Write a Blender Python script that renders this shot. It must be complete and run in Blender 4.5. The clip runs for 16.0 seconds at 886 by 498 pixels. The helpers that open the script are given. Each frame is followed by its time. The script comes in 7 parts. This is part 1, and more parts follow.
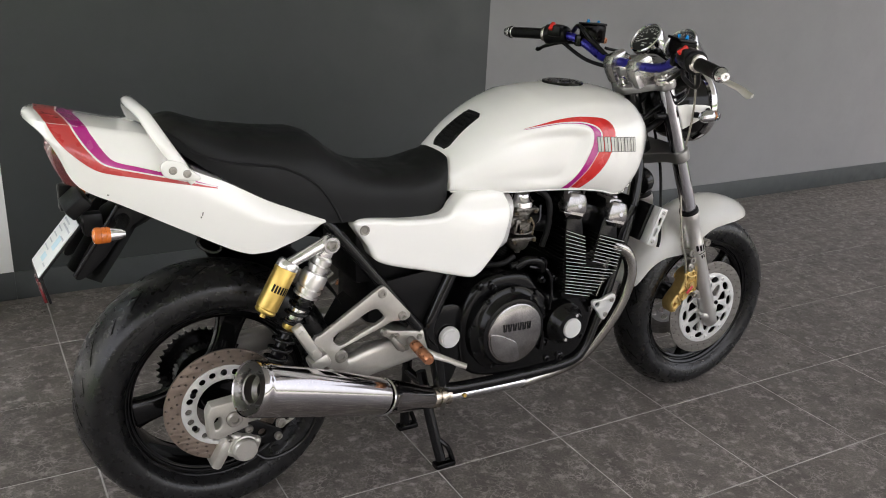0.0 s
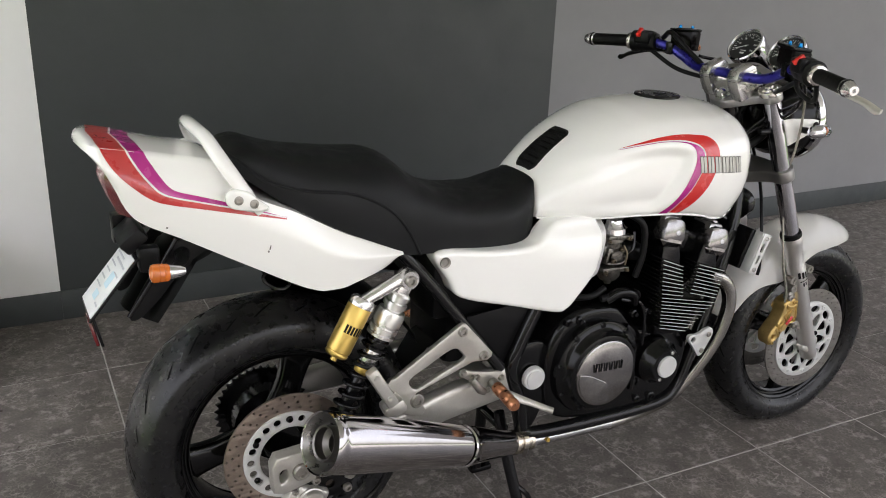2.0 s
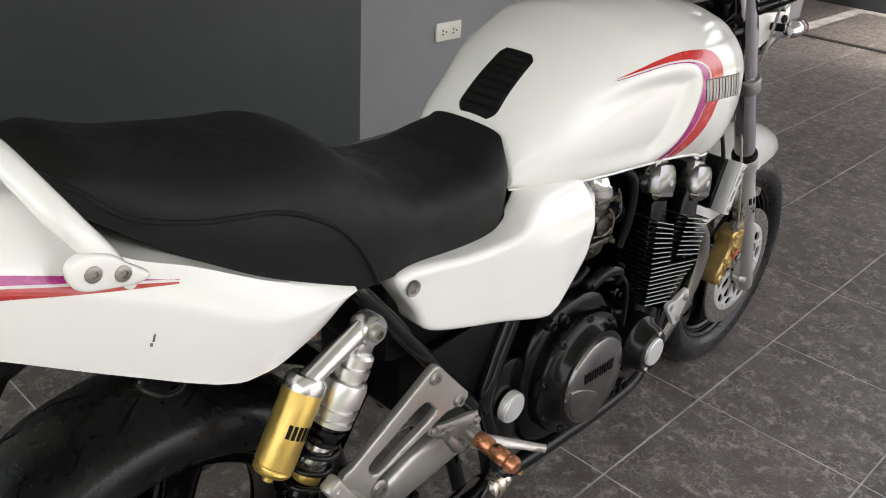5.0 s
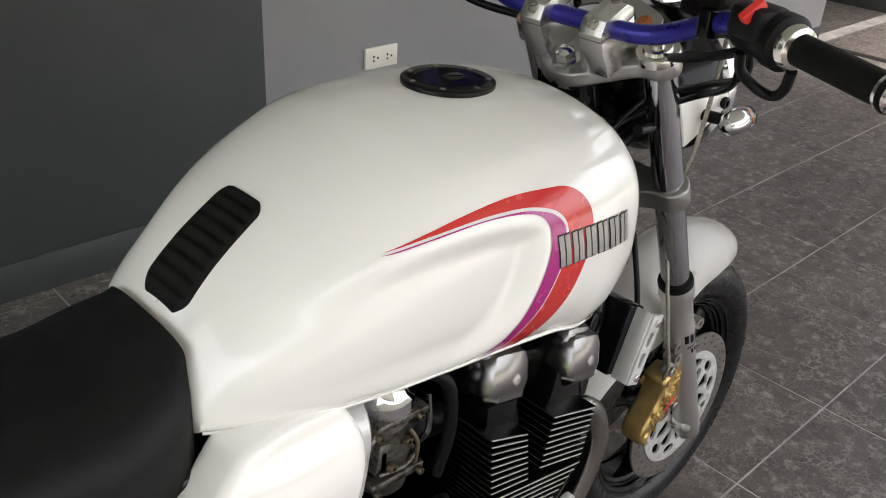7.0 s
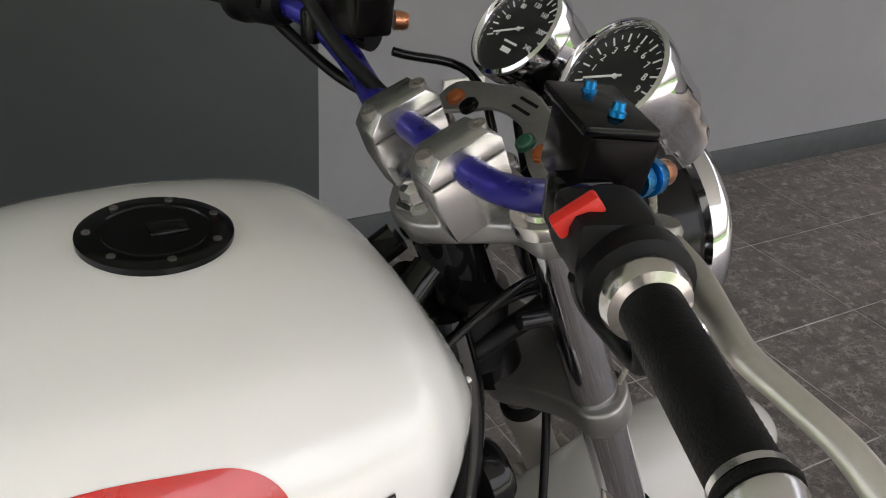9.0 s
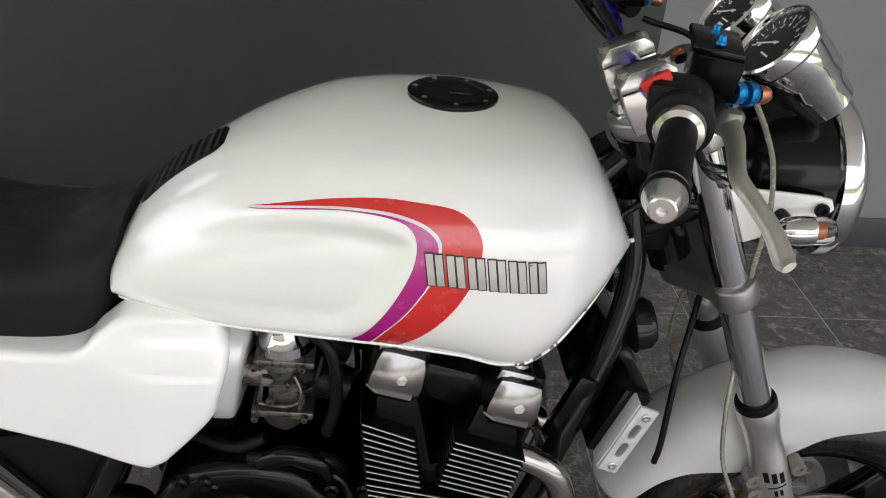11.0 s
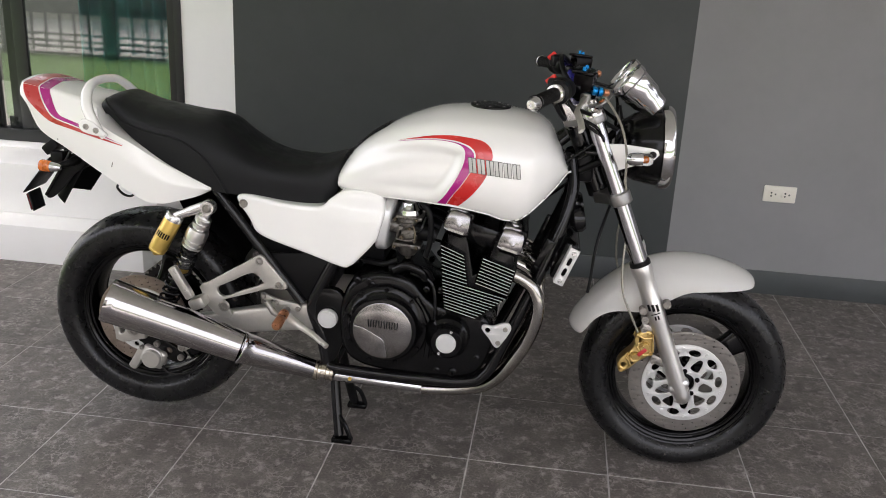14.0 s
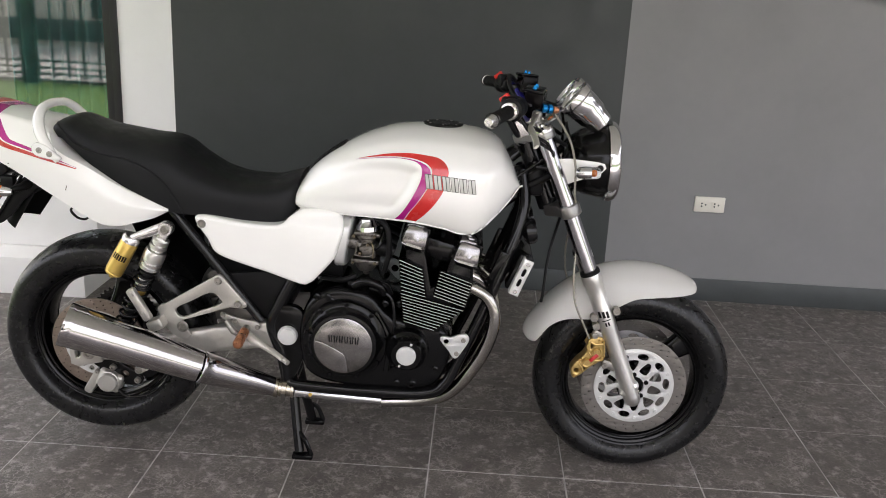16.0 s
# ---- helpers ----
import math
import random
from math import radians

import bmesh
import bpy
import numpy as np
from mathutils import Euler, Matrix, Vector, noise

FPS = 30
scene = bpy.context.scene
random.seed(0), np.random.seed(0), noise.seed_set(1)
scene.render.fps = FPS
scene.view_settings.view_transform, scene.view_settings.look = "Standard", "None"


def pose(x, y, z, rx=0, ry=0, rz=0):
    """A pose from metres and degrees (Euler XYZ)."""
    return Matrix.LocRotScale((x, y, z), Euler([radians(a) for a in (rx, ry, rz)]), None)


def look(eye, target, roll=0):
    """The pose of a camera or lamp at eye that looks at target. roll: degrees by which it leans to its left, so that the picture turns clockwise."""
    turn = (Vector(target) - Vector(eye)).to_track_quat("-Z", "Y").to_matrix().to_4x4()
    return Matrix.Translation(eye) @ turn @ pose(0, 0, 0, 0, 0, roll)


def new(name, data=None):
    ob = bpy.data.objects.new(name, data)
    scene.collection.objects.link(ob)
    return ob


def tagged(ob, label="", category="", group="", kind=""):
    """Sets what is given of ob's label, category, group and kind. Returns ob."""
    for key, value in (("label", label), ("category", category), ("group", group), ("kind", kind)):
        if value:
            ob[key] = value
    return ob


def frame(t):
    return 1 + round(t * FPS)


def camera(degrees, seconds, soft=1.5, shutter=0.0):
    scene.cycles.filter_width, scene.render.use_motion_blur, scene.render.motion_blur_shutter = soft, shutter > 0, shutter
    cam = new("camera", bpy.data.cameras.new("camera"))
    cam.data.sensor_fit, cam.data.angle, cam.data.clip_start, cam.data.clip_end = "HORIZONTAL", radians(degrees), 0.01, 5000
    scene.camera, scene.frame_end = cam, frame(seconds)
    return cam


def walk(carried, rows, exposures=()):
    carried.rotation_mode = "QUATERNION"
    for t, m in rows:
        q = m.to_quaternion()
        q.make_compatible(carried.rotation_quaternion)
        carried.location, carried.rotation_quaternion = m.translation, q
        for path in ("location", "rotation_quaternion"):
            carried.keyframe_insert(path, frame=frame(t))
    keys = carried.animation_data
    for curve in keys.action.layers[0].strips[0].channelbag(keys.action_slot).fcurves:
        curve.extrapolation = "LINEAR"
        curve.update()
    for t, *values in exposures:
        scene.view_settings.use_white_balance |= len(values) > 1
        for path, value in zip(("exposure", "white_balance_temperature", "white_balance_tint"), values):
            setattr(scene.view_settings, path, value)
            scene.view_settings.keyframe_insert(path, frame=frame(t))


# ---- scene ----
# The camera and its walk.
cam = camera(53.5, 16.0, soft=1.0)
PATH = [
    (0, (-0.607, -1.922, 1.414), (0.355, -0.304, 0.737), 2.7),
    (0.5, (-0.451, -1.859, 1.431), (0.435, -0.208, 0.73), 1.7),
    (1, (-0.399, -1.821, 1.422), (0.428, -0.144, 0.713), 1.6),
    (1.5, (-0.43, -1.792, 1.416), (0.393, -0.106, 0.723), 1.9),
    (2, (-0.595, -1.676, 1.407), (0.295, -0.019, 0.727), 2.1),
    (2.5, (-0.74, -1.538, 1.408), (0.22, 0.065, 0.696), 2.0),
    (3, (-0.734, -1.315, 1.387), (0.304, 0.221, 0.635), 0.6),
    (3.5, (-0.697, -1.148, 1.377), (0.456, 0.284, 0.589), 0.2),
    (4, (-0.695, -0.989, 1.356), (0.608, 0.285, 0.531), 2.2),
    (4.2, (-0.688, -0.938, 1.342), (0.659, 0.282, 0.506), 3.0),
    (6.3, (-0.009, -0.809, 1.369), (1.223, 0.407, 0.368), 2.8),
    (6.5, (0.048, -0.756, 1.372), (1.294, 0.465, 0.394), 3.0),
    (7, (0.187, -0.699, 1.363), (1.438, 0.532, 0.405), 3.4),
    (7.5, (0.399, -0.685, 1.37), (1.623, 0.571, 0.41), 4.7),
    (8, (0.565, -0.609, 1.37), (1.736, 0.667, 0.368), 4.5),
    (8.2, (0.621, -0.577, 1.361), (1.75, 0.749, 0.379), 3.9),
    (10.3, (0.851, -0.715, 1.413), (1.237, 0.956, 0.383), 4.4),
    (10.5, (0.849, -0.784, 1.422), (1.14, 0.912, 0.403), 3.9),
    (11, (0.788, -1.028, 1.409), (0.963, 0.705, 0.426), 4.5),
    (11.5, (0.8, -1.255, 1.427), (0.854, 0.502, 0.473), 5.0),
    (12, (0.907, -1.538, 1.413), (0.82, 0.262, 0.546), 3.4),
    (12.5, (0.943, -1.774, 1.431), (0.779, 0.046, 0.618), 1.9),
    (13, (0.909, -2.05, 1.426), (0.767, -0.194, 0.695), 2.4),
    (13.5, (0.946, -2.266, 1.446), (0.809, -0.382, 0.79), 3.0),
    (14, (1.03, -2.44, 1.436), (0.833, -0.554, 0.801), 2.9),
    (14.5, (1.023, -2.527, 1.435), (0.799, -0.64, 0.809), 2.2),
    (15, (0.968, -2.54, 1.445), (0.77, -0.647, 0.833), 2.5),
    (15.5, (0.947, -2.519, 1.452), (0.832, -0.615, 0.85), 3.0),
    (16, (0.95, -2.515, 1.442), (0.916, -0.604, 0.855), 2.9),
]
EXPOSURES = [(0.0, 2.16, 6800, 14), (3.5, 2.15, 6760, 14), (8.0, 2.12, 6880, 14), (10.5, 2.12, 6740, 14), (12.5, 2.12, 6690, 16), (14.0, 2.14, 6760, 16), (16.0, 2.22, 6780, 16)]
walk(cam, [(t, look(eye, target, roll)) for t, eye, target, roll in PATH], EXPOSURES)

# Daylight: a bright overcast sky that enters by the open sides of the carport.
world = bpy.data.worlds.new("sky")
scene.world = world
world.use_nodes = True
wn = world.node_tree.nodes
sky = wn.new("ShaderNodeTexSky")
sky.sky_type = "NISHITA"
sky.sun_disc = False
sky.sun_elevation, sky.sun_rotation = radians(74), radians(202)
sky.air_density, sky.dust_density = 1.0, 4.0
soften = wn.new("ShaderNodeHueSaturation")
soften.inputs["Saturation"].default_value = 0.35
world.node_tree.links.new(sky.outputs[0], soften.inputs["Color"])
world.node_tree.links.new(soften.outputs[0], wn["Background"].inputs["Color"])
wn["Background"].inputs["Strength"].default_value = 0.15
sun = new("sun", bpy.data.lights.new("sun", "SUN"))
sun.data.energy, sun.data.angle, sun.data.color = 0.9, radians(14), (1.0, 0.96, 0.9)
sun.matrix_world = look((-1.0, -2.5, 9.5), (0.0, 0.0, 0.0))


# ---- materials ----
def mat(name, base, rough=0.5, metal=0.0, vary=0.12, scale=12.0, fine=0.0, bump=0.0, bump_scale=300.0, coat=0.0, dirt=None, dirt_at=0.62, spec=0.5, world_space=False, rough_vary=0.2):
    """Principled surface with variation at two scales, optional wear colour and fine relief."""
    m = bpy.data.materials.new(name)
    m.use_nodes = True
    nt = m.node_tree
    b = nt.nodes["Principled BSDF"]
    link = nt.links.new
    co = nt.nodes.new("ShaderNodeNewGeometry").outputs["Position"] if world_space else nt.nodes.new("ShaderNodeTexCoord").outputs["Object"]

    def tex(s, detail, rough_=0.6):
        n = nt.nodes.new("ShaderNodeTexNoise")
        n.inputs["Scale"].default_value, n.inputs["Detail"].default_value, n.inputs["Roughness"].default_value = s, detail, rough_
        link(co, n.inputs["Vector"])
        return n.outputs["Fac"]

    def ramp(src, lo, hi, a, c):
        n = nt.nodes.new("ShaderNodeMapRange")
        n.inputs["From Min"].default_value, n.inputs["From Max"].default_value = lo, hi
        n.inputs["To Min"].default_value, n.inputs["To Max"].default_value = a, c
        link(src, n.inputs["Value"])
        return n.outputs["Result"]

    def mix(fac, a, c):
        n = nt.nodes.new("ShaderNodeMix")
        n.data_type = "RGBA"
        link(fac, n.inputs["Factor"])
        for key, v in (("A", a), ("B", c)):
            socket = [s for s in n.inputs if s.name == key and s.type == "RGBA"][0]
            if isinstance(v, tuple):
                socket.default_value = (*v, 1)
            else:
                link(v, socket)
        return [o for o in n.outputs if o.type == "RGBA"][0]

    coarse = tex(scale, 4)
    dark, light = tuple(c * (1 - vary) for c in base), tuple(min(1, c * (1 + vary)) for c in base)
    col = mix(ramp(coarse, 0.3, 0.7, 0, 1), dark, light)
    if fine:
        col = mix(ramp(tex(scale * 14, 6), 0.35, 0.65, 0, fine), col, tuple(c * 0.45 for c in base))
    if dirt:
        col = mix(ramp(tex(scale * 2.3, 8, 0.7), dirt_at, dirt_at + 0.12, 0, 1), col, dirt)
    link(col, b.inputs["Base Color"])
    link(ramp(tex(scale * 3, 5), 0.3, 0.7, max(0.02, rough * (1 - rough_vary)), min(1, rough * (1 + rough_vary))), b.inputs["Roughness"])
    b.inputs["Metallic"].default_value = metal
    b.inputs["Specular IOR Level"].default_value = spec
    b.inputs["Coat IOR"].default_value = 1.5
    if coat:
        b.inputs["Coat Weight"].default_value, b.inputs["Coat Roughness"].default_value = coat, 0.04
    if bump:
        n = nt.nodes.new("ShaderNodeBump")
        n.inputs["Strength"].default_value, n.inputs["Distance"].default_value = bump, 0.002
        link(tex(bump_scale, 3), n.inputs["Height"])
        link(n.outputs[0], b.inputs["Normal"])
    return m


def tint(m, amount):
    """Lets pieces that share a mesh differ a little in tone."""
    nt = m.node_tree
    b = nt.nodes["Principled BSDF"]
    src = b.inputs["Base Color"].links[0].from_socket
    info = nt.nodes.new("ShaderNodeObjectInfo")
    hsv = nt.nodes.new("ShaderNodeHueSaturation")
    r = nt.nodes.new("ShaderNodeMapRange")
    r.inputs["To Min"].default_value, r.inputs["To Max"].default_value = 1 - amount, 1 + amount
    nt.links.new(info.outputs["Random"], r.inputs["Value"])
    nt.links.new(r.outputs["Result"], hsv.inputs["Value"])
    nt.links.new(src, hsv.inputs["Color"])
    nt.links.new(hsv.outputs[0], b.inputs["Base Color"])
    return m


PEARL = mat("pearl_white_paint", (0.888, 0.878, 0.846), 0.2, vary=0.006, scale=3, coat=1.0, rough_vary=0.01)
RED = mat("red_decal", (0.62, 0.020, 0.018), 0.25, vary=0.05, coat=0.8)
CORAL = mat("red_tail_decal", (0.50, 0.030, 0.030), 0.3, vary=0.08, coat=0.7)
MAGENTA = mat("magenta_decal", (0.42, 0.008, 0.20), 0.25, vary=0.05, coat=0.8)
PINSTRIPE = mat("silver_pinstripe", (0.72, 0.70, 0.70), 0.3, vary=0.04)
LETTER = mat("brushed_silver_lettering", (0.46, 0.45, 0.43), 0.34, metal=0.6, vary=0.1, scale=40)
LETTER_EDGE = mat("black_letter_edge", (0.02, 0.02, 0.02), 0.4)
VINYL = mat("black_seat_vinyl", (0.0058, 0.0063, 0.0072), 0.44, vary=0.15, bump=0.35, bump_scale=900, spec=0.22)
SUEDE = mat("textured_black_seat_top", (0.0066, 0.0069, 0.0078), 0.58, vary=0.15, bump=0.5, bump_scale=1200, spec=0.22)
RUBBER = mat("tyre_rubber", (0.0080, 0.0080, 0.0084), 0.29, vary=0.3, scale=18, fine=0.25, bump=0.10, bump_scale=500, spec=0.34)
GROOVE_SHADE = mat("tyre_groove_shade", (0.002, 0.002, 0.002), 0.9, spec=0.1)
SCUFF = mat("moulded_tyre_marks", (0.0022, 0.0022, 0.0023), 0.6, spec=0.15)
GRIP = mat("rubber_grip", (0.005, 0.005, 0.005), 0.5, bump=0.4, bump_scale=600, spec=0.14)
CHROME = mat("chrome", (0.62, 0.62, 0.63), 0.07, metal=1.0, vary=0.03, scale=10)
CHROME_EXHAUST = mat("scuffed_exhaust_chrome", (0.42, 0.405, 0.41), 0.09, metal=1.0, vary=0.08, scale=10, fine=0.08)
SATIN = mat("satin_aged_aluminium", (0.80, 0.79, 0.77), 0.34, metal=1.0, vary=0.04, scale=20, fine=0.0, rough_vary=0.05)
HEADER = mat("heat_browned_header_chrome", (0.40, 0.385, 0.36), 0.15, metal=1.0, vary=0.15, scale=12, dirt=(0.18, 0.13, 0.08), dirt_at=0.66)
CHROME_WORN = mat("chrome_worn", (0.62, 0.60, 0.57), 0.16, metal=1.0, vary=0.1, scale=14, dirt=(0.25, 0.17, 0.10), dirt_at=0.72)
STEEL_WARM = mat("heat_tinted_steel", (0.52, 0.47, 0.40), 0.2, metal=1.0, vary=0.15, scale=16)
SOOT = mat("sooty_steel", (0.16, 0.15, 0.14), 0.35, metal=0.9, vary=0.3, scale=20)
TUBE = mat("hard_chromed_fork_tube", (0.55, 0.55, 0.58), 0.07, metal=1.0, vary=0.05)
ALU = mat("machined_aluminium", (0.66, 0.65, 0.64), 0.24, metal=0.95, vary=0.05, scale=25, bump=0.02, rough_vary=0.1)
CARB = mat("oil_stained_carburettor_casting", (0.17, 0.16, 0.145), 0.36, metal=0.75, vary=0.25, scale=45, fine=0.45, dirt=(0.040, 0.034, 0.028), dirt_at=0.50)
BRASS = mat("dull_brass_fitting", (0.17, 0.14, 0.10), 0.4, metal=0.85, vary=0.2, scale=60)
ALU_CAST = mat("cast_aluminium", (0.36, 0.34, 0.31), 0.42, metal=0.8, vary=0.2, scale=22, fine=0.35, dirt=(0.10, 0.08, 0.06), dirt_at=0.62)
ALU_CREAM = mat("aged_clear_coated_aluminium", (0.50, 0.48, 0.44), 0.36, metal=0.65, vary=0.1, scale=15, fine=0.1, dirt=(0.20, 0.17, 0.13), dirt_at=0.66)
ALU_POLISH = mat("scuffed_polished_aluminium", (0.30, 0.29, 0.285), 0.22, metal=1.0, vary=0.25, scale=26, fine=0.2)
YOKE_ALU = mat("bead_blasted_aluminium", (0.37, 0.362, 0.352), 0.37, metal=0.9, vary=0.08, scale=20, fine=0.15)
SILVER = mat("silver_painted_metal", (0.66, 0.66, 0.65), 0.36, metal=0.4, vary=0.06, scale=20)
BLACK = mat("black_engine_enamel", (0.0036, 0.0036, 0.0038), 0.15, vary=0.3, scale=20, fine=0.2, bump=0.06, bump_scale=260, spec=0.24)
BLACK_GLOSS = mat("gloss_black_frame_paint", (0.006, 0.006, 0.0064), 0.10, vary=0.15, scale=20, spec=0.30)
BLACK_MATT = mat("matt_black_plastic", (0.0055, 0.0055, 0.006), 0.38, vary=0.15, bump=0.12, spec=0.16)
RIM = mat("gloss_black_wheel_paint", (0.0032, 0.0032, 0.0034), 0.12, vary=0.2, scale=16, spec=0.28)
ROTOR = mat("rusty_brown_brake_rotor", (0.30, 0.24, 0.20), 0.42, metal=0.85, vary=0.18, scale=24, fine=0.2)
ROTOR_GREY = mat("worn_grey_brake_rotor", (0.20, 0.185, 0.17), 0.40, metal=0.6, vary=0.15, scale=24)
BRUSHED_DARK = mat("dark_brushed_steel", (0.24, 0.235, 0.23), 0.3, metal=0.95, vary=0.15, scale=30)
GOLD = mat("gold_anodised_aluminium", (0.62, 0.43, 0.12), 0.34, metal=0.85, vary=0.08, scale=20)
GOLD_CAST = mat("gold_brake_caliper_paint", (0.60, 0.42, 0.16), 0.34, metal=0.8, vary=0.15, scale=40, fine=0.15)
COPPER = mat("copper_anodised_aluminium", (0.55, 0.24, 0.13), 0.3, metal=0.9, vary=0.15, scale=40)
BLUE_BAR = mat("blue_anodised_handlebar", (0.020, 0.016, 0.26), 0.3, metal=0.55, vary=0.12, scale=20, coat=0.3)
BLUE_BOLT = mat("cyan_anodised_bolt", (0.0, 0.22, 0.55), 0.25, metal=0.7, vary=0.1)
SWITCH_RED = mat("red_switch", (0.75, 0.03, 0.02), 0.4)
AMBER = mat("amber_lens", (0.60, 0.14, 0.015), 0.12, vary=0.1, coat=0.7)
AMBER_DARK = mat("amber_bulb", (0.35, 0.10, 0.03), 0.2)
RED_LENS = mat("red_tail_lens", (0.10, 0.005, 0.007), 0.10, vary=0.25, scale=40, coat=0.6)
GREEN_LENS = mat("green_lens", (0.02, 0.10, 0.06), 0.15, coat=0.5)
DIAL = mat("black_dial", (0.009, 0.009, 0.010), 0.5)
DIAL_WHITE = mat("dial_white", (0.75, 0.75, 0.74), 0.5)
PAPER = mat("white_registration_plate", (0.72, 0.73, 0.74), 0.4, vary=0.06, scale=20)
INK = mat("grey_print", (0.45, 0.46, 0.50), 0.6)
INK_BLUE = mat("pale_blue_print", (0.50, 0.66, 0.74), 0.6)
HOSE = mat("clear_sleeved_braided_hose", (0.34, 0.32, 0.27), 0.25, metal=0.3, vary=0.15, scale=60)
WALL_DARK = mat("dark_grey_wall_paint", (0.0395, 0.0455, 0.0450), 0.5, vary=0.07, scale=2.5, fine=0.06, bump=0.25, bump_scale=140)
WALL_LIGHT = mat("light_grey_wall_paint", (0.236, 0.2335, 0.239), 0.6, vary=0.05, scale=1.8, fine=0.04, bump=0.2, bump_scale=140)
WALL_WHITE = mat("white_wall_paint", (0.82, 0.815, 0.80), 0.6, vary=0.03, scale=2.5, bump=0.15, bump_scale=140)
SKIRT = mat("dark_grey_skirting_paint", (0.055, 0.062, 0.063), 0.5, vary=0.08, scale=6, fine=0.1)
CEIL = mat("white_ceiling_paint", (0.80, 0.80, 0.79), 0.8, vary=0.04, scale=1)
GROUT = mat("pale_tile_grout", (0.41, 0.393, 0.376), 0.8, vary=0.4, scale=6, fine=0.3)
FRAME_DARK = mat("dark_grey_window_frame", (0.013, 0.014, 0.015), 0.35, vary=0.08)
PLASTIC_IVORY = mat("ivory_plastic", (0.75, 0.72, 0.64), 0.35, vary=0.03)
SLOT_SHADE = mat("socket_slot_shade", (0.03, 0.03, 0.03), 0.6)
CURTAIN = mat("teal_curtain_fabric", (0.05, 0.22, 0.20), 0.9, vary=0.15, scale=8, bump=0.2)
# Dark colour that carries the gloom of the room behind the glass.
INTERIOR = mat("interior_plaster_painted_dim", (0.10, 0.10, 0.09), 0.9)
GRASS = mat("lawn_soil", (0.075, 0.15, 0.025), 0.9, vary=0.25, scale=3, fine=0.3)
FENCE_DARK = mat("dark_painted_fence_metal", (0.03, 0.03, 0.03), 0.5)
HOUSE_WALL = mat("cream_house_plaster", (0.58, 0.54, 0.47), 0.8, vary=0.06, scale=1.5)
PAVING = mat("concrete_drive", (0.42, 0.41, 0.395), 0.8, vary=0.15, scale=2, fine=0.2)
BLACK_STRIP = mat("black_threshold_strip", (0.015, 0.013, 0.012), 0.5)

# Mottled dark porcelain floor tile: clouded brown-grey with paler veins.
TILE = mat("mottled_porcelain_tile", (0.128, 0.113, 0.102), 0.40, vary=0.42, scale=11, fine=0.7, dirt=(0.27, 0.247, 0.232), dirt_at=0.53, bump=0.06, bump_scale=90, spec=0.32, world_space=True, rough_vary=0.35)
tint(TILE, 0.10)
nt = TILE.node_tree
tb = nt.nodes["Principled BSDF"]
base_from = tb.inputs["Base Color"].links[0].from_socket
pos = nt.nodes.new("ShaderNodeNewGeometry").outputs["Position"]
warp, patch, vor, add = nt.nodes.new("ShaderNodeTexNoise"), nt.nodes.new("ShaderNodeTexNoise"), nt.nodes.new("ShaderNodeTexVoronoi"), nt.nodes.new("ShaderNodeMixRGB")
warp.inputs["Scale"].default_value, warp.inputs["Detail"].default_value = 26, 5
patch.inputs["Scale"].default_value, patch.inputs["Detail"].default_value = 9, 4
vor.feature = "DISTANCE_TO_EDGE"
vor.inputs["Scale"].default_value = 36
add.blend_type = "ADD"
add.inputs["Fac"].default_value = 0.075
nt.links.new(pos, warp.inputs["Vector"])
nt.links.new(pos, patch.inputs["Vector"])
nt.links.new(pos, add.inputs["Color1"])
nt.links.new(warp.outputs["Color"], add.inputs["Color2"])
nt.links.new(add.outputs[0], vor.inputs["Vector"])
thin, where, both, veins = nt.nodes.new("ShaderNodeMapRange"), nt.nodes.new("ShaderNodeMapRange"), nt.nodes.new("ShaderNodeMath"), nt.nodes.new("ShaderNodeMixRGB")
for node, values in ((thin, (0.0, 0.08, 0.72, 0.0)), (where, (0.42, 0.66, 0.0, 1.0))):
    for key, value in zip(("From Min", "From Max", "To Min", "To Max"), values):
        node.inputs[key].default_value = value
both.operation = "MULTIPLY"
veins.inputs["Color2"].default_value = (0.36, 0.33, 0.308, 1)
nt.links.new(vor.outputs["Distance"], thin.inputs["Value"])
nt.links.new(patch.outputs["Fac"], where.inputs["Value"])
nt.links.new(thin.outputs["Result"], both.inputs[0])
nt.links.new(where.outputs["Result"], both.inputs[1])
nt.links.new(both.outputs[0], veins.inputs["Fac"])
nt.links.new(base_from, veins.inputs["Color1"])
nt.links.new(veins.outputs[0], tb.inputs["Base Color"])

GLASS = bpy.data.materials.new("window_glass")
GLASS.use_nodes = True
gb = GLASS.node_tree.nodes["Principled BSDF"]
gb.inputs["Base Color"].default_value = (0.75, 0.85, 0.80, 1)
gb.inputs["Roughness"].default_value = 0.02
gb.inputs["Transmission Weight"].default_value = 1.0
gb.inputs["IOR"].default_value = 2.1
LENS = bpy.data.materials.new("clear_lens_glass")
LENS.use_nodes = True
lb = LENS.node_tree.nodes["Principled BSDF"]
lb.inputs["Base Color"].default_value = (0.9, 0.9, 0.9, 1)
lb.inputs["Roughness"].default_value = 0.05
lb.inputs["Transmission Weight"].default_value = 1.0
SMOKE = bpy.data.materials.new("smoked_plastic")
SMOKE.use_nodes = True
sb = SMOKE.node_tree.nodes["Principled BSDF"]
sb.inputs["Base Color"].default_value = (0.005, 0.004, 0.004, 1)
sb.inputs["Roughness"].default_value = 0.2
sb.inputs["Specular IOR Level"].default_value = 0.1


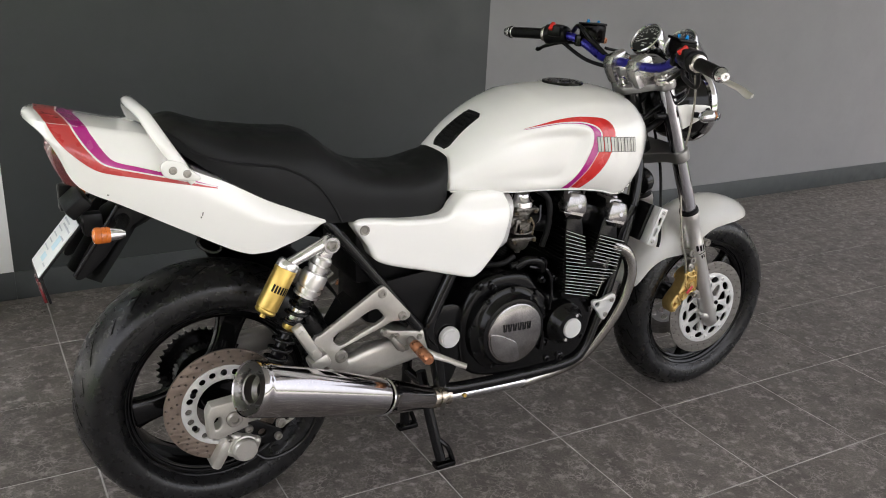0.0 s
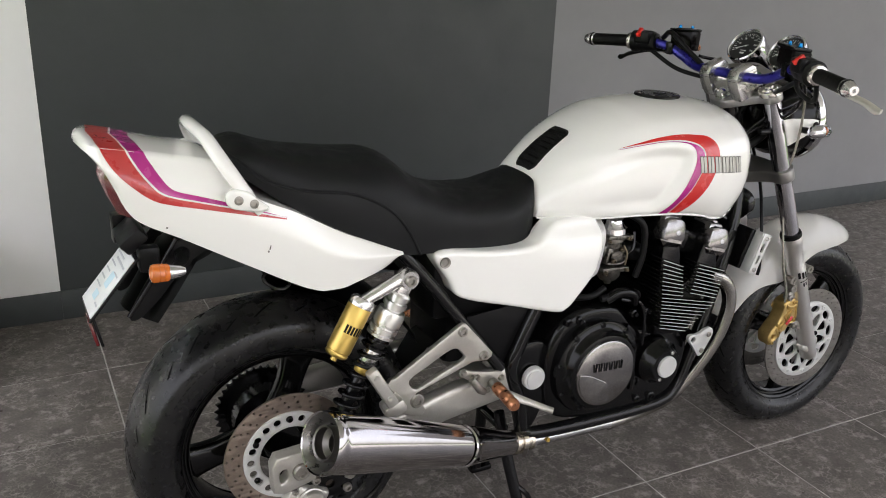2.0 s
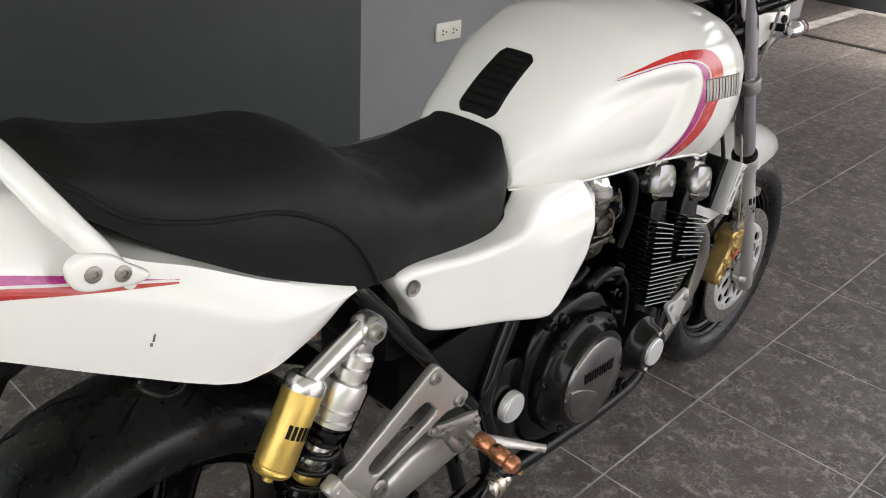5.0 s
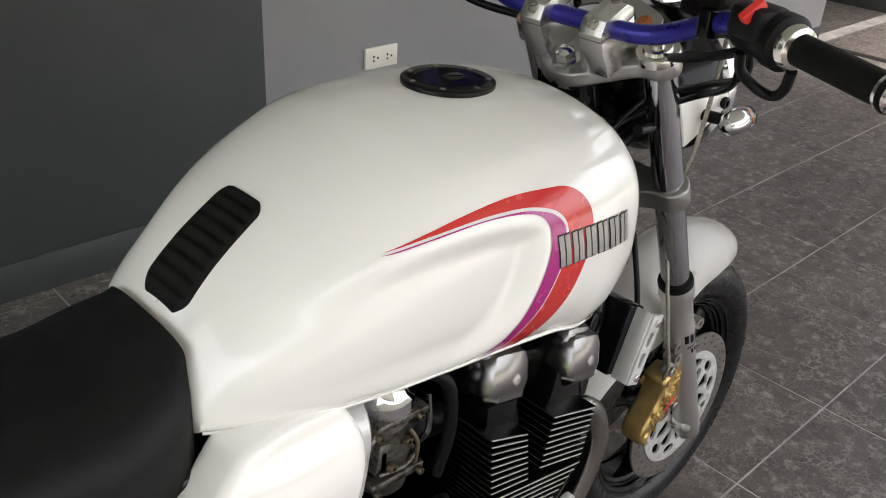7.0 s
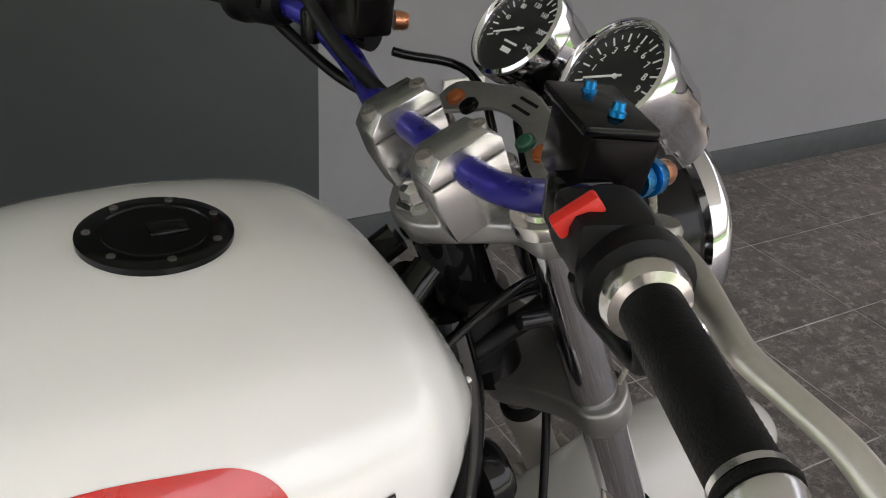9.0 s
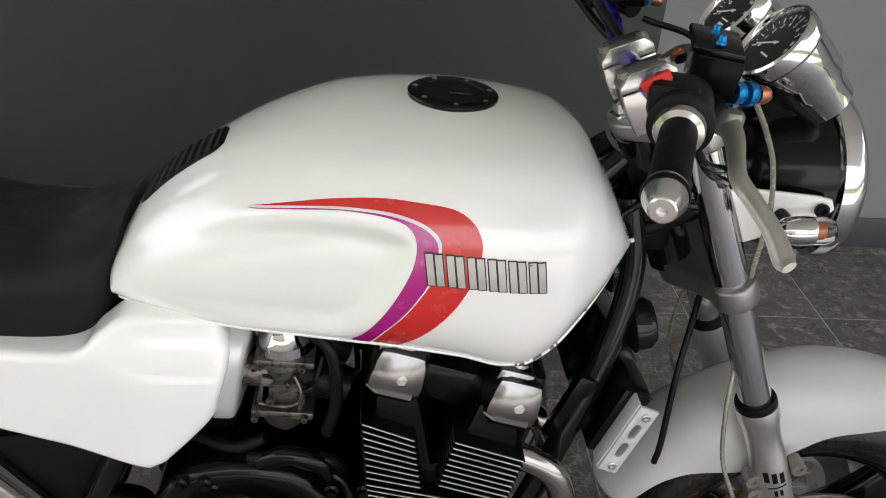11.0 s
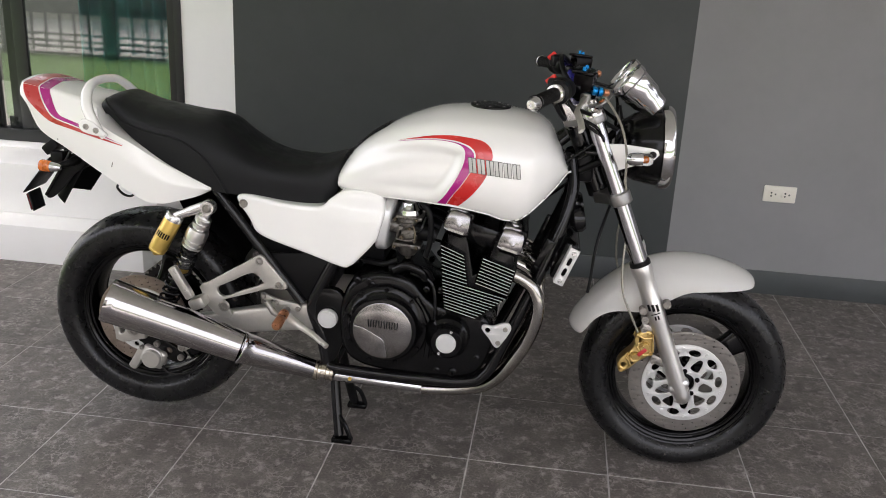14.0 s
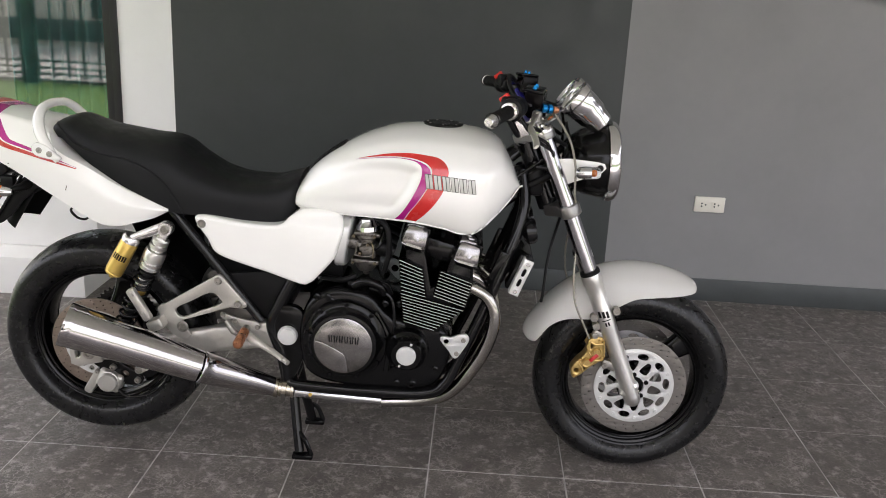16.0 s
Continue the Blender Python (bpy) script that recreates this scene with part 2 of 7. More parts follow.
# ---- mesh helpers ----
def part(name, bm, material, parent=None, label="", sharp=40, smooth=True):
    me = bpy.data.meshes.new(name)
    bmesh.ops.recalc_face_normals(bm, faces=bm.faces[:])
    bm.to_mesh(me)
    bm.free()
    for m in material if isinstance(material, (list, tuple)) else [material]:
        me.materials.append(m)
    if smooth:
        me.polygons.foreach_set("use_smooth", [True] * len(me.polygons))
        me.set_sharp_from_angle(angle=radians(sharp))
    ob = new(name, me)
    if parent is not None:
        ob.parent = parent
    if label:
        ob["label"] = label
    return ob


def thing(name, label, category, group="", at=(0, 0, 0)):
    ob = tagged(new(name), label, category, group)
    ob.location = at
    return ob


def spline(pts, n=8, closed=False):
    """Smooth curve through points."""
    p = [Vector(q) for q in pts]
    k = len(p)
    out = []
    for i in range(k if closed else k - 1):
        a = p[(i - 1) % k] if closed or i else p[0] * 2 - p[1]
        b, c = p[i], p[(i + 1) % k]
        d = p[(i + 2) % k] if closed or i + 2 < k else p[-1] * 2 - p[-2]
        for j in range(n):
            t = j / n
            out.append(0.5 * (2 * b + (c - a) * t + (2 * a - 5 * b + 4 * c - d) * t * t + (3 * b - a - 3 * c + d) * t ** 3))
    if not closed:
        out.append(p[-1].copy())
    return out


def rings(bm, loops, closed=True, caps=True):
    """Skin a row of loops of equal length."""
    vs = [[bm.verts.new(p) for p in loop] for loop in loops]
    n = len(loops[0])
    for a, b in zip(vs, vs[1:]):
        for i in range(n if closed else n - 1):
            j = (i + 1) % n
            bm.faces.new((a[i], a[j], b[j], b[i]))
    if caps and closed:
        bm.faces.new(vs[0])
        bm.faces.new(vs[-1])
    return vs


def tube(bm, pts, r, n=12, smooth=0, caps=True, flat=1.0):
    """A round bar along points; r is one radius or one for each point."""
    rr = list(r) if isinstance(r, (list, tuple)) else [r] * len(pts)
    if smooth:
        path = spline(pts, smooth)
        rr = [float(v) for v in np.interp(np.linspace(0, len(pts) - 1, len(path)), range(len(pts)), rr)]
    else:
        path = [Vector(p) for p in pts]
    t0 = (path[1] - path[0]).normalized()
    u = t0.orthogonal().normalized()
    loops = []
    for i, p in enumerate(path):
        t = (path[min(i + 1, len(path) - 1)] - path[max(i - 1, 0)]).normalized()
        u = (u - t * u.dot(t)).normalized()
        v = t.cross(u)
        loops.append([p + rr[i] * (math.cos(a) * u + math.sin(a) * v * flat) for a in [2 * math.pi * k / n for k in range(n)]])
    rings(bm, loops, True, caps)
    return bm


def lathe(bm, profile, at, axis, n=40, closed=False):
    """Turn a profile of (radius, height) round an axis through a point."""
    axis = Vector(axis).normalized()
    u = axis.orthogonal().normalized()
    if abs(axis.y) > 0.9:
        u = Vector((1, 0, 0)) - axis * axis.x
        u.normalize()
    v = axis.cross(u)
    at = Vector(at)
    loops = []
    for r, h in profile:
        loops.append([at + axis * h + max(r, 1e-5) * (math.cos(a) * u + math.sin(a) * v) for a in [2 * math.pi * k / n for k in range(n)]])
    if closed:
        loops.append([p.copy() for p in loops[0]])
    rings(bm, loops, True, False)
    bmesh.ops.remove_doubles(bm, verts=bm.verts[:], dist=1e-5)
    return bm


def rbox(bm, at, size, bevel=0.004, turn=(0, 0, 0), seg=2, taper=None):
    """A box with rounded edges."""
    made = bmesh.ops.create_cube(bm, size=1)["verts"]
    for v in made:
        v.co = Vector((v.co.x * size[0], v.co.y * size[1], v.co.z * size[2]))
        if taper and v.co.z > 0:
            v.co.x, v.co.y = v.co.x * taper, v.co.y * taper
    m = pose(*at, *turn)
    bmesh.ops.transform(bm, matrix=m, verts=made)
    if bevel:
        es = {e for v in made for e in v.link_edges}
        bmesh.ops.bevel(bm, geom=list(es), offset=bevel, segments=seg, affect="EDGES", profile=0.5)
    return bm


SIDE = Matrix(((1, 0, 0, 0), (0, 0, -1, 0), (0, 1, 0, 0), (0, 0, 0, 1)))  # a plate's (x, y) becomes the bike's (x, z), facing the right side


def plate(outline, holes=(), thick=0.006, bevel=0.001, y=0.0, m=None, res=1):
    """A flat plate with real holes, from outlines in its own plane."""
    cu = bpy.data.curves.new("plate_outline", "CURVE")
    cu.dimensions, cu.fill_mode = "2D", "BOTH"
    cu.extrude, cu.bevel_depth, cu.bevel_resolution, cu.offset = max(thick / 2 - bevel, 1e-4), bevel, res, -bevel
    for loop in (outline, *holes):
        s = cu.splines.new("POLY")
        s.points.add(len(loop) - 1)
        for p, q in zip(s.points, loop):
            p.co = (q[0], q[1], 0, 1)
        s.use_cyclic_u = True
    ob = bpy.data.objects.new("plate_outline", cu)
    scene.collection.objects.link(ob)
    me = ob.evaluated_get(bpy.context.evaluated_depsgraph_get()).to_mesh()
    bm = bmesh.new()
    bm.from_mesh(me)
    bmesh.ops.remove_doubles(bm, verts=bm.verts[:], dist=1e-5)
    bpy.data.objects.remove(ob)
    bpy.data.curves.remove(cu)
    bm.transform(m if m is not None else Matrix.Translation((0, y, 0)) @ SIDE)
    return bm


def circle(cx, cy, r, n=24, start=0.0):
    return [(cx + r * math.cos(start + 2 * math.pi * k / n), cy + r * math.sin(start + 2 * math.pi * k / n)) for k in range(n)]


def flat(pts, n=5):
    return [(p[0], p[1]) for p in spline([(a, b, 0) for a, b in pts], n, True)]


def bolt(parent, at, r=0.008, h=0.006, axis=(0, -1, 0), material=None, label="", socket=True):
    bm = bmesh.new()
    lathe(bm, [(0, 0), (r, 0), (r, h * 0.7), (r * 0.8, h), (r * 0.5, h), (r * 0.45, h * 0.4), (0, h * 0.4)], at, axis, 14)
    return part("bolt", bm, material or ALU_CAST, parent, label)


def lerp(x, xs, ys):
    return float(np.interp(x, xs, ys))


def curve_at(pts):
    """A smooth function z(x) through points sorted by x (monotone cubic)."""
    xs, ys = np.array([p[0] for p in pts], float), np.array([p[1] for p in pts], float)
    h, d = np.diff(xs), np.diff(ys) / np.diff(xs)
    m = np.r_[d[0], [(0 if a * b <= 0 else 2 * a * b / (a + b)) for a, b in zip(d, d[1:])], d[-1]]

    def f(x):
        x = min(max(x, xs[0]), xs[-1])
        i = min(max(int(np.searchsorted(xs, x)) - 1, 0), len(h) - 1)
        t = (x - xs[i]) / h[i]
        return float((2 * t**3 - 3 * t**2 + 1) * ys[i] + (t**3 - 2 * t**2 + t) * h[i] * m[i] + (3 * t**2 - 2 * t**3) * ys[i + 1] + (t**3 - t**2) * h[i] * m[i + 1])

    return f


def smooth01(v):
    v = min(max(v, 0.0), 1.0)
    return v * v * (3 - 2 * v)


# ---- the setting: an open carport beside a house ----
ROOM_TURN = -0.9
PLACE = pose(0, 0, 0, 0, 0, ROOM_TURN)
WALL_V, CEIL_Z = 1.604, 2.75


def block(name, material, u0, u1, v0, v1, z0, z1, label="", category="", bevel=0.0, parent=None):
    bm = bmesh.new()
    rbox(bm, ((u0 + u1) / 2, (v0 + v1) / 2, (z0 + z1) / 2), (u1 - u0, v1 - v0, z1 - z0), bevel)
    ob = part(name, bm, material, parent, sharp=30)
    if parent is None:
        ob.matrix_world = PLACE
        tagged(ob, label, category, kind="structure")
    return ob


# Ground outside: one lawn sheet out to the horizon, the tiled slab stands a step above it.
bm = bmesh.new()
bmesh.ops.create_grid(bm, x_segments=40, y_segments=40, size=600)
ground = part("ground", bm, GRASS, None, sharp=180)
ground.location = (0, 0, -0.07)
tagged(ground, "mown green lawn outside the carport", "lawn", kind="structure")

U0, U1, V0 = -2.55, 6.86, -3.1
floor = block("floor", GROUT, U0, U1, V0, WALL_V + 0.1, -0.30, -0.0012, "dark mottled grey porcelain floor tiles with pale grout", "floor")
# Unseen drive, added so that pale ground bounces daylight onto the motorcycle.
bm = bmesh.new()
rbox(bm, (14.0, -9.0, -0.066), (32.0, 11.8, 0.1), 0.01)
drive = part("pavement", bm, PAVING)
drive.matrix_world = PLACE
tagged(drive, "unseen pale concrete drive, added in front of the carport to bounce daylight in", "driveway", kind="structure")

bm = bmesh.new()
rbox(bm, (-14.0, -7.5, -0.070), (23.9, 4.4, 0.1), 0.01)
lane = part("road", bm, PAVING)
tagged(lane, "pale concrete lane behind the garden fence", "road", kind="structure")

# Back wall: one plane, painted white, dark grey and light grey; the white stretch holds the window.
WIN_L, WIN_R, WIN_B, WIN_T, PAINT_1, PAINT_2, WALL_END = -2.45, -0.70, 0.45, 2.15, -0.448, 1.640, 5.56
block("wall_white", WALL_WHITE, WIN_R, PAINT_1, WALL_V, WALL_V + 0.15, -0.05, CEIL_Z, "white painted strip of wall beside the window", "wall")
block("wall_white_over_window", WALL_WHITE, WIN_L, WIN_R, WALL_V, WALL_V + 0.15, WIN_T, CEIL_Z, "white painted wall over the window", "wall")
block("wall_white_under_window", WALL_WHITE, WIN_L, WIN_R, WALL_V, WALL_V + 0.15, -0.05, WIN_B, "white painted wall under the window", "wall")
block("wall_white_end", WALL_WHITE, -4.2, WIN_L, WALL_V, WALL_V + 0.15, -0.05, CEIL_Z, "white painted end of the house wall", "wall")
block("wall_dark", WALL_DARK, PAINT_1, PAINT_2, WALL_V, WALL_V + 0.15, -0.05, CEIL_Z, "dark charcoal grey painted wall", "wall")
block("wall_light", WALL_LIGHT, PAINT_2, WALL_END, WALL_V, WALL_V + 0.15, -0.05, CEIL_Z, "light grey painted wall", "wall")
block("wall_far", WALL_LIGHT, 6.86, 7.0, -1.0, 4.4, -0.05, CEIL_Z, "light grey wall across the passage", "wall")
block("passage_end_wall", WALL_LIGHT, WALL_END, 6.86, 4.25, 4.4, -0.05, CEIL_Z, "light grey wall closing the passage", "wall")
block("passage_side_wall", WALL_LIGHT, WALL_END - 0.15, WALL_END, WALL_V + 0.15, 4.25, -0.05, CEIL_Z, "light grey wall of the passage", "wall")
block("passage_floor", TILE, WALL_END, 6.86, WALL_V + 0.1, 4.25, -0.2, 0.0, "grey tiled passage floor", "floor")
block("baseboard_white", SKIRT, WIN_R + 0.03, PAINT_1, WALL_V - 0.008, WALL_V, -0.003, 0.112, "dark grey skirting below the white wall", "skirting", 0.002)
block("baseboard_dark", SKIRT, PAINT_1, PAINT_2, WALL_V - 0.008, WALL_V, -0.003, 0.112, "dark grey skirting below the dark wall", "skirting", 0.002)
block("baseboard_light", SKIRT, PAINT_2, WALL_END, WALL_V - 0.008, WALL_V, -0.003, 0.112, "dark grey skirting below the light wall", "skirting", 0.002)
block("baseboard_far", SKIRT, 6.85, 6.86, -1.0, 4.25, 0.0, 0.13, "dark skirting of the far wall", "skirting", 0.002)
block("threshold", BLACK_STRIP, 5.53, 5.60, V0, WALL_V - 0.01, -0.004, 0.004, "black threshold strip across the tiles", "threshold", 0.001)
# Unseen slab added over the passage to keep sky and sun off its floor.
block("passage_ceiling", CEIL, WALL_END - 0.15, 7.0, WALL_V + 0.15, 4.4, CEIL_Z, CEIL_Z + 0.12, "unseen pale ceiling slab added to shade the passage", "ceiling")
# Carport ceiling, never in view; its edges are set to tune the daylight.
block("ceiling", CEIL, -2.3, 4.8, -3.1, WALL_V + 0.15, CEIL_Z, CEIL_Z + 0.12, "plain pale carport ceiling out of view, sized to shape the daylight", "ceiling")
# Unseen strip added to shade the tiles by the passage mouth.
block("ceiling_end", CEIL, 4.8, 7.0, 0.80, WALL_V + 0.15, CEIL_Z, CEIL_Z + 0.12, "unseen pale ceiling strip added to shade the floor at the passage mouth", "ceiling")
# House steps below the window.
block("lower_step", WALL_WHITE, -3.6, -0.72, 1.12, WALL_V, -0.06, 0.172, "white painted lower step below the window", "step", 0.008)
block("upper_step", WALL_WHITE, -3.6, -0.72, 1.29, WALL_V, 0.172, 0.417, "white painted upper step below the window", "step", 0.008)
# Assumed room behind the window; its gloom is put into the dark plaster colour.
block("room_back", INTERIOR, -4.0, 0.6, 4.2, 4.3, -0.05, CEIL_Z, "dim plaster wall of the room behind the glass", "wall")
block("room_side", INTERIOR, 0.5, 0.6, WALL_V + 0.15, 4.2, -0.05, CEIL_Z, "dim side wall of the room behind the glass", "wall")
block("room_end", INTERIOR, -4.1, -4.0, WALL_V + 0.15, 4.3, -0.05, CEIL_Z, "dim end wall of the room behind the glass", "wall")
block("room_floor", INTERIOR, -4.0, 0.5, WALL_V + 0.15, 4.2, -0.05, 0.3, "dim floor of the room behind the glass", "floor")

# Window: dark frame, two sliding sashes, glass.
window = thing("window_1", "dark grey sliding window with reflecting glass", "window")
window.matrix_world = PLACE
window["kind"] = "structure"
FV = WALL_V + 0.02


def bar(name, u0, u1, z0, z1, parent, v0=FV - 0.03, v1=FV + 0.05):
    bm = bmesh.new()
    rbox(bm, ((u0 + u1) / 2, (v0 + v1) / 2, (z0 + z1) / 2), (u1 - u0, v1 - v0, z1 - z0), 0.003)
    return part(name, bm, FRAME_DARK, parent)


for name, u0, u1, z0, z1 in (("window_sill", WIN_L, WIN_R, WIN_B, WIN_B + 0.06), ("window_head", WIN_L, WIN_R, WIN_T - 0.06, WIN_T), ("window_jamb", WIN_R - 0.035, WIN_R, WIN_B + 0.06, WIN_T - 0.06), ("window_jamb", WIN_L, WIN_L + 0.05, WIN_B + 0.06, WIN_T - 0.06)):
    bar(name, u0, u1, z0, z1, window)
bar("window_mullion", -1.80, -1.70, WIN_B + 0.06, WIN_T - 0.06, window, FV - 0.025, FV + 0.045)
for u0, u1, dv in ((-1.560, WIN_R - 0.035, 0.0), (-1.70, -1.555, 0.03), (WIN_L + 0.05, -1.80, 0.03)):
    bar("sash_stile", u0, u0 + (0.065 if dv == 0 else 0.02), WIN_B + 0.06, WIN_T - 0.06, window, FV - 0.012 + dv, FV + 0.015 + dv)
    bar("sash_stile", u1 - (0.065 if u1 < -1.5 else 0.04), u1, WIN_B + 0.06, WIN_T - 0.06, window, FV - 0.012 + dv, FV + 0.015 + dv)
    bar("sash_rail", u0 + 0.055, u1 - 0.04, WIN_B + 0.06, WIN_B + 0.115, window, FV - 0.012 + dv, FV + 0.015 + dv)
    bar("sash_rail", u0 + 0.055, u1 - 0.04, WIN_T - 0.12, WIN_T - 0.06, window, FV - 0.012 + dv, FV + 0.015 + dv)
    bm = bmesh.new()
    rbox(bm, ((u0 + u1) / 2, FV + dv, (WIN_B + WIN_T) / 2), (u1 - u0 - 0.08, 0.005, WIN_T - WIN_B - 0.2), 0)
    pane = part("pane", bm, GLASS, window)
    pane.visible_shadow = False

# Gathered teal curtain behind the right-hand sash.
bm = bmesh.new()
cols = []
for i in range(121):
    u = -1.36 + 0.50 * i / 120
    cols.append([Vector((u, WALL_V + 0.26 + 0.022 * math.sin(u * 95) + 0.01 * math.sin(u * 41), z)) for z in (0.34, 0.9, 1.5, 2.3)])
rings(bm, cols, False, False)
curtain = part("curtain", bm, CURTAIN)
curtain.matrix_world = PLACE
tagged(curtain, "gathered teal fabric curtain behind the window glass", "curtain")

# Twin wall socket.
outlet = thing("wall_socket", "ivory plastic twin wall socket on the light grey wall", "socket")
outlet.matrix_world = PLACE @ pose(2.102, WALL_V, 0.482)
bm = bmesh.new()
rbox(bm, (0, -0.006, 0), (0.142, 0.012, 0.074), 0.004)
part("cover_plate", bm, PLASTIC_IVORY, outlet)
for du in (-0.03, 0.03):
    bm = bmesh.new()
    rbox(bm, (du, -0.0125, 0), (0.046, 0.004, 0.034), 0.002)
    socket = part("socket_insert", bm, PLASTIC_IVORY, outlet)
    # Dark discs on the insert's face stand in for the shade inside pin holes.
    for sx, sz in ((-0.008, 0.006), (-0.008, -0.008), (0.01, 0.0)):
        bm = bmesh.new()
        lathe(bm, [(0, 0), (0.0042, 0), (0.0042, 0.0006), (0, 0.0006)], (du + sx, -0.0145, sz), (0, -1, 0), 10)
        part("pin_hole", bm, SLOT_SHADE, socket)

# Dark wall box high on the light wall.
wall_box = thing("wall_box", "small dark box fixed on the light grey wall", "box")
wall_box.matrix_world = PLACE @ pose(2.667, WALL_V, 1.446)
bm = bmesh.new()
rbox(bm, (0.15, -0.02, 0.10), (0.30, 0.04, 0.20), 0.004)
part("case", bm, FRAME_DARK, wall_box)
bm = bmesh.new()
rbox(bm, (0.15, -0.0415, 0.10), (0.27, 0.004, 0.17), 0.001)
part("door", bm, FRAME_DARK, wall_box)

# Garden fence and the neighbouring house, seen in the window's reflection.
fence = thing("garden_fence", "dark painted metal fence along the lawn", "fence")
for i in range(7):
    bm = bmesh.new()
    rbox(bm, (-10.6 + i * 1.45, -5.2, 0.75), (0.15, 0.12, 1.64), 0.006)
    part("post", bm, FENCE_DARK, fence)
for i in range(44):
    bm = bmesh.new()
    rbox(bm, (-10.5 + i * 0.2, -5.24, 0.75), (0.028, 0.02, 1.50), 0)
    part("baluster", bm, FENCE_DARK, fence)
for z in (-0.03, 0.055, 0.13, 0.215, 1.45):
    bm = bmesh.new()
    rbox(bm, (-6.2, -5.2, z), (8.9, 0.04, 0.030), 0.003)
    part("rail", bm, FENCE_DARK, fence)
house = thing("house", "cream plastered neighbouring house with dark windows", "house")
bm = bmesh.new()
rbox(bm, (-10.0, -12.6, 2.4), (20.0, 6.0, 5.0), 0.02)
part("wall", bm, HOUSE_WALL, house)
bm = bmesh.new()
rings(bm, [[Vector((x, -16.1, 4.9)), Vector((x, -9.1, 4.9)), Vector((x, -12.6, 6.8))] for x in (-20.5, 0.5)])
part("roof", bm, FENCE_DARK, house)
# Dark band along the foot of the house wall.
bm = bmesh.new()
rbox(bm, (-10.0, -9.58, 0.27), (20.04, 0.10, 0.36), 0.01)
part("plinth", bm, FENCE_DARK, house, "dark band along the foot of the house wall")
for i in range(6):
    bm = bmesh.new()
    rbox(bm, (-18.4 + i * 3.3, -9.58, 1.25), (1.5, 0.06, 1.5), 0.01)
    part("window", bm, FRAME_DARK, house)

# Tripod beside the steps.
tripod = thing("tripod", "black tripod with silver lower legs on the tiles", "tripod", at=(-1.62, 1.02, 0))
for k, (dx, dy) in enumerate(((0.21, -0.02), (-0.14, 0.06), (-0.12, -0.20))):
    bm = bmesh.new()
    tube(bm, [(dx, dy, 0.0), (dx * 0.94, dy * 0.94, 0.30)], 0.006, 10)
    leg = part("lower_leg", bm, ALU, tripod, "silver lower leg")
    bm = bmesh.new()
    tube(bm, [(dx * 0.96, dy * 0.96, 0.27), (dx * 0.3, dy * 0.3, 0.62)], 0.012, 10)
    part("upper_leg", bm, BLACK_MATT, tripod)
bm = bmesh.new()
tube(bm, [(0, 0, 0.52), (0, 0, 0.66)], 0.03, 12)
part("column", bm, BLACK_MATT, tripod)


# ---- the motorcycle: x ahead, its right side towards -y ----
bike = thing("motorcycle", "white roadster motorcycle with red and magenta stripes, on centre stand", "motorcycle")
bike.location = (0.005, 0, 0.002)
RW, FW = Vector((-0.112, 0, 0.349)), Vector((1.497, 0, 0.295))
RAKE = 0.42


def fork_x(z):
    return 1.168 + RAKE * (1.035 - z)


# Fuel tank -------------------------------------------------------------
tank_top = curve_at([(0.478, 0.858), (0.492, 0.880), (0.512, 0.905), (0.551, 0.940), (0.606, 0.976), (0.646, 0.998), (0.7, 1.020), (0.752, 1.035), (0.818, 1.042), (0.884, 1.044), (0.95, 1.040), (1.0141, 1.028), (1.051, 1.006), (1.0704, 0.980), (1.088, 0.951), (1.1038, 0.913), (1.1091, 0.901)])
tank_bottom = curve_at([(0.478, 0.803), (0.524, 0.803), (0.588, 0.802), (0.7, 0.803), (0.8, 0.799), (0.9, 0.785), (0.95, 0.772), (0.975, 0.771), (1, 0.783), (1.0352, 0.814), (1.0704, 0.848), (1.0968, 0.878), (1.1091, 0.893)])
tank_half = curve_at([(0.478, 0.112), (0.5, 0.128), (0.54, 0.150), (0.6, 0.176), (0.68, 0.198), (0.76, 0.210), (0.85, 0.216), (0.94, 0.215), (1.0088, 0.203), (1.0528, 0.172), (1.088, 0.132), (1.1091, 0.098)])
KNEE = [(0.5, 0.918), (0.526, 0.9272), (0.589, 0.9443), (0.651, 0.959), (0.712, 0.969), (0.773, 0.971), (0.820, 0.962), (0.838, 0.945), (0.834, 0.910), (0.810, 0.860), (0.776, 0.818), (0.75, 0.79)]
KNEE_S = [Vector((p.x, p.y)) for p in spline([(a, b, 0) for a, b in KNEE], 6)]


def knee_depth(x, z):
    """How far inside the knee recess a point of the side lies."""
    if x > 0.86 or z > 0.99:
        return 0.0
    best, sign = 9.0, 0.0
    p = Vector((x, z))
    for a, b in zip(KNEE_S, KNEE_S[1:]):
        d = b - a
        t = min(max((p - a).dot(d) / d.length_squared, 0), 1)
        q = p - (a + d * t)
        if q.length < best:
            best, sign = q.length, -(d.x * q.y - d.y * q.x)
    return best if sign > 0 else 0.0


def crown_power(x):
    return 2.35 + 0.75 * smooth01((x - 0.52) / 0.28)


def tank_roof(x, y):
    """Height of the tank's crown away from its middle."""
    zt, zb = tank_top(x), tank_bottom(x)
    zm = zb + 0.34 * (zt - zb)
    return zm + (zt - zm) * max(1 - min(abs(y) / tank_half(x), 1) ** 2.1, 0) ** (1 / crown_power(x))


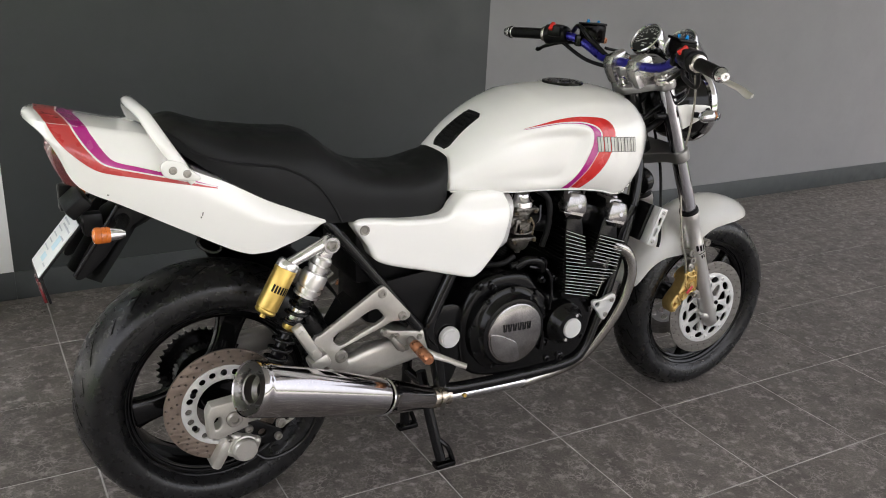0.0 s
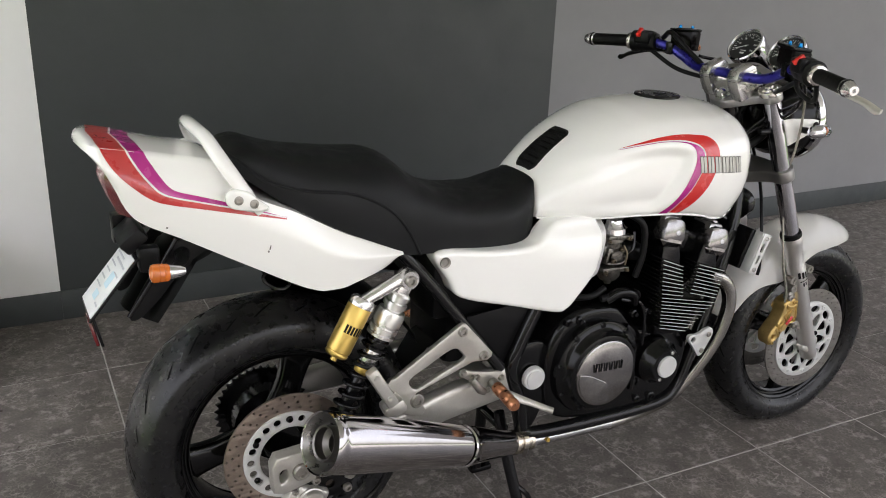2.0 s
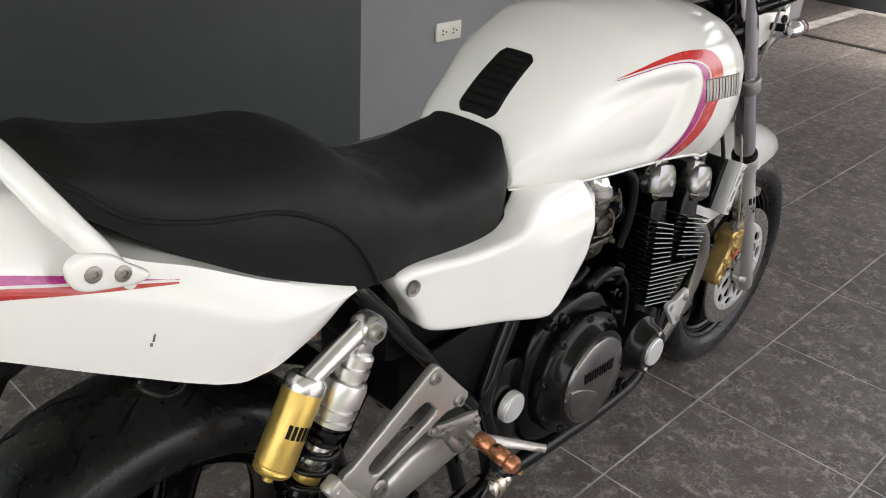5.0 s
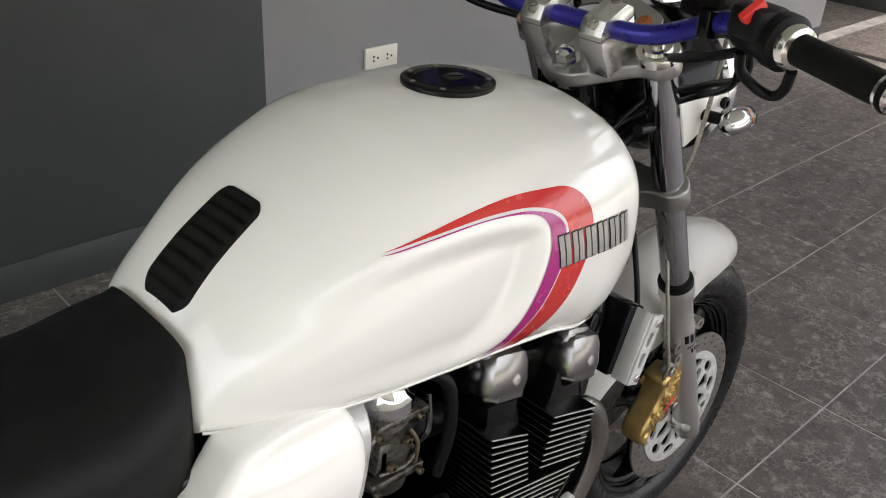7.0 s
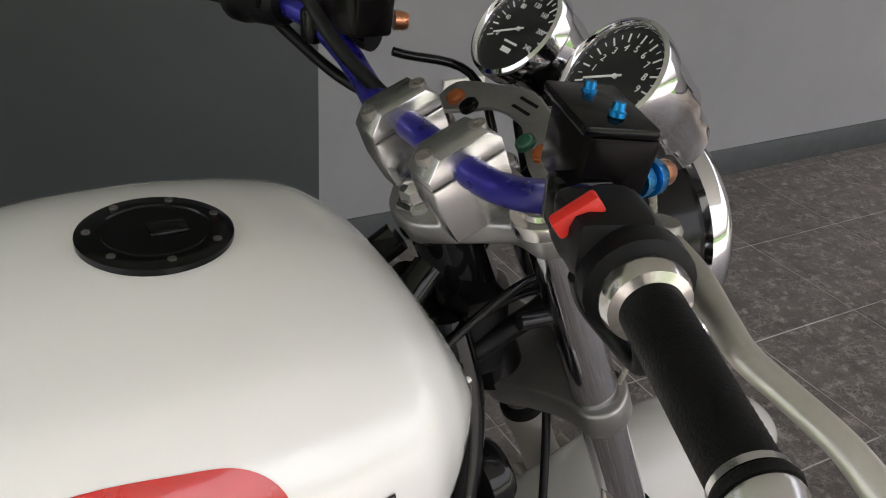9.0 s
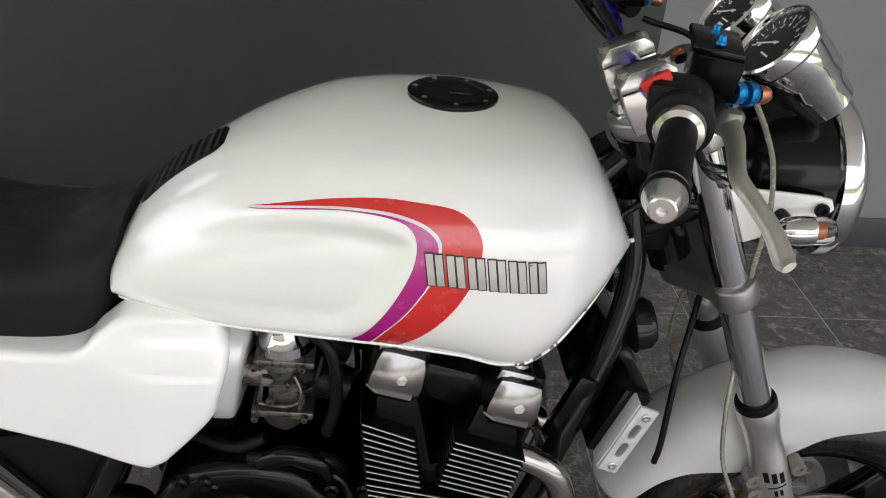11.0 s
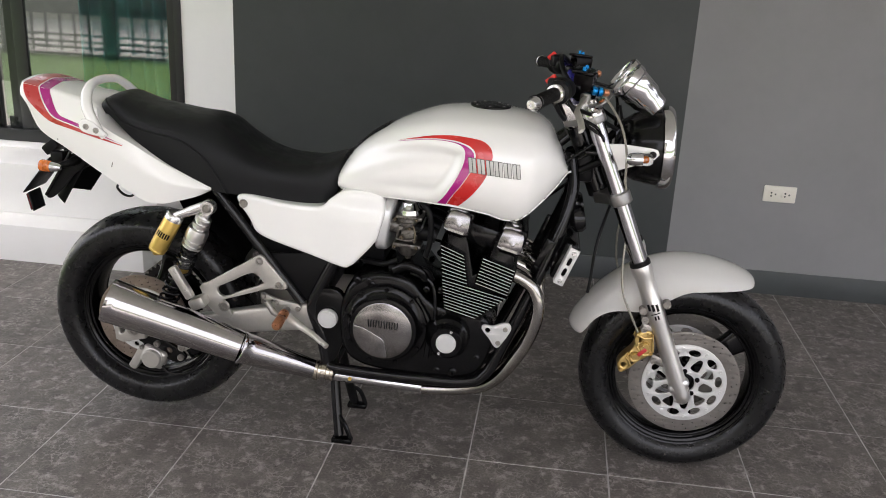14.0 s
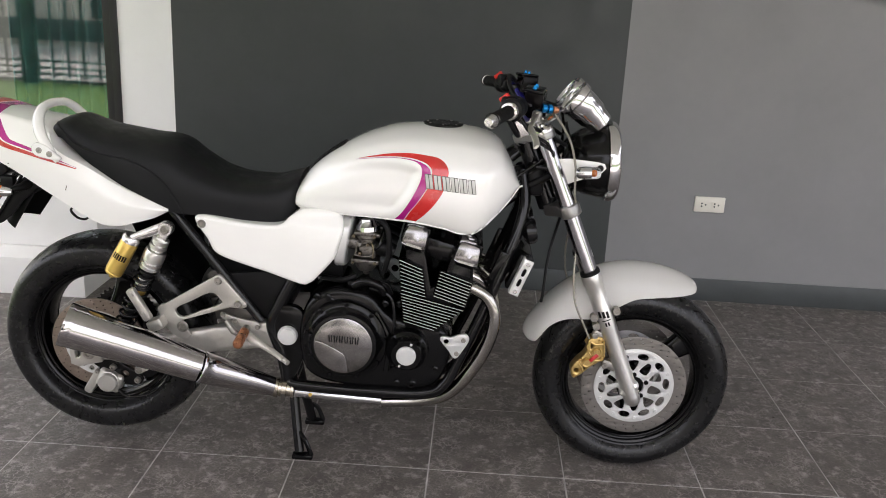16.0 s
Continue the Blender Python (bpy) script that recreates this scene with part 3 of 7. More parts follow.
def tank_side(x, z):
    """Half width of the tank at a place of its side."""
    zt, zb, w = tank_top(x), tank_bottom(x), tank_half(x)
    zm = zb + 0.34 * (zt - zb)
    if z >= zm:
        u = min((z - zm) / max(zt - zm, 1e-4), 1.0)
        y = w * max(1 - u ** crown_power(x), 0.0) ** (1 / 2.1)
        y += 0.0050 * smooth01((x - 0.62) / 0.14) * smooth01((1.07 - x) / 0.06) * math.exp(-(((u - 0.835) / 0.075) ** 2))
    else:
        u = min((zm - z) / max(zm - zb, 1e-4), 1.0)
        y = w * (1 - 0.14 * u ** 2.2)
    fade = 0.35 + 0.65 * smooth01((x - 0.50) / 0.22)
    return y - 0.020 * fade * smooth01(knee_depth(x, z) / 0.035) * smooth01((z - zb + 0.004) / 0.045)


def tank_point(x, k, n):
    """k of n from the bottom edge up to the crown, on the right side."""
    zt, zb = tank_top(x), tank_bottom(x)
    s = k / n
    z = zb + (zt - zb) * math.sin(s * math.pi / 2) ** 0.9 if s < 1 else zt
    return Vector((x, -tank_side(x, z), z))


bm = bmesh.new()
xs = [0.478 + (1.1091 - 0.478) * i / 110 for i in range(111)]
NK = 60
loops = []
for x in xs:
    half = [tank_point(x, k, NK) for k in range(NK + 1)]
    half[-1].y = 0
    zb = tank_bottom(x)
    under = [Vector((x, -tank_side(x, zb) + 0.012, zb - 0.004)), Vector((x, -0.06, zb + 0.01))]
    right = list(reversed(under)) + half
    loops.append(right + [Vector((p.x, -p.y, p.z)) for p in reversed(right[:-1])])
rings(bm, loops)
tank = part("fuel_tank", bm, PEARL, bike, "pearl white steel fuel tank with knee recesses", sharp=55)

# Welded seam flange along the lower and front edge.
for s in (-1, 1):
    bm = bmesh.new()
    pts = [(x, s * (tank_side(x, tank_bottom(x)) - 0.0025), tank_bottom(x) - 0.0015) for x in [0.485 + 0.632 * i / 60 for i in range(61)]]
    tube(bm, pts, 0.0030, 8)
    part("seam", bm, PEARL, tank)


# Paint chips along the nose seam.
chips = random.Random(8)
for s in (-1, 1):
    for k in range(9):
        x = chips.uniform(0.965, 1.100)
        z = tank_bottom(x)
        bm = bmesh.new()
        rbox(bm, (x, s * (tank_side(x, z) - 0.0008), z - 0.001), (chips.uniform(0.002, 0.008), 0.0042, chips.uniform(0.002, 0.0042)), 0.0007, (0, -38 + chips.uniform(-12, 12), 0))
        part("paint_chip", bm, SOOT, tank, "dark chip in the seam's paint")


def on_tank(x, z, lift=0.0009, side=-1):
    return Vector((x, side * (tank_side(x, z) + lift), z))


def decal(name, a, b, material, parent, surface, steps=60, across=4, label="", side=-1):
    """A strip between two curves of (x, z), laid on a surface."""
    pa, pb = spline([(x, z, 0) for x, z in a], 16), spline([(x, z, 0) for x, z in b], 16)
    ra = [Vector(np.array([np.interp(t, np.linspace(0, 1, len(pa)), [p[k] for p in pa]) for k in range(2)] + [0])) for t in np.linspace(0, 1, steps)]
    rb = [Vector(np.array([np.interp(t, np.linspace(0, 1, len(pb)), [p[k] for p in pb]) for k in range(2)] + [0])) for t in np.linspace(0, 1, steps)]
    bm = bmesh.new()
    rings(bm, [[surface(*(p.lerp(q, j / across)).xy, side=side) for j in range(across + 1)] for p, q in zip(ra, rb)], False, False)
    return part(name, bm, material, parent, label, sharp=180)


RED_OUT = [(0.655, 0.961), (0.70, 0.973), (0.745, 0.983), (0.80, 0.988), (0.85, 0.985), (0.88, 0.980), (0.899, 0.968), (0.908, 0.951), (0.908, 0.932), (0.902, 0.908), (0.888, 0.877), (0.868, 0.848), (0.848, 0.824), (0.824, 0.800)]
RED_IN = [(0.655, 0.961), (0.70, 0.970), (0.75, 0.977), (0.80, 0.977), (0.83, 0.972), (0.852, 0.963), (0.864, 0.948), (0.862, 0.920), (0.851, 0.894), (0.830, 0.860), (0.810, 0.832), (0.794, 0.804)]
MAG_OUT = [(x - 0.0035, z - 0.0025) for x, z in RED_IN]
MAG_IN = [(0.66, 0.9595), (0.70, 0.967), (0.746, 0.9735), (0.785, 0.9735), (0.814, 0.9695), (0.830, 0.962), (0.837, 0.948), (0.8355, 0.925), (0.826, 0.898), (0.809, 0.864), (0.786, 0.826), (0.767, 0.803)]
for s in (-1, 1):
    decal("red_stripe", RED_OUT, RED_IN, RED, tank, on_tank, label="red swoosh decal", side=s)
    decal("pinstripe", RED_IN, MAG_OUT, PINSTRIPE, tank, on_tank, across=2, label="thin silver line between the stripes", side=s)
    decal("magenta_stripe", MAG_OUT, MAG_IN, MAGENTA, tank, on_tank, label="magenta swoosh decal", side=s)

# The maker's name: slanted plain bars in brushed silver with dark edges, two to a letter.
for s in (-1, 1):
    for k in range(12):
        x0 = 0.8465 + (k // 2) * 0.0230 + (k % 2) * 0.0102
        for nm, material, lift, g in (("badge_edge", LETTER_EDGE, 0.0013, 0.0014), ("badge_bar", LETTER, 0.0021, 0.0)):
            lo, hi = 0.9015 - 0.00095 * k - g, 0.9385 - 0.00105 * k + g
            slant = 0.0055
            a = [(x0 + slant - g, lo), (x0 + slant / 2 - g, (lo + hi) / 2), (x0 - g, hi)]
            b = [(p + 0.0078 + 2 * g, z) for p, z in a]
            bm = bmesh.new()
            rings(bm, [[on_tank(p[0] + (q[0] - p[0]) * j / 2, p[1] + (q[1] - p[1]) * j / 2, lift, s) for j in range(3)] for p, q in zip(a, b)], False, False)
            part(nm, bm, material, tank, "plain silver bar in place of a letter" if material is LETTER else "")

# Filler cap with its ring of bolts.
cap_m = pose(0.884, 0, 1.0415, 0, 1.5, 0) @ Matrix.Diagonal((0.87, 0.87, 1, 1))
bm = bmesh.new()
lathe(bm, [(0.0, 0.0052), (0.043, 0.0052), (0.044, 0.0042), (0.046, 0.0042), (0.047, 0.0056), (0.062, 0.0056), (0.0645, 0.004), (0.065, -0.010)], (0, 0, 0), (0, 0, 1), 48)
bm.transform(cap_m)
cap = part("filler_cap", bm, BLACK, tank, "black flush filler cap with bolted ring")
for k in range(7):
    a = 2 * math.pi * (k + 0.25) / 7
    bm = bmesh.new()
    lathe(bm, [(0, 0.0066), (0.0018, 0.0066), (0.0018, 0.0058), (0.0036, 0.0068), (0.004, 0.004)], (0.0545 * math.cos(a), 0.0545 * math.sin(a), 0), (0, 0, 1), 10)
    bm.transform(cap_m)
    part("cap_bolt", bm, SOOT, tank)
bm = bmesh.new()
rbox(bm, (0.010, 0.0, 0.0040), (0.032, 0.022, 0.006), 0.0015)
bm.transform(cap_m)
part("lock_flap", bm, BLACK_GLOSS, tank, "black lock flap of the filler cap")

# Ribbed rubber pad on the tank's rear slope.
bm = bmesh.new()
NR = 84
pad_loops = []
for i in range(NR + 1):
    t = i / NR
    x = 0.502 + 0.107 * t
    w = 0.041 - 0.005 * t
    end = min(t, 1 - t) * 0.107
    w -= 0.014 * max(0.0, 1 - end / 0.014) ** 2
    rib = 0.0030 * (0.5 - 0.5 * math.cos(t * 9 * 2 * math.pi)) if 0.05 < t < 0.95 else 0.0
    row = []
    for j in range(25):
        y = w * (j / 12 - 1)
        rim = min(w - abs(y), end)
        z = tank_roof(x, y) + 0.0045 * min(1, rim / 0.003) + rib * smooth01((w - abs(y) - 0.004) / 0.003) - 0.001
        row.append(Vector((x, y, z)))
    pad_loops.append(row)
rings(bm, pad_loops, False, False)
part("tank_pad", bm, GRIP, tank, "black ribbed rubber tank pad", sharp=50)

# Seat ------------------------------------------------------------------
seat_top = curve_at([(a, b - 0.007 * smooth01((0.20 - a) / 0.1) * smooth01((a + 0.22) / 0.06)) for a, b in [(-0.232, 0.985), (-0.204, 1.008), (-0.167, 1.024), (-0.132, 1.013), (-0.08, 0.998), (-0.027, 0.990), (0.043, 0.981), (0.096, 0.978), (0.131, 0.967), (0.183, 0.922), (0.252, 0.881), (0.322, 0.865), (0.392, 0.863), (0.440, 0.874), (0.470, 0.884), (0.487, 0.890)]])
seat_low = curve_at([(-0.232, 0.960), (-0.190, 0.962), (-0.163, 0.945), (-0.106, 0.903), (-0.024, 0.854), (0.059, 0.811), (0.143, 0.775), (0.194, 0.770), (0.295, 0.757), (0.396, 0.750), (0.436, 0.753), (0.460, 0.762), (0.474, 0.782), (0.483, 0.820), (0.487, 0.860)])
seat_half = curve_at([(-0.232, 0.05), (-0.215, 0.085), (-0.18, 0.105), (-0.10, 0.132), (0.0, 0.150), (0.10, 0.157), (0.2, 0.150), (0.3, 0.138), (0.39, 0.133), (0.44, 0.126), (0.468, 0.112), (0.481, 0.094), (0.487, 0.078)])


def seat_side(x, z):
    zt, zb, w = seat_top(x), seat_low(x), seat_half(x)
    u = min(max((z - zb) / max(zt - zb, 1e-4), 0), 1)
    return w * max(1 - u ** (3.6 + 1.6 * smooth01((x - 0.12) / 0.16)), 0.0) ** (1 / 2.4) * (0.95 + 0.05 * u)


bm = bmesh.new()
loops = []
for i in range(101):
    x = -0.232 + 0.719 * i / 100
    zt, zb = seat_top(x), seat_low(x)
    half = []
    for k in range(29):
        z = zb + (zt - zb) * math.sin(k / 28 * math.pi / 2)
        half.append(Vector((x, -seat_side(x, z), z)))
    half[-1].y = 0
    half = [Vector((x, -seat_half(x) * 0.8, zb - 0.004))] + half
    loops.append(half + [Vector((p.x, -p.y, p.z)) for p in reversed(half[:-1])])
rings(bm, loops)
seat = part("seat", bm, VINYL, bike, "black vinyl dual seat with stepped pillion", sharp=60)
SEAM = [(-0.205, 1.000), (-0.182, 0.985), (-0.142, 0.951), (-0.075, 0.931), (0.010, 0.919), (0.060, 0.901), (0.109, 0.868), (0.145, 0.820), (0.170, 0.772)]
for s in (-1, 1):
    bm = bmesh.new()
    tube(bm, [(p.x, s * (seat_side(p.x, p.y) + 0.0005), p.y) for p in spline([(a, b, 0) for a, b in SEAM], 8)], 0.0032, 8)
    part("piping", bm, SUEDE, seat, "stitched seam piping")

# Tail cowl -------------------------------------------------------------
tail_zt = curve_at([(-0.462, 1.034), (-0.450, 1.037), (-0.42, 1.033), (-0.36, 1.020), (-0.30, 1.006), (-0.24, 0.994), (-0.205, 0.970), (-0.185, 0.940), (-0.10, 0.898), (0.0, 0.842), (0.08, 0.806), (0.127, 0.786)])
tail_zb = curve_at([(-0.462, 1.029), (-0.450, 1.022), (-0.434, 1.004), (-0.415, 0.968), (-0.398, 0.925), (-0.378, 0.900), (-0.308, 0.862), (-0.263, 0.838), (-0.162, 0.784), (-0.11, 0.756), (-0.076, 0.740), (-0.045, 0.732), (-0.015, 0.732), (0.03, 0.742), (0.083, 0.757), (0.127, 0.777)])
tail_w = curve_at([(a, b - 0.014 * smooth01((a + 0.46) / 0.1)) for a, b in [(-0.462, 0.018), (-0.456, 0.062), (-0.444, 0.098), (-0.425, 0.128), (-0.38, 0.138), (-0.30, 0.150), (-0.20, 0.170), (-0.10, 0.184), (-0.03, 0.190), (0.02, 0.188), (0.08, 0.180), (0.127, 0.168)]])
tail_c = curve_at([(-0.462, 1.022), (-0.40, 0.985), (-0.33, 0.945), (-0.2, 0.900), (-0.1, 0.850), (0.0, 0.800), (0.127, 0.781)])
tail_tw = curve_at([(a, b - 0.012 * smooth01((a + 0.46) / 0.1)) for a, b in [(-0.462, 0.014), (-0.456, 0.055), (-0.444, 0.086), (-0.425, 0.105), (-0.38, 0.108), (-0.30, 0.104), (-0.22, 0.118), (-0.19, 0.155), (-0.1, 0.168), (0.127, 0.160)]])


def tail_side(x, z):
    zt, zb, w, c, tw = tail_zt(x), tail_zb(x), tail_w(x), tail_c(x), tail_tw(x)
    c = min(max(c, zb + 0.2 * (zt - zb)), zt - 0.1 * (zt - zb))
    if z >= c:
        u = (z - c) / max(zt - c, 1e-4)
        return w + (tw - w) * u ** 1.25
    u = (c - z) / max(c - zb, 1e-4)
    return w - 0.012 * u ** 1.6


bm = bmesh.new()
loops = []
for i in range(91):
    x = -0.462 + 0.589 * i / 90
    zt, zb = tail_zt(x), tail_zb(x)
    side = [Vector((x, -tail_side(x, zb + (zt - zb) * k / 22), zb + (zt - zb) * k / 22)) for k in range(23)]
    tw = -side[-1].y
    crown = 0.012 if x < -0.2 else 0.012 * max(0, (-0.185 - x) / 0.015)
    top = [Vector((x, -tw * (1 - k / 6), zt + crown * (1 - (1 - k / 6) ** 2) * 0.6 - 0.0)) for k in range(1, 7)]
    top[-1].y = 0
    half = [Vector((x, side[0].y * 0.9, zb + 0.006))] + side + top
    loops.append(half + [Vector((p.x, -p.y, p.z)) for p in reversed(half[:-1])])
rings(bm, loops)
tail = part("tail_cowl", bm, PEARL, bike, "pearl white tail cowl with scuffed rear lip", sharp=50)


def on_tail(x, z, lift=0.0009, side=-1):
    zt = tail_zt(x)
    if z <= zt:
        return Vector((x, side * (tail_side(x, z) + lift), z))
    k = min((z - zt) / 0.08, 1.0)
    tw = tail_side(x, zt)
    return Vector((x, side * tw * (1 - k), zt + 0.0072 * (1 - (1 - k) ** 2) + lift))


TOP = 0.08  # heights above the side's edge run across the crown


def tail_path(x_top, x_edge, side_pts):
    return [(x_top, tail_zt(x_top) + TOP), ((x_top + x_edge) / 2, tail_zt((x_top + x_edge) / 2) + TOP / 2), (x_edge, tail_zt(x_edge))] + side_pts


T1 = tail_path(-0.440, -0.430, [(-0.412, 0.998), (-0.383, 0.965), (-0.352, 0.940), (-0.320, 0.929), (-0.26, 0.917), (-0.20, 0.905), (-0.12, 0.888)])
T2 = tail_path(-0.402, -0.388, [(-0.374, 0.996), (-0.358, 0.972), (-0.340, 0.952), (-0.315, 0.941), (-0.26, 0.927), (-0.20, 0.912), (-0.12, 0.890)])
T3 = [(a + 0.003, b + 0.002) for a, b in T2]
T4 = tail_path(-0.368, -0.356, [(-0.346, 0.998), (-0.336, 0.980), (-0.324, 0.963), (-0.308, 0.952), (-0.26, 0.938), (-0.20, 0.920), (-0.12, 0.892)])
for s in (-1, 1):
    decal("coral_stripe", T1, T2, CORAL, tail, on_tail, 90, 4, "coral red tail stripe", s)
    decal("pinstripe", T2, T3, PINSTRIPE, tail, on_tail, 90, 2, "", s)
    decal("magenta_stripe", T3, T4, MAGENTA, tail, on_tail, 90, 4, "magenta tail stripe", s)
# Small scuff on the lip.
bm = bmesh.new()
rbox(bm, (-0.405, -0.112, 0.975), (0.022, 0.004, 0.006), 0.0015, (10, 20, 12))
part("scuff", bm, ALU_CAST, tail, "bare scuffed patch")

for x, z, w, h in ((-0.153, 0.836, 0.0022, 0.009), (-0.156, 0.828, 0.0030, 0.004), (-0.331, 0.885, 0.004, 0.003)):
    bm = bmesh.new()
    p = on_tail(x, z, 0.0002)
    rbox(bm, tuple(p), (w, 0.0012, h), 0.0003, (0, 15, 0))
    part("scratch", bm, SOOT, tail, "short dark scratch")

# Tail light under the lip.
bm = bmesh.new()
rings(bm, [[Vector((x + dx, w * k, z)) for k, dx in ((-1.0, 0.030), (-0.6, 0.004), (0.0, -0.010), (0.6, 0.004), (1.0, 0.030), (0.9, 0.065), (-0.9, 0.065))] for x, z, w in ((-0.416, 0.984, 0.058), (-0.418, 0.962, 0.060), (-0.404, 0.920, 0.058), (-0.388, 0.884, 0.052))])
part("tail_light", bm, RED_LENS, bike, "dark red tail light lens")

# Grab rail.
bm = bmesh.new()
near = [(-0.170, -0.162, 0.907), (-0.193, -0.163, 0.942), (-0.219, -0.150, 0.983), (-0.236, -0.118, 1.016), (-0.244, -0.080, 1.035), (-0.249, -0.040, 1.041)]
path = near + [(-0.251, 0.0, 1.043)] + [(x, -y, z) for x, y, z in reversed(near)]
tube(bm, path, [0.008, 0.014, 0.0155, 0.015, 0.0145, 0.0145, 0.0145, 0.0145, 0.0145, 0.015, 0.0155, 0.014, 0.008], 14, smooth=6, flat=0.85)
rail = part("grab_rail", bm, PEARL, bike, "white painted cast grab rail")
for s in (-1, 1):
    bm = plate(flat([(-0.236, 0.940), (-0.222, 0.952), (-0.196, 0.946), (-0.176, 0.928), (-0.158, 0.913), (-0.164, 0.906), (-0.190, 0.908), (-0.228, 0.918)]), [], 0.016, 0.005, 0, res=2)
    bm.transform(Matrix.Translation((0.001, s * 0.170, 0.007)))
    part("mounting_foot", bm, PEARL, rail)
    for x, z in ((-0.214, 0.932), (-0.186, 0.923)):
        bolt(rail, (x + 0.001, s * 0.1765, z + 0.007), 0.0085, 0.004, (0, s, 0), ALU_CAST)

# Side covers -----------------------------------------------------------
COVER = [(0.201, 0.760), (0.226, 0.774), (0.335, 0.760), (0.435, 0.759), (0.470, 0.784), (0.510, 0.806), (0.598, 0.808), (0.616, 0.794), (0.624, 0.761), (0.612, 0.710), (0.600, 0.675), (0.552, 0.618), (0.532, 0.600), (0.502, 0.594), (0.384, 0.624), (0.266, 0.660), (0.235, 0.705)]
for s in (-1, 1):
    bm = plate([(p[0], p[1]) for p in flat(COVER, 5)], [], 0.060, 0.011, 0, res=4)
    bmesh.ops.triangulate(bm, faces=[f for f in bm.faces if len(f.verts) > 4])
    for _ in range(5):
        bmesh.ops.subdivide_edges(bm, edges=[e for e in bm.edges if e.calc_length() > 0.018], cuts=1)
        bmesh.ops.triangulate(bm, faces=[f for f in bm.faces if len(f.verts) > 4])
    for v in bm.verts:
        out = 0.010 * smooth01((v.co.x - 0.22) / 0.2) + 0.020 * smooth01((v.co.x - 0.40) / 0.15) * smooth01((0.80 - v.co.z) / 0.08) - 0.012 * smooth01((v.co.z - 0.76) / 0.05)
        v.co.y += -(0.126 + out)
        if s > 0:
            v.co.y = -v.co.y
    cover = part("side_cover", bm, PEARL, bike, "pearl white side cover", sharp=60)
    bm = bmesh.new()
    lathe(bm, [(0.0, 0.001), (0.007, 0.001), (0.0085, 0.004), (0.012, 0.005), (0.0125, 0.002)], (0.222, s * 0.156, 0.750), (0, s, 0), 20)
    part("grommet", bm, ALU_CAST, cover, "grey fixing screw")
bm = bmesh.new()
rows = []
for dx, grow in ((0.0, -0.004), (0.004, 0.0), (0.024, 0.0), (0.028, -0.003), (0.030, -0.010)):
    loop = []
    for k in range(40):
        g = 2 * math.pi * k / 40
        cy, cz = math.copysign(abs(math.cos(g)) ** 0.45, math.cos(g)), math.copysign(abs(math.sin(g)) ** 0.55, math.sin(g))
        z = 0.712 + (0.084 + grow) * cz
        loop.append(Vector((0.590 + dx + 0.17 * (z - 0.63) + 0.012 * (1 - abs(cy)), (0.168 + grow - 0.025 * smooth01((0.67 - z) / 0.05)) * cy, z)))
    rows.append(loop)
rings(bm, rows)
part("intake_rim", bm, SILVER, bike, "dull silver rim of the air box")

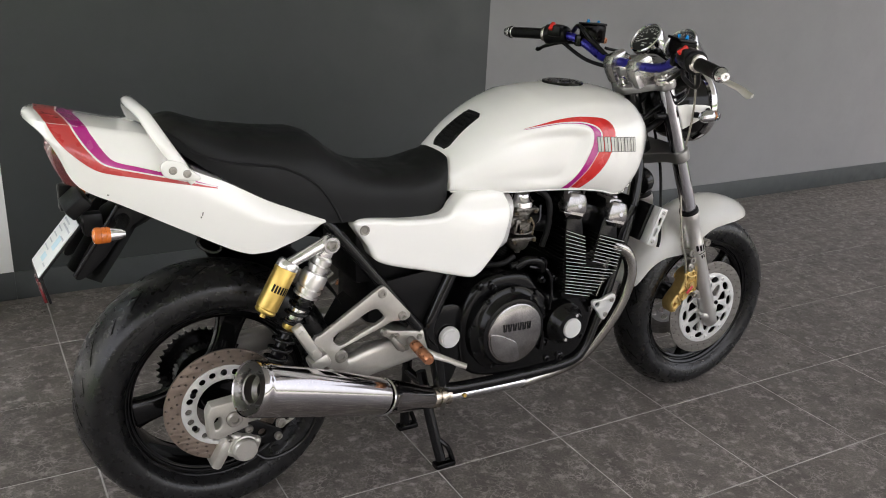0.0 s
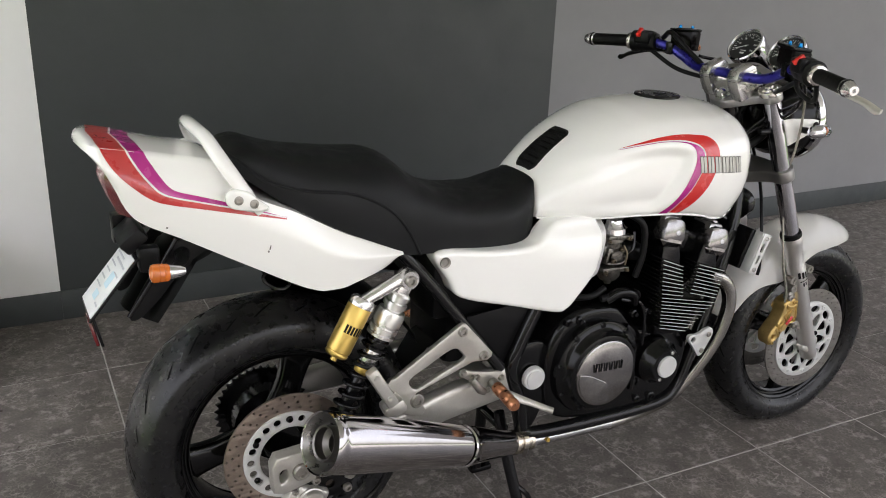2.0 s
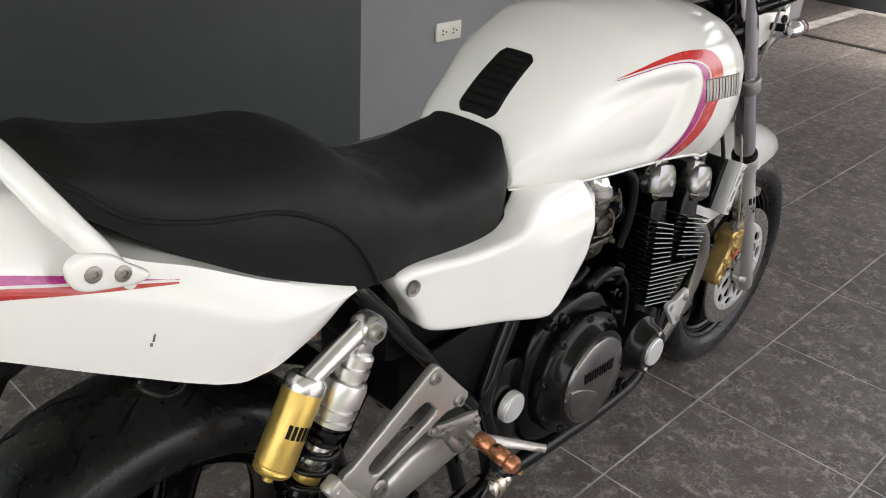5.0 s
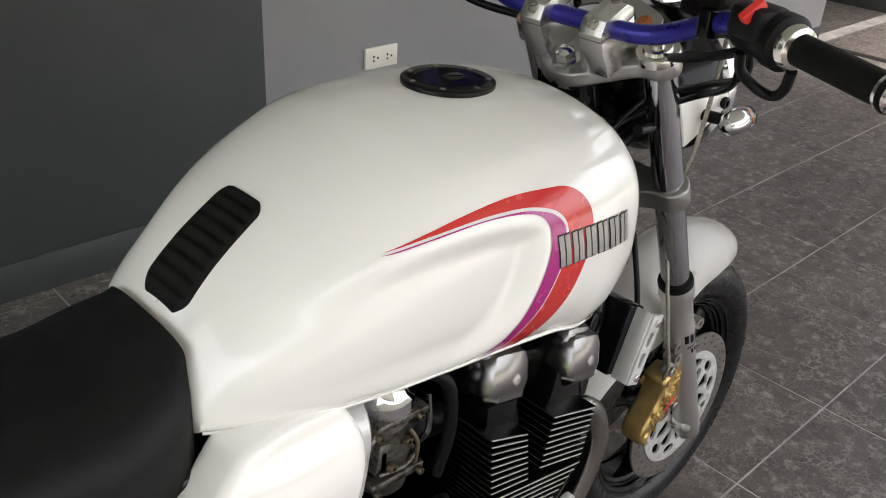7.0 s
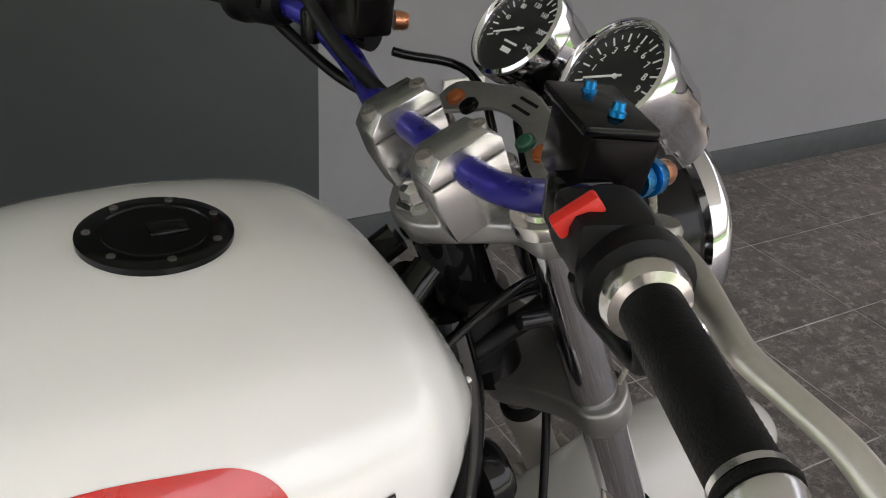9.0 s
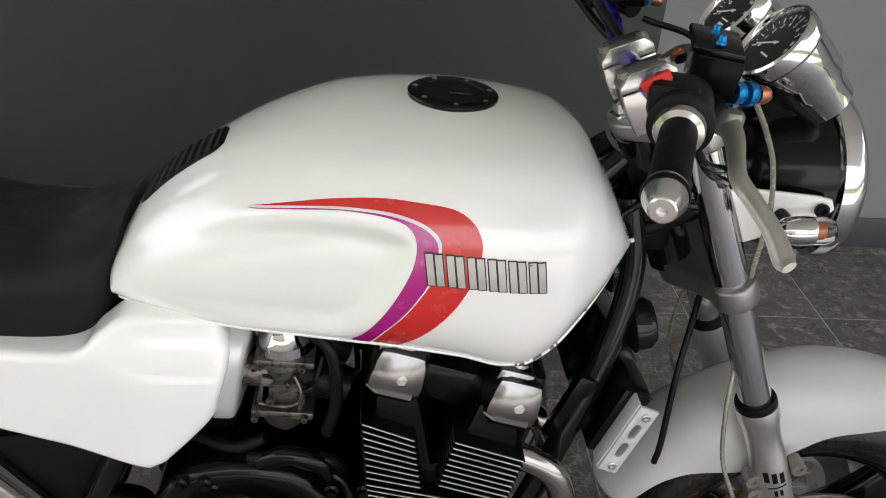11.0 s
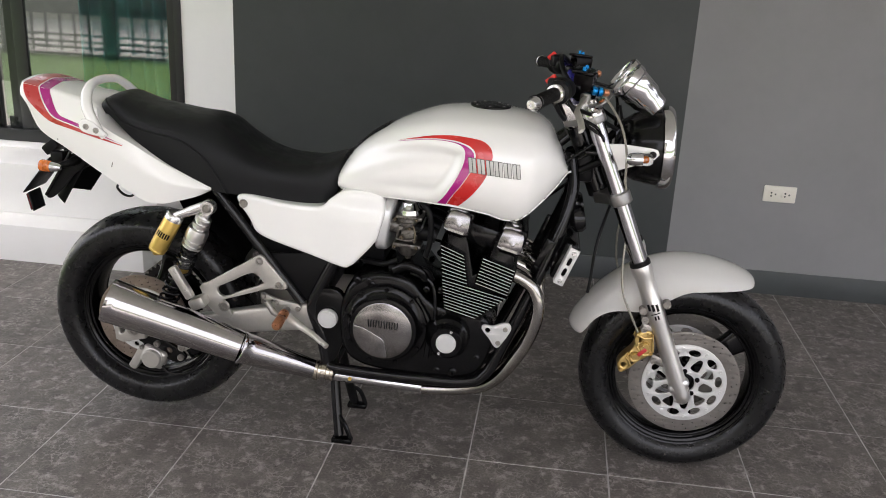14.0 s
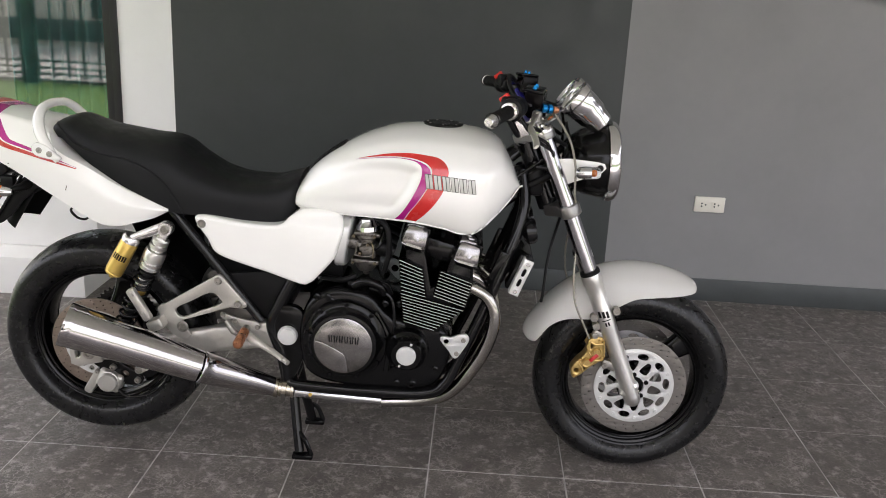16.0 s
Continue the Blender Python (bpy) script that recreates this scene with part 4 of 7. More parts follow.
# Wheels ----------------------------------------------------------------
def wheel(name, c, R, half, label, rim_half, hub_r, spokes, phase):
    w = new(name)
    w.parent = bike
    w["label"] = label
    bm = bmesh.new()
    prof = [(0.217, -rim_half + 0.002), (0.232, -half * 0.92), (0.250, -half), (R - 0.038, -half * 0.985), (R - 0.022, -half * 0.86), (R - 0.010, -half * 0.60), (R - 0.003, -half * 0.32), (R, 0)]
    prof = [(p.x, p.y) for p in spline([(a, b, 0) for a, b in prof], 4)]
    prof = prof + [(r, -h) for r, h in reversed(prof[:-1])]
    lathe(bm, prof, c, (0, 1, 0), 96)
    tyre = part("tyre", bm, RUBBER, w, "black sport tyre", sharp=60)
    # Slanted tread sipes: dark strips laid on the tyre carry the grooves' shade.
    n = 26
    for side in (-1, 1):
        for k in range(n):
            a0 = 2 * math.pi * (k + (0.5 if side > 0 else 0)) / n
            bm = bmesh.new()
            rows = []
            for i in range(9):
                t = i / 8
                y = side * half * (0.22 + 0.62 * t) if k % 2 else side * half * (0.45 + 0.42 * t)
                r = lerp(abs(y), [abs(h) for _, h in prof[len(prof) // 2:]], [q for q, _ in prof[len(prof) // 2:]]) + 0.0006
                a = a0 + 0.26 * (t - 0.5) * (1 if k % 2 else 0.75)
                wd = 0.0034 * math.sin(math.pi * min(0.95, 0.08 + t * 0.9)) / r * 1.1
                rows.append([c + Vector((r * math.cos(a + s * wd), y, r * math.sin(a + s * wd))) for s in (-1, 1)])
            rings(bm, rows, False, False)
            part("tread_groove", bm, GROOVE_SHADE, tyre)
    # Moulded raised marks on the sidewall.
    for k in range(9):
        a = 2.10 + k * 0.055
        bm = bmesh.new()
        r0, r1 = R - 0.046, R - 0.028
        rows = []
        for r in (r0, (r0 + r1) / 2, r1):
            y = -half * lerp(r, [R - 0.046, R - 0.040, R - 0.022], [0.995, 0.99, 0.86]) - 0.0008
            rows.append([c + Vector((r * math.cos(a + s), y, r * math.sin(a + s))) for s in (-0.018, 0.018)])
        rings(bm, rows, False, False)
        part("moulded_mark", bm, SCUFF, tyre)
    bm = bmesh.new()
    lathe(bm, [(0.219, -rim_half), (0.226, -rim_half - 0.003), (0.228, -rim_half + 0.004), (0.214, -rim_half + 0.014), (0.200, -rim_half + 0.018), (0.192, -rim_half * 0.5), (0.190, 0), (0.192, rim_half * 0.5), (0.200, rim_half - 0.018), (0.214, rim_half - 0.014), (0.228, rim_half - 0.004), (0.226, rim_half + 0.003), (0.219, rim_half), (0.205, rim_half * 0.8), (0.203, 0), (0.205, -rim_half * 0.8)], c, (0, 1, 0), 96, closed=True)
    part("rim", bm, RIM, w, "black cast wheel rim")
    for sd in (-1, 1):
        for rr, off in ((0.2145, 0.004), (0.2065, 0.011), (0.1985, 0.016)):
            bm = bmesh.new()
            ring = [c + Vector((rr * math.cos(2 * math.pi * k / 72), sd * (rim_half - off), rr * math.sin(2 * math.pi * k / 72))) for k in range(72)]
            tube(bm, ring + ring[:1], 0.0026, 6, caps=False)
            part("rim_step", bm, RIM, w)
    bm = bmesh.new()
    lathe(bm, [(0, -0.062), (hub_r * 0.7, -0.062), (hub_r * 0.75, -0.05), (hub_r, -0.035), (hub_r, 0.035), (hub_r * 0.75, 0.05), (hub_r * 0.7, 0.062), (0, 0.062)], c, (0, 1, 0), 40)
    part("hub", bm, RIM, w)
    for k in range(spokes):
        a = phase + 2 * math.pi * k / spokes
        u, v = Vector((math.cos(a), 0, math.sin(a))), Vector((-math.sin(a), 0, math.cos(a)))
        rows = []
        for i in range(9):
            t = i / 8
            r = hub_r * 0.8 + (0.198 - hub_r * 0.8) * t
            wd = 0.030 + 0.012 * abs(2 * t - 1) ** 2
            dp = 0.024 - 0.004 * t
            loop = []
            for q in range(16):
                g = 2 * math.pi * q / 16
                sx, sy = math.cos(g), math.sin(g)
                loop.append(c + u * r + v * (wd * math.copysign(abs(sx) ** 0.6, sx)) + Vector((0, dp * math.copysign(abs(sy) ** 0.6, sy), 0)))
            rows.append(loop)
        bm = bmesh.new()
        rings(bm, rows)
        part("spoke", bm, RIM, w)
    return w


rear_wheel = wheel("rear_wheel", RW, 0.317, 0.094, "black three-spoke rear wheel with wide sport tyre", 0.066, 0.058, 3, 1.25)
front_wheel = wheel("front_wheel", FW, 0.300, 0.066, "black three-spoke front wheel with sport tyre", 0.050, 0.042, 3, 0.65)


def ring_holes(cx, cz, r, hole, n, start=0.0, m=14):
    return [circle(cx + r * math.cos(start + 2 * math.pi * k / n), cz + r * math.sin(start + 2 * math.pi * k / n), hole, m) for k in range(n)]


def drilled(cx, cz, r0, r1, rows, n, hole):
    out = []
    for k in range(n):
        for j in range(rows):
            r = r0 + (r1 - r0) * (j + 0.5 + 0.18 * (k % 2)) / rows
            a = 2 * math.pi * (k + 0.28 * j) / n
            out.append(circle(cx + r * math.cos(a), cz + r * math.sin(a), hole, 8))
    return out


# Front discs: drilled grey rotor on a silver windowed carrier, both sides.
for s in (-1, 1):
    y = s * 0.077
    bm = plate(circle(FW.x, FW.z, 0.158, 96), [circle(FW.x, FW.z, 0.116, 72)] + drilled(FW.x, FW.z, 0.128, 0.155, 2, 30, 0.0025), 0.005, 0.0005, y)
    part("brake_rotor", bm, ROTOR_GREY, front_wheel, "drilled grey brake rotor")
    holes = [circle(FW.x, FW.z, 0.030, 32)]
    for k in range(10):
        a = 0.12 + 2 * math.pi * k / 10
        lens_hole = [(FW.x + (0.0965 + 0.0105 * math.sin(g)) * math.cos(a + 0.185 * math.cos(g)), FW.z + (0.0965 + 0.0105 * math.sin(g)) * math.sin(a + 0.185 * math.cos(g))) for g in [2 * math.pi * q / 18 for q in range(18)]]
        holes.append(lens_hole)
        a += math.pi / 10
        tri = [(0.083, -0.20), (0.083, 0.20), (0.052, 0.07), (0.052, -0.07)] if k % 2 == 0 else [(0.050, -0.27), (0.050, 0.27), (0.081, 0.09), (0.081, -0.09)]
        holes.append([(p[0], p[1]) for p in flat([(FW.x + q * math.cos(a + d), FW.z + q * math.sin(a + d)) for q, d in tri], 4)])
    bm = plate(circle(FW.x, FW.z, 0.120, 80), holes, 0.006, 0.0008, y - s * -0.0035)
    carrier = part("disc_carrier", bm, SILVER, front_wheel, "silver disc carrier with oval windows")
    for k in range(10):
        a = 0.12 + 2 * math.pi * (k + 0.5) / 10
        bolt(carrier, (FW.x + 0.107 * math.cos(a), y + s * 0.006, FW.z + 0.107 * math.sin(a)), 0.0060, 0.003, (0, s, 0), SILVER)
    for k in range(5):
        a = 2 * math.pi * (k + 0.3) / 5
        bolt(carrier, (FW.x + 0.038 * math.cos(a), y + s * 0.006, FW.z + 0.038 * math.sin(a)), 0.0070, 0.006, (0, s, 0), BLACK)

# Rear disc.
bm = plate(circle(RW.x, RW.z, 0.141, 96), [circle(RW.x, RW.z, 0.096, 72)] + drilled(RW.x, RW.z, 0.104, 0.140, 3, 28, 0.0026), 0.006, 0.0005, -0.112)
part("brake_rotor", bm, ROTOR, rear_wheel, "rust-brown drilled rear brake rotor")
bm = plate(circle(RW.x, RW.z, 0.102, 72), [circle(RW.x, RW.z, 0.067, 48)] + ring_holes(RW.x, RW.z, 0.0855, 0.0082, 20), 0.006, 0.0008, -0.116)
part("disc_carrier", bm, SILVER, rear_wheel, "silver carrier ring with round holes")
for k in range(6):
    a = 2 * math.pi * (k + 0.5) / 6
    bolt(rear_wheel, (RW.x + 0.0855 * math.cos(a), -0.117, RW.z + 0.0855 * math.sin(a)), 0.007, 0.006, (0, -1, 0), BLACK)

# Front fork ------------------------------------------------------------
AX = Vector((RAKE, 0, -1)).normalized()
for s in (-1, 1):
    leg = new("fork_leg")
    leg.parent = bike
    leg["label"] = "telescopic fork leg with chromed tube and aluminium slider"
    y = s * 0.103
    P = lambda z, dy=0.0: Vector((fork_x(z), y + dy, z))
    bm = bmesh.new()
    tube(bm, [P(1.048), P(0.63)], 0.0228, 28)
    part("stanchion", bm, TUBE, leg, "chromed fork tube")
    bm = bmesh.new()
    L = (P(0.25) - P(0.655)).length
    lathe(bm, [(0.0226, 0.0), (0.0275, 0.001), (0.0290, 0.006), (0.0285, 0.022), (0.0265, 0.026)], P(0.662), AX, 32)
    part("dust_seal", bm, GRIP, leg, "black rubber dust seal")
    bm = bmesh.new()
    lathe(bm, [(0.022, 0.0), (0.0290, 0.0), (0.0295, 0.004), (0.0295, 0.022), (0.0262, 0.036), (0.0252, 0.060), (0.0252, 0.100), (0.0266, 0.108), (0.0268, 0.16), (0.0252, 0.172), (0.0248, 0.33), (0.0250, L - 0.03), (0.0235, L - 0.01), (0.014, L), (0.0, L)], P(0.650), AX, 32)
    slider = part("slider", bm, SATIN, leg, "bare aluminium fork slider")
    bm = bmesh.new()
    rbox(bm, tuple(P(0.296)), (0.046, 0.040, 0.060), 0.014, (0, 22.8, 0), 3)
    part("axle_clamp", bm, SATIN, leg)
    bolt(leg, (FW.x, s * 0.110, FW.z - 0.006), 0.0125, 0.006, (0, s, 0), ALU_CAST, "axle end bolt")
    for z, dx in ((0.505, -0.030), (0.530, -0.028), (0.530, 0.034)):
        bm = bmesh.new()
        lathe(bm, [(0, -0.012), (0.011, -0.012), (0.011, 0.012), (0.005, 0.012), (0.005, 0.008), (0, 0.008)], P(z) + Vector((dx, s * 0.006, dx * 0.4)), (0, s, 0), 16)
        part("fender_lug", bm, ALU_CAST, leg)
    for z, w in ((0.462, 0.040), (0.368, 0.048)):
        bm = bmesh.new()
        rbox(bm, tuple(P(z) + Vector((-0.036, s * -0.002, 0))), (w, 0.020, 0.026), 0.006, (0, 22, 0))
        part("caliper_lug", bm, ALU_CAST, leg)
    for z, dx in ((0.462, -0.048), (0.368, -0.050)):
        bolt(leg, tuple(P(z) + Vector((dx, s * 0.009, 0))), 0.009, 0.006, (0, s, 0), ALU_CAST)
    if s < 0:  # dark maker's sticker: plain bars
        for z, h, half, turn in ((0.548, 0.019, 0.14, -0.5), (0.545, 0.019, 0.14, -0.08), (0.542, 0.019, 0.14, 0.34), (0.519, 0.0025, 0.5, 0.0), (0.512, 0.011, 0.09, -0.15), (0.512, 0.011, 0.09, 0.15)):
            bm = bmesh.new()
            rows = []
            for k in range(9):
                g = math.pi * 1.5 + turn - half + 2 * half * k / 8
                u = Vector((1, 0, RAKE)).normalized()
                off = 0.0272 * (math.cos(g) * u + math.sin(g) * Vector((0, 1, 0)))
                rows.append([P(z) + off, P(z - h) + off])
            rings(bm, rows, False, False)
            part("sticker_bar", bm, BLACK_MATT, leg, "black sticker bar")

# Yokes.
def yoke(z, dx0, dx1, half, thick, r, name, label):
    c = Vector((fork_x(z), 0, z))
    u = Vector((1, 0, RAKE)).normalized()
    out = flat([(dx0 * 0.96, -0.024), (dx0, 0.0), (dx0 * 0.96, 0.024), (dx0 * 0.68, half * 0.52), (-r * 0.95, half * 0.86), (-r * 0.75, half + r * 0.6), (0, half + r), (r * 0.75, half + r * 0.6), (r, half * 0.95), (dx1 * 0.9, half * 0.6), (dx1, 0.025), (dx1, -0.025), (dx1 * 0.9, -half * 0.6), (r, -half * 0.95), (r * 0.75, -half - r * 0.6), (0, -half - r), (-r * 0.75, -half - r * 0.6), (-r * 0.95, -half * 0.86), (dx0 * 0.68, -half * 0.52)], 5)
    m = Matrix(((u.x, 0, -AX.x, c.x), (0, 1, 0, 0), (u.z, 0, -AX.z, c.z), (0, 0, 0, 1)))
    return part(name, plate(out, [], thick, 0.004, m=m, res=2), YOKE_ALU, bike, label)


top_yoke = yoke(1.042, -0.085, 0.020, 0.103, 0.022, 0.030, "top_yoke", "cast aluminium top yoke")
yoke(0.834, -0.070, 0.022, 0.103, 0.034, 0.032, "lower_yoke", "cast aluminium lower yoke")
for s in (-1, 1):
    bm = bmesh.new()
    lathe(bm, [(0.0, 0.014), (0.010, 0.014), (0.011, 0.008), (0.018, 0.008), (0.020, 0.004), (0.028, 0.004), (0.0295, 0.001), (0.0295, -0.008)], Vector((fork_x(1.058), s * 0.103, 1.058)), -AX, 28)
    part("fork_cap", bm, CHROME_WORN, top_yoke, "bright fork cap nut")
bm = bmesh.new()
lathe(bm, [(0.0, 0.016), (0.008, 0.016), (0.014, 0.012), (0.0155, 0.0), (0.021, -0.001), (0.022, -0.01)], Vector((fork_x(1.06) - 0.055, 0, 1.034)), -AX, 6)
part("stem_nut", bm, CHROME, top_yoke, "bright steering stem nut")
bm = bmesh.new()
tube(bm, [Vector((fork_x(1.03) - 0.055, 0, 1.03)), Vector((fork_x(0.82) - 0.055, 0, 0.82))], 0.030, 24)
part("steering_head", bm, BLACK_GLOSS, bike, "black steering head")
bm = bmesh.new()
lathe(bm, [(0.02, 0.0), (0.034, 0.0), (0.035, 0.008), (0.030, 0.016)], Vector((fork_x(1.02) - 0.055, 0, 1.018)), AX, 24)
part("bearing_cover", bm, CHROME_WORN, bike)

# Handlebar risers and clamps.
for s in (-1, 1):
    y = s * 0.049 - 0.007
    cu_, su_ = math.cos(radians(22.8)), math.sin(radians(22.8))
    cm = Matrix(((cu_, -su_, 0, 1.104), (0, 0, -1, y), (su_, cu_, 0, 1.088), (0, 0, 0, 1)))
    riser = plate([(-0.028, -0.056), (0.028, -0.056), (0.034, -0.022), (0.034, -0.0006), (-0.034, -0.0006), (-0.034, -0.022)], [], 0.036, 0.0016, m=cm, res=1)
    clamp = part("bar_clamp", riser, ALU, bike, "machined aluminium handlebar clamp", 25)
    cap = plate([(-0.034, 0.0006), (0.034, 0.0006), (0.034, 0.012), (0.024, 0.022), (-0.020, 0.022), (-0.034, 0.008)], [], 0.036, 0.0016, m=cm, res=1)
    part("clamp_cap", cap, ALU, clamp, "faceted clamp cap", 25)
    for du in (-0.024, 0.025):
        bm = bmesh.new()
        q = cm @ Vector((du, 0.0155, 0))
        lathe(bm, [(0, 0.004), (0.0035, 0.004), (0.0035, 0.007), (0.0070, 0.007), (0.0075, 0.0)], q, (-su_, 0, cu_), 18)
        part("clamp_bolt", bm, ALU_CAST, clamp)

# Handlebar with its controls.
bar_pts = [(1.104, 0.0, 1.088), (1.104, -0.085, 1.088), (1.110, -0.125, 1.092), (1.109, -0.165, 1.107), (1.097, -0.205, 1.126), (1.082, -0.250, 1.134), (1.056, -0.320, 1.132), (1.015, -0.430, 1.125)]
bm = bmesh.new()
full = [(x, -y, z) for x, y, z in reversed(bar_pts[1:])] + bar_pts
tube(bm, full, 0.0125, 18, smooth=8)
handlebar = part("handlebar", bm, BLUE_BAR, bike, "blue anodised handlebar")
GDIR = Vector((-0.042, -0.110, -0.007)).normalized()
for s in (-1, 1):
    flip = Matrix.Diagonal((1, -s, 1, 1))
    side = new("right_controls" if s < 0 else "left_controls")
    side.name = "handlebar_controls"
    side.parent = bike
    side["label"] = "grip, switchgear and lever at the handlebar end"

    def put(name, bm, material, label="", sharp=40):
        bm.transform(flip @ Matrix.Translation((0.004, 0, -0.008)))
        return part(name, bm, material, side, label, sharp)

    bm = bmesh.new()
    g0 = Vector((1.048, -0.326, 1.1405))
    prof = [(0.0125, 0.0), (0.0165, 0.0)]
    for k in range(26):
        prof += [(0.0167, 0.004 + k * 0.0042), (0.0163, 0.0058 + k * 0.0042)]
    prof += [(0.0165, 0.114), (0.0125, 0.115)]
    lathe(bm, prof, g0, GDIR, 28)
    put("grip", bm, GRIP, "black rubber handlebar grip", 50)
    bm = bmesh.new()
    lathe(bm, [(0.0165, -0.012), (0.0235, -0.012), (0.0240, -0.004), (0.0220, 0.002), (0.0165, 0.004)], g0, GDIR, 32)
    put("grip_ring", bm, CHROME_WORN, "bright grip flange ring")
    bm = bmesh.new()
    lathe(bm, [(0.0150, 0.113), (0.0178, 0.114), (0.0182, 0.118), (0.0140, 0.119)], g0, GDIR, 28)
    lathe(bm, [(0.0140, 0.124), (0.0176, 0.125), (0.0178, 0.128), (0.0112, 0.146), (0.0098, 0.147), (0.0045, 0.147), (0.0042, 0.141), (0.0, 0.141)], g0, GDIR, 28)
    put("bar_end", bm, ALU, "turned bright bar-end weight", 25)
    bm = bmesh.new()
    lathe(bm, [(0.0130, 0.1185), (0.0186, 0.119), (0.0194, 0.1215), (0.0186, 0.124), (0.0130, 0.1245)], g0, GDIR, 28)
    put("bar_end_ring", bm, GRIP, "black rubber ring")
    bm = bmesh.new()
    c = g0 - GDIR * 0.050
    lathe(bm, [(0.012, -0.036), (0.022, -0.034), (0.026, -0.026), (0.027, 0.0), (0.027, 0.018), (0.030, 0.022), (0.030, 0.036), (0.024, 0.040), (0.012, 0.040)], c, GDIR, 24)
    rbox(bm, tuple(c + Vector((-0.010, 0.004, 0.012))), (0.046, 0.050, 0.036), 0.009, (0, 0, -20))
    put("switch_housing", bm, BLACK_MATT, "black plastic switch housing")
    bm = bmesh.new()
    rbox(bm, tuple(c + Vector((-0.029, 0.004, 0.0255))), (0.028, 0.0115, 0.011), 0.002, (0, -38, -24))
    put("kill_switch", bm, SWITCH_RED, "red engine stop switch")
    # Master cylinder and reservoir.
    bm = bmesh.new()
    rbox(bm, (1.122, -0.186, 1.154), (0.046, 0.062, 0.050), 0.004, (4, 6, -14), 2, 1.06)
    put("fluid_reservoir", bm, SMOKE, "smoked plastic fluid reservoir")
    bm = bmesh.new()
    rbox(bm, (1.120, -0.186, 1.183), (0.052, 0.070, 0.008), 0.003, (4, 6, -14))
    put("reservoir_lid", bm, BLACK, "black reservoir lid")
    for dy in (-0.019, 0.019):
        bm = bmesh.new()
        lathe(bm, [(0, 0.009), (0.0038, 0.009), (0.0042, 0.004), (0.0055, 0.003), (0.0055, 0.0)], (1.121 + dy * 0.2, -0.186 + dy, 1.186), (0.1, 0, 1), 12)
        put("lid_bolt", bm, BLUE_BOLT, "cyan anodised lid bolt")
    bm = bmesh.new()
    tube(bm, [(1.108, -0.245, 1.130), (1.140, -0.180, 1.124)], 0.015, 18)
    rbox(bm, (1.096, -0.205, 1.134), (0.040, 0.022, 0.034), 0.005, (0, 0, -18))
    put("master_cylinder", bm, BLACK, "black master cylinder body")
    for k, (r, h) in enumerate(((0.0115, 0.014), (0.0130, 0.012), (0.0095, 0.014))):
        bm = bmesh.new()
        lathe(bm, [(0, 0), (r, 0), (r, h * 0.7), (r * 0.8, h), (0, h)], (1.140 + 0.015 * k, -0.206 + 0.005 * k, 1.138 - 0.002 * k), (0.95, 0.3, -0.1), 14)
        put("banjo_bolt", bm, BLUE_BOLT if k < 2 else COPPER, "cyan anodised banjo bolt" if k < 2 else "")
    # Lever.
    bm = bmesh.new()
    lev = [(1.122, -0.232, 1.126), (1.120, -0.262, 1.124), (1.116, -0.292, 1.120), (1.108, -0.322, 1.114), (1.103, -0.347, 1.107), (1.107, -0.374, 1.100), (1.112, -0.408, 1.091), (1.114, -0.436, 1.079), (1.113, -0.450, 1.079)]
    tube(bm, lev, [0.010, 0.0110, 0.0105, 0.0090, 0.0085, 0.0082, 0.0085, 0.0098, 0.0065], 14, smooth=6, flat=0.5)
    put("lever", bm, ALU_CREAM if s < 0 else BLACK_MATT, "bare aluminium hand lever" if s < 0 else "black hand lever")
    bm = bmesh.new()
    lathe(bm, [(0, 0.012), (0.010, 0.012), (0.013, 0.008), (0.013, -0.012), (0, -0.012)], (1.124, -0.252, 1.124), (0.1, 0, 1), 16)
    put("lever_pivot", bm, ALU_CAST)

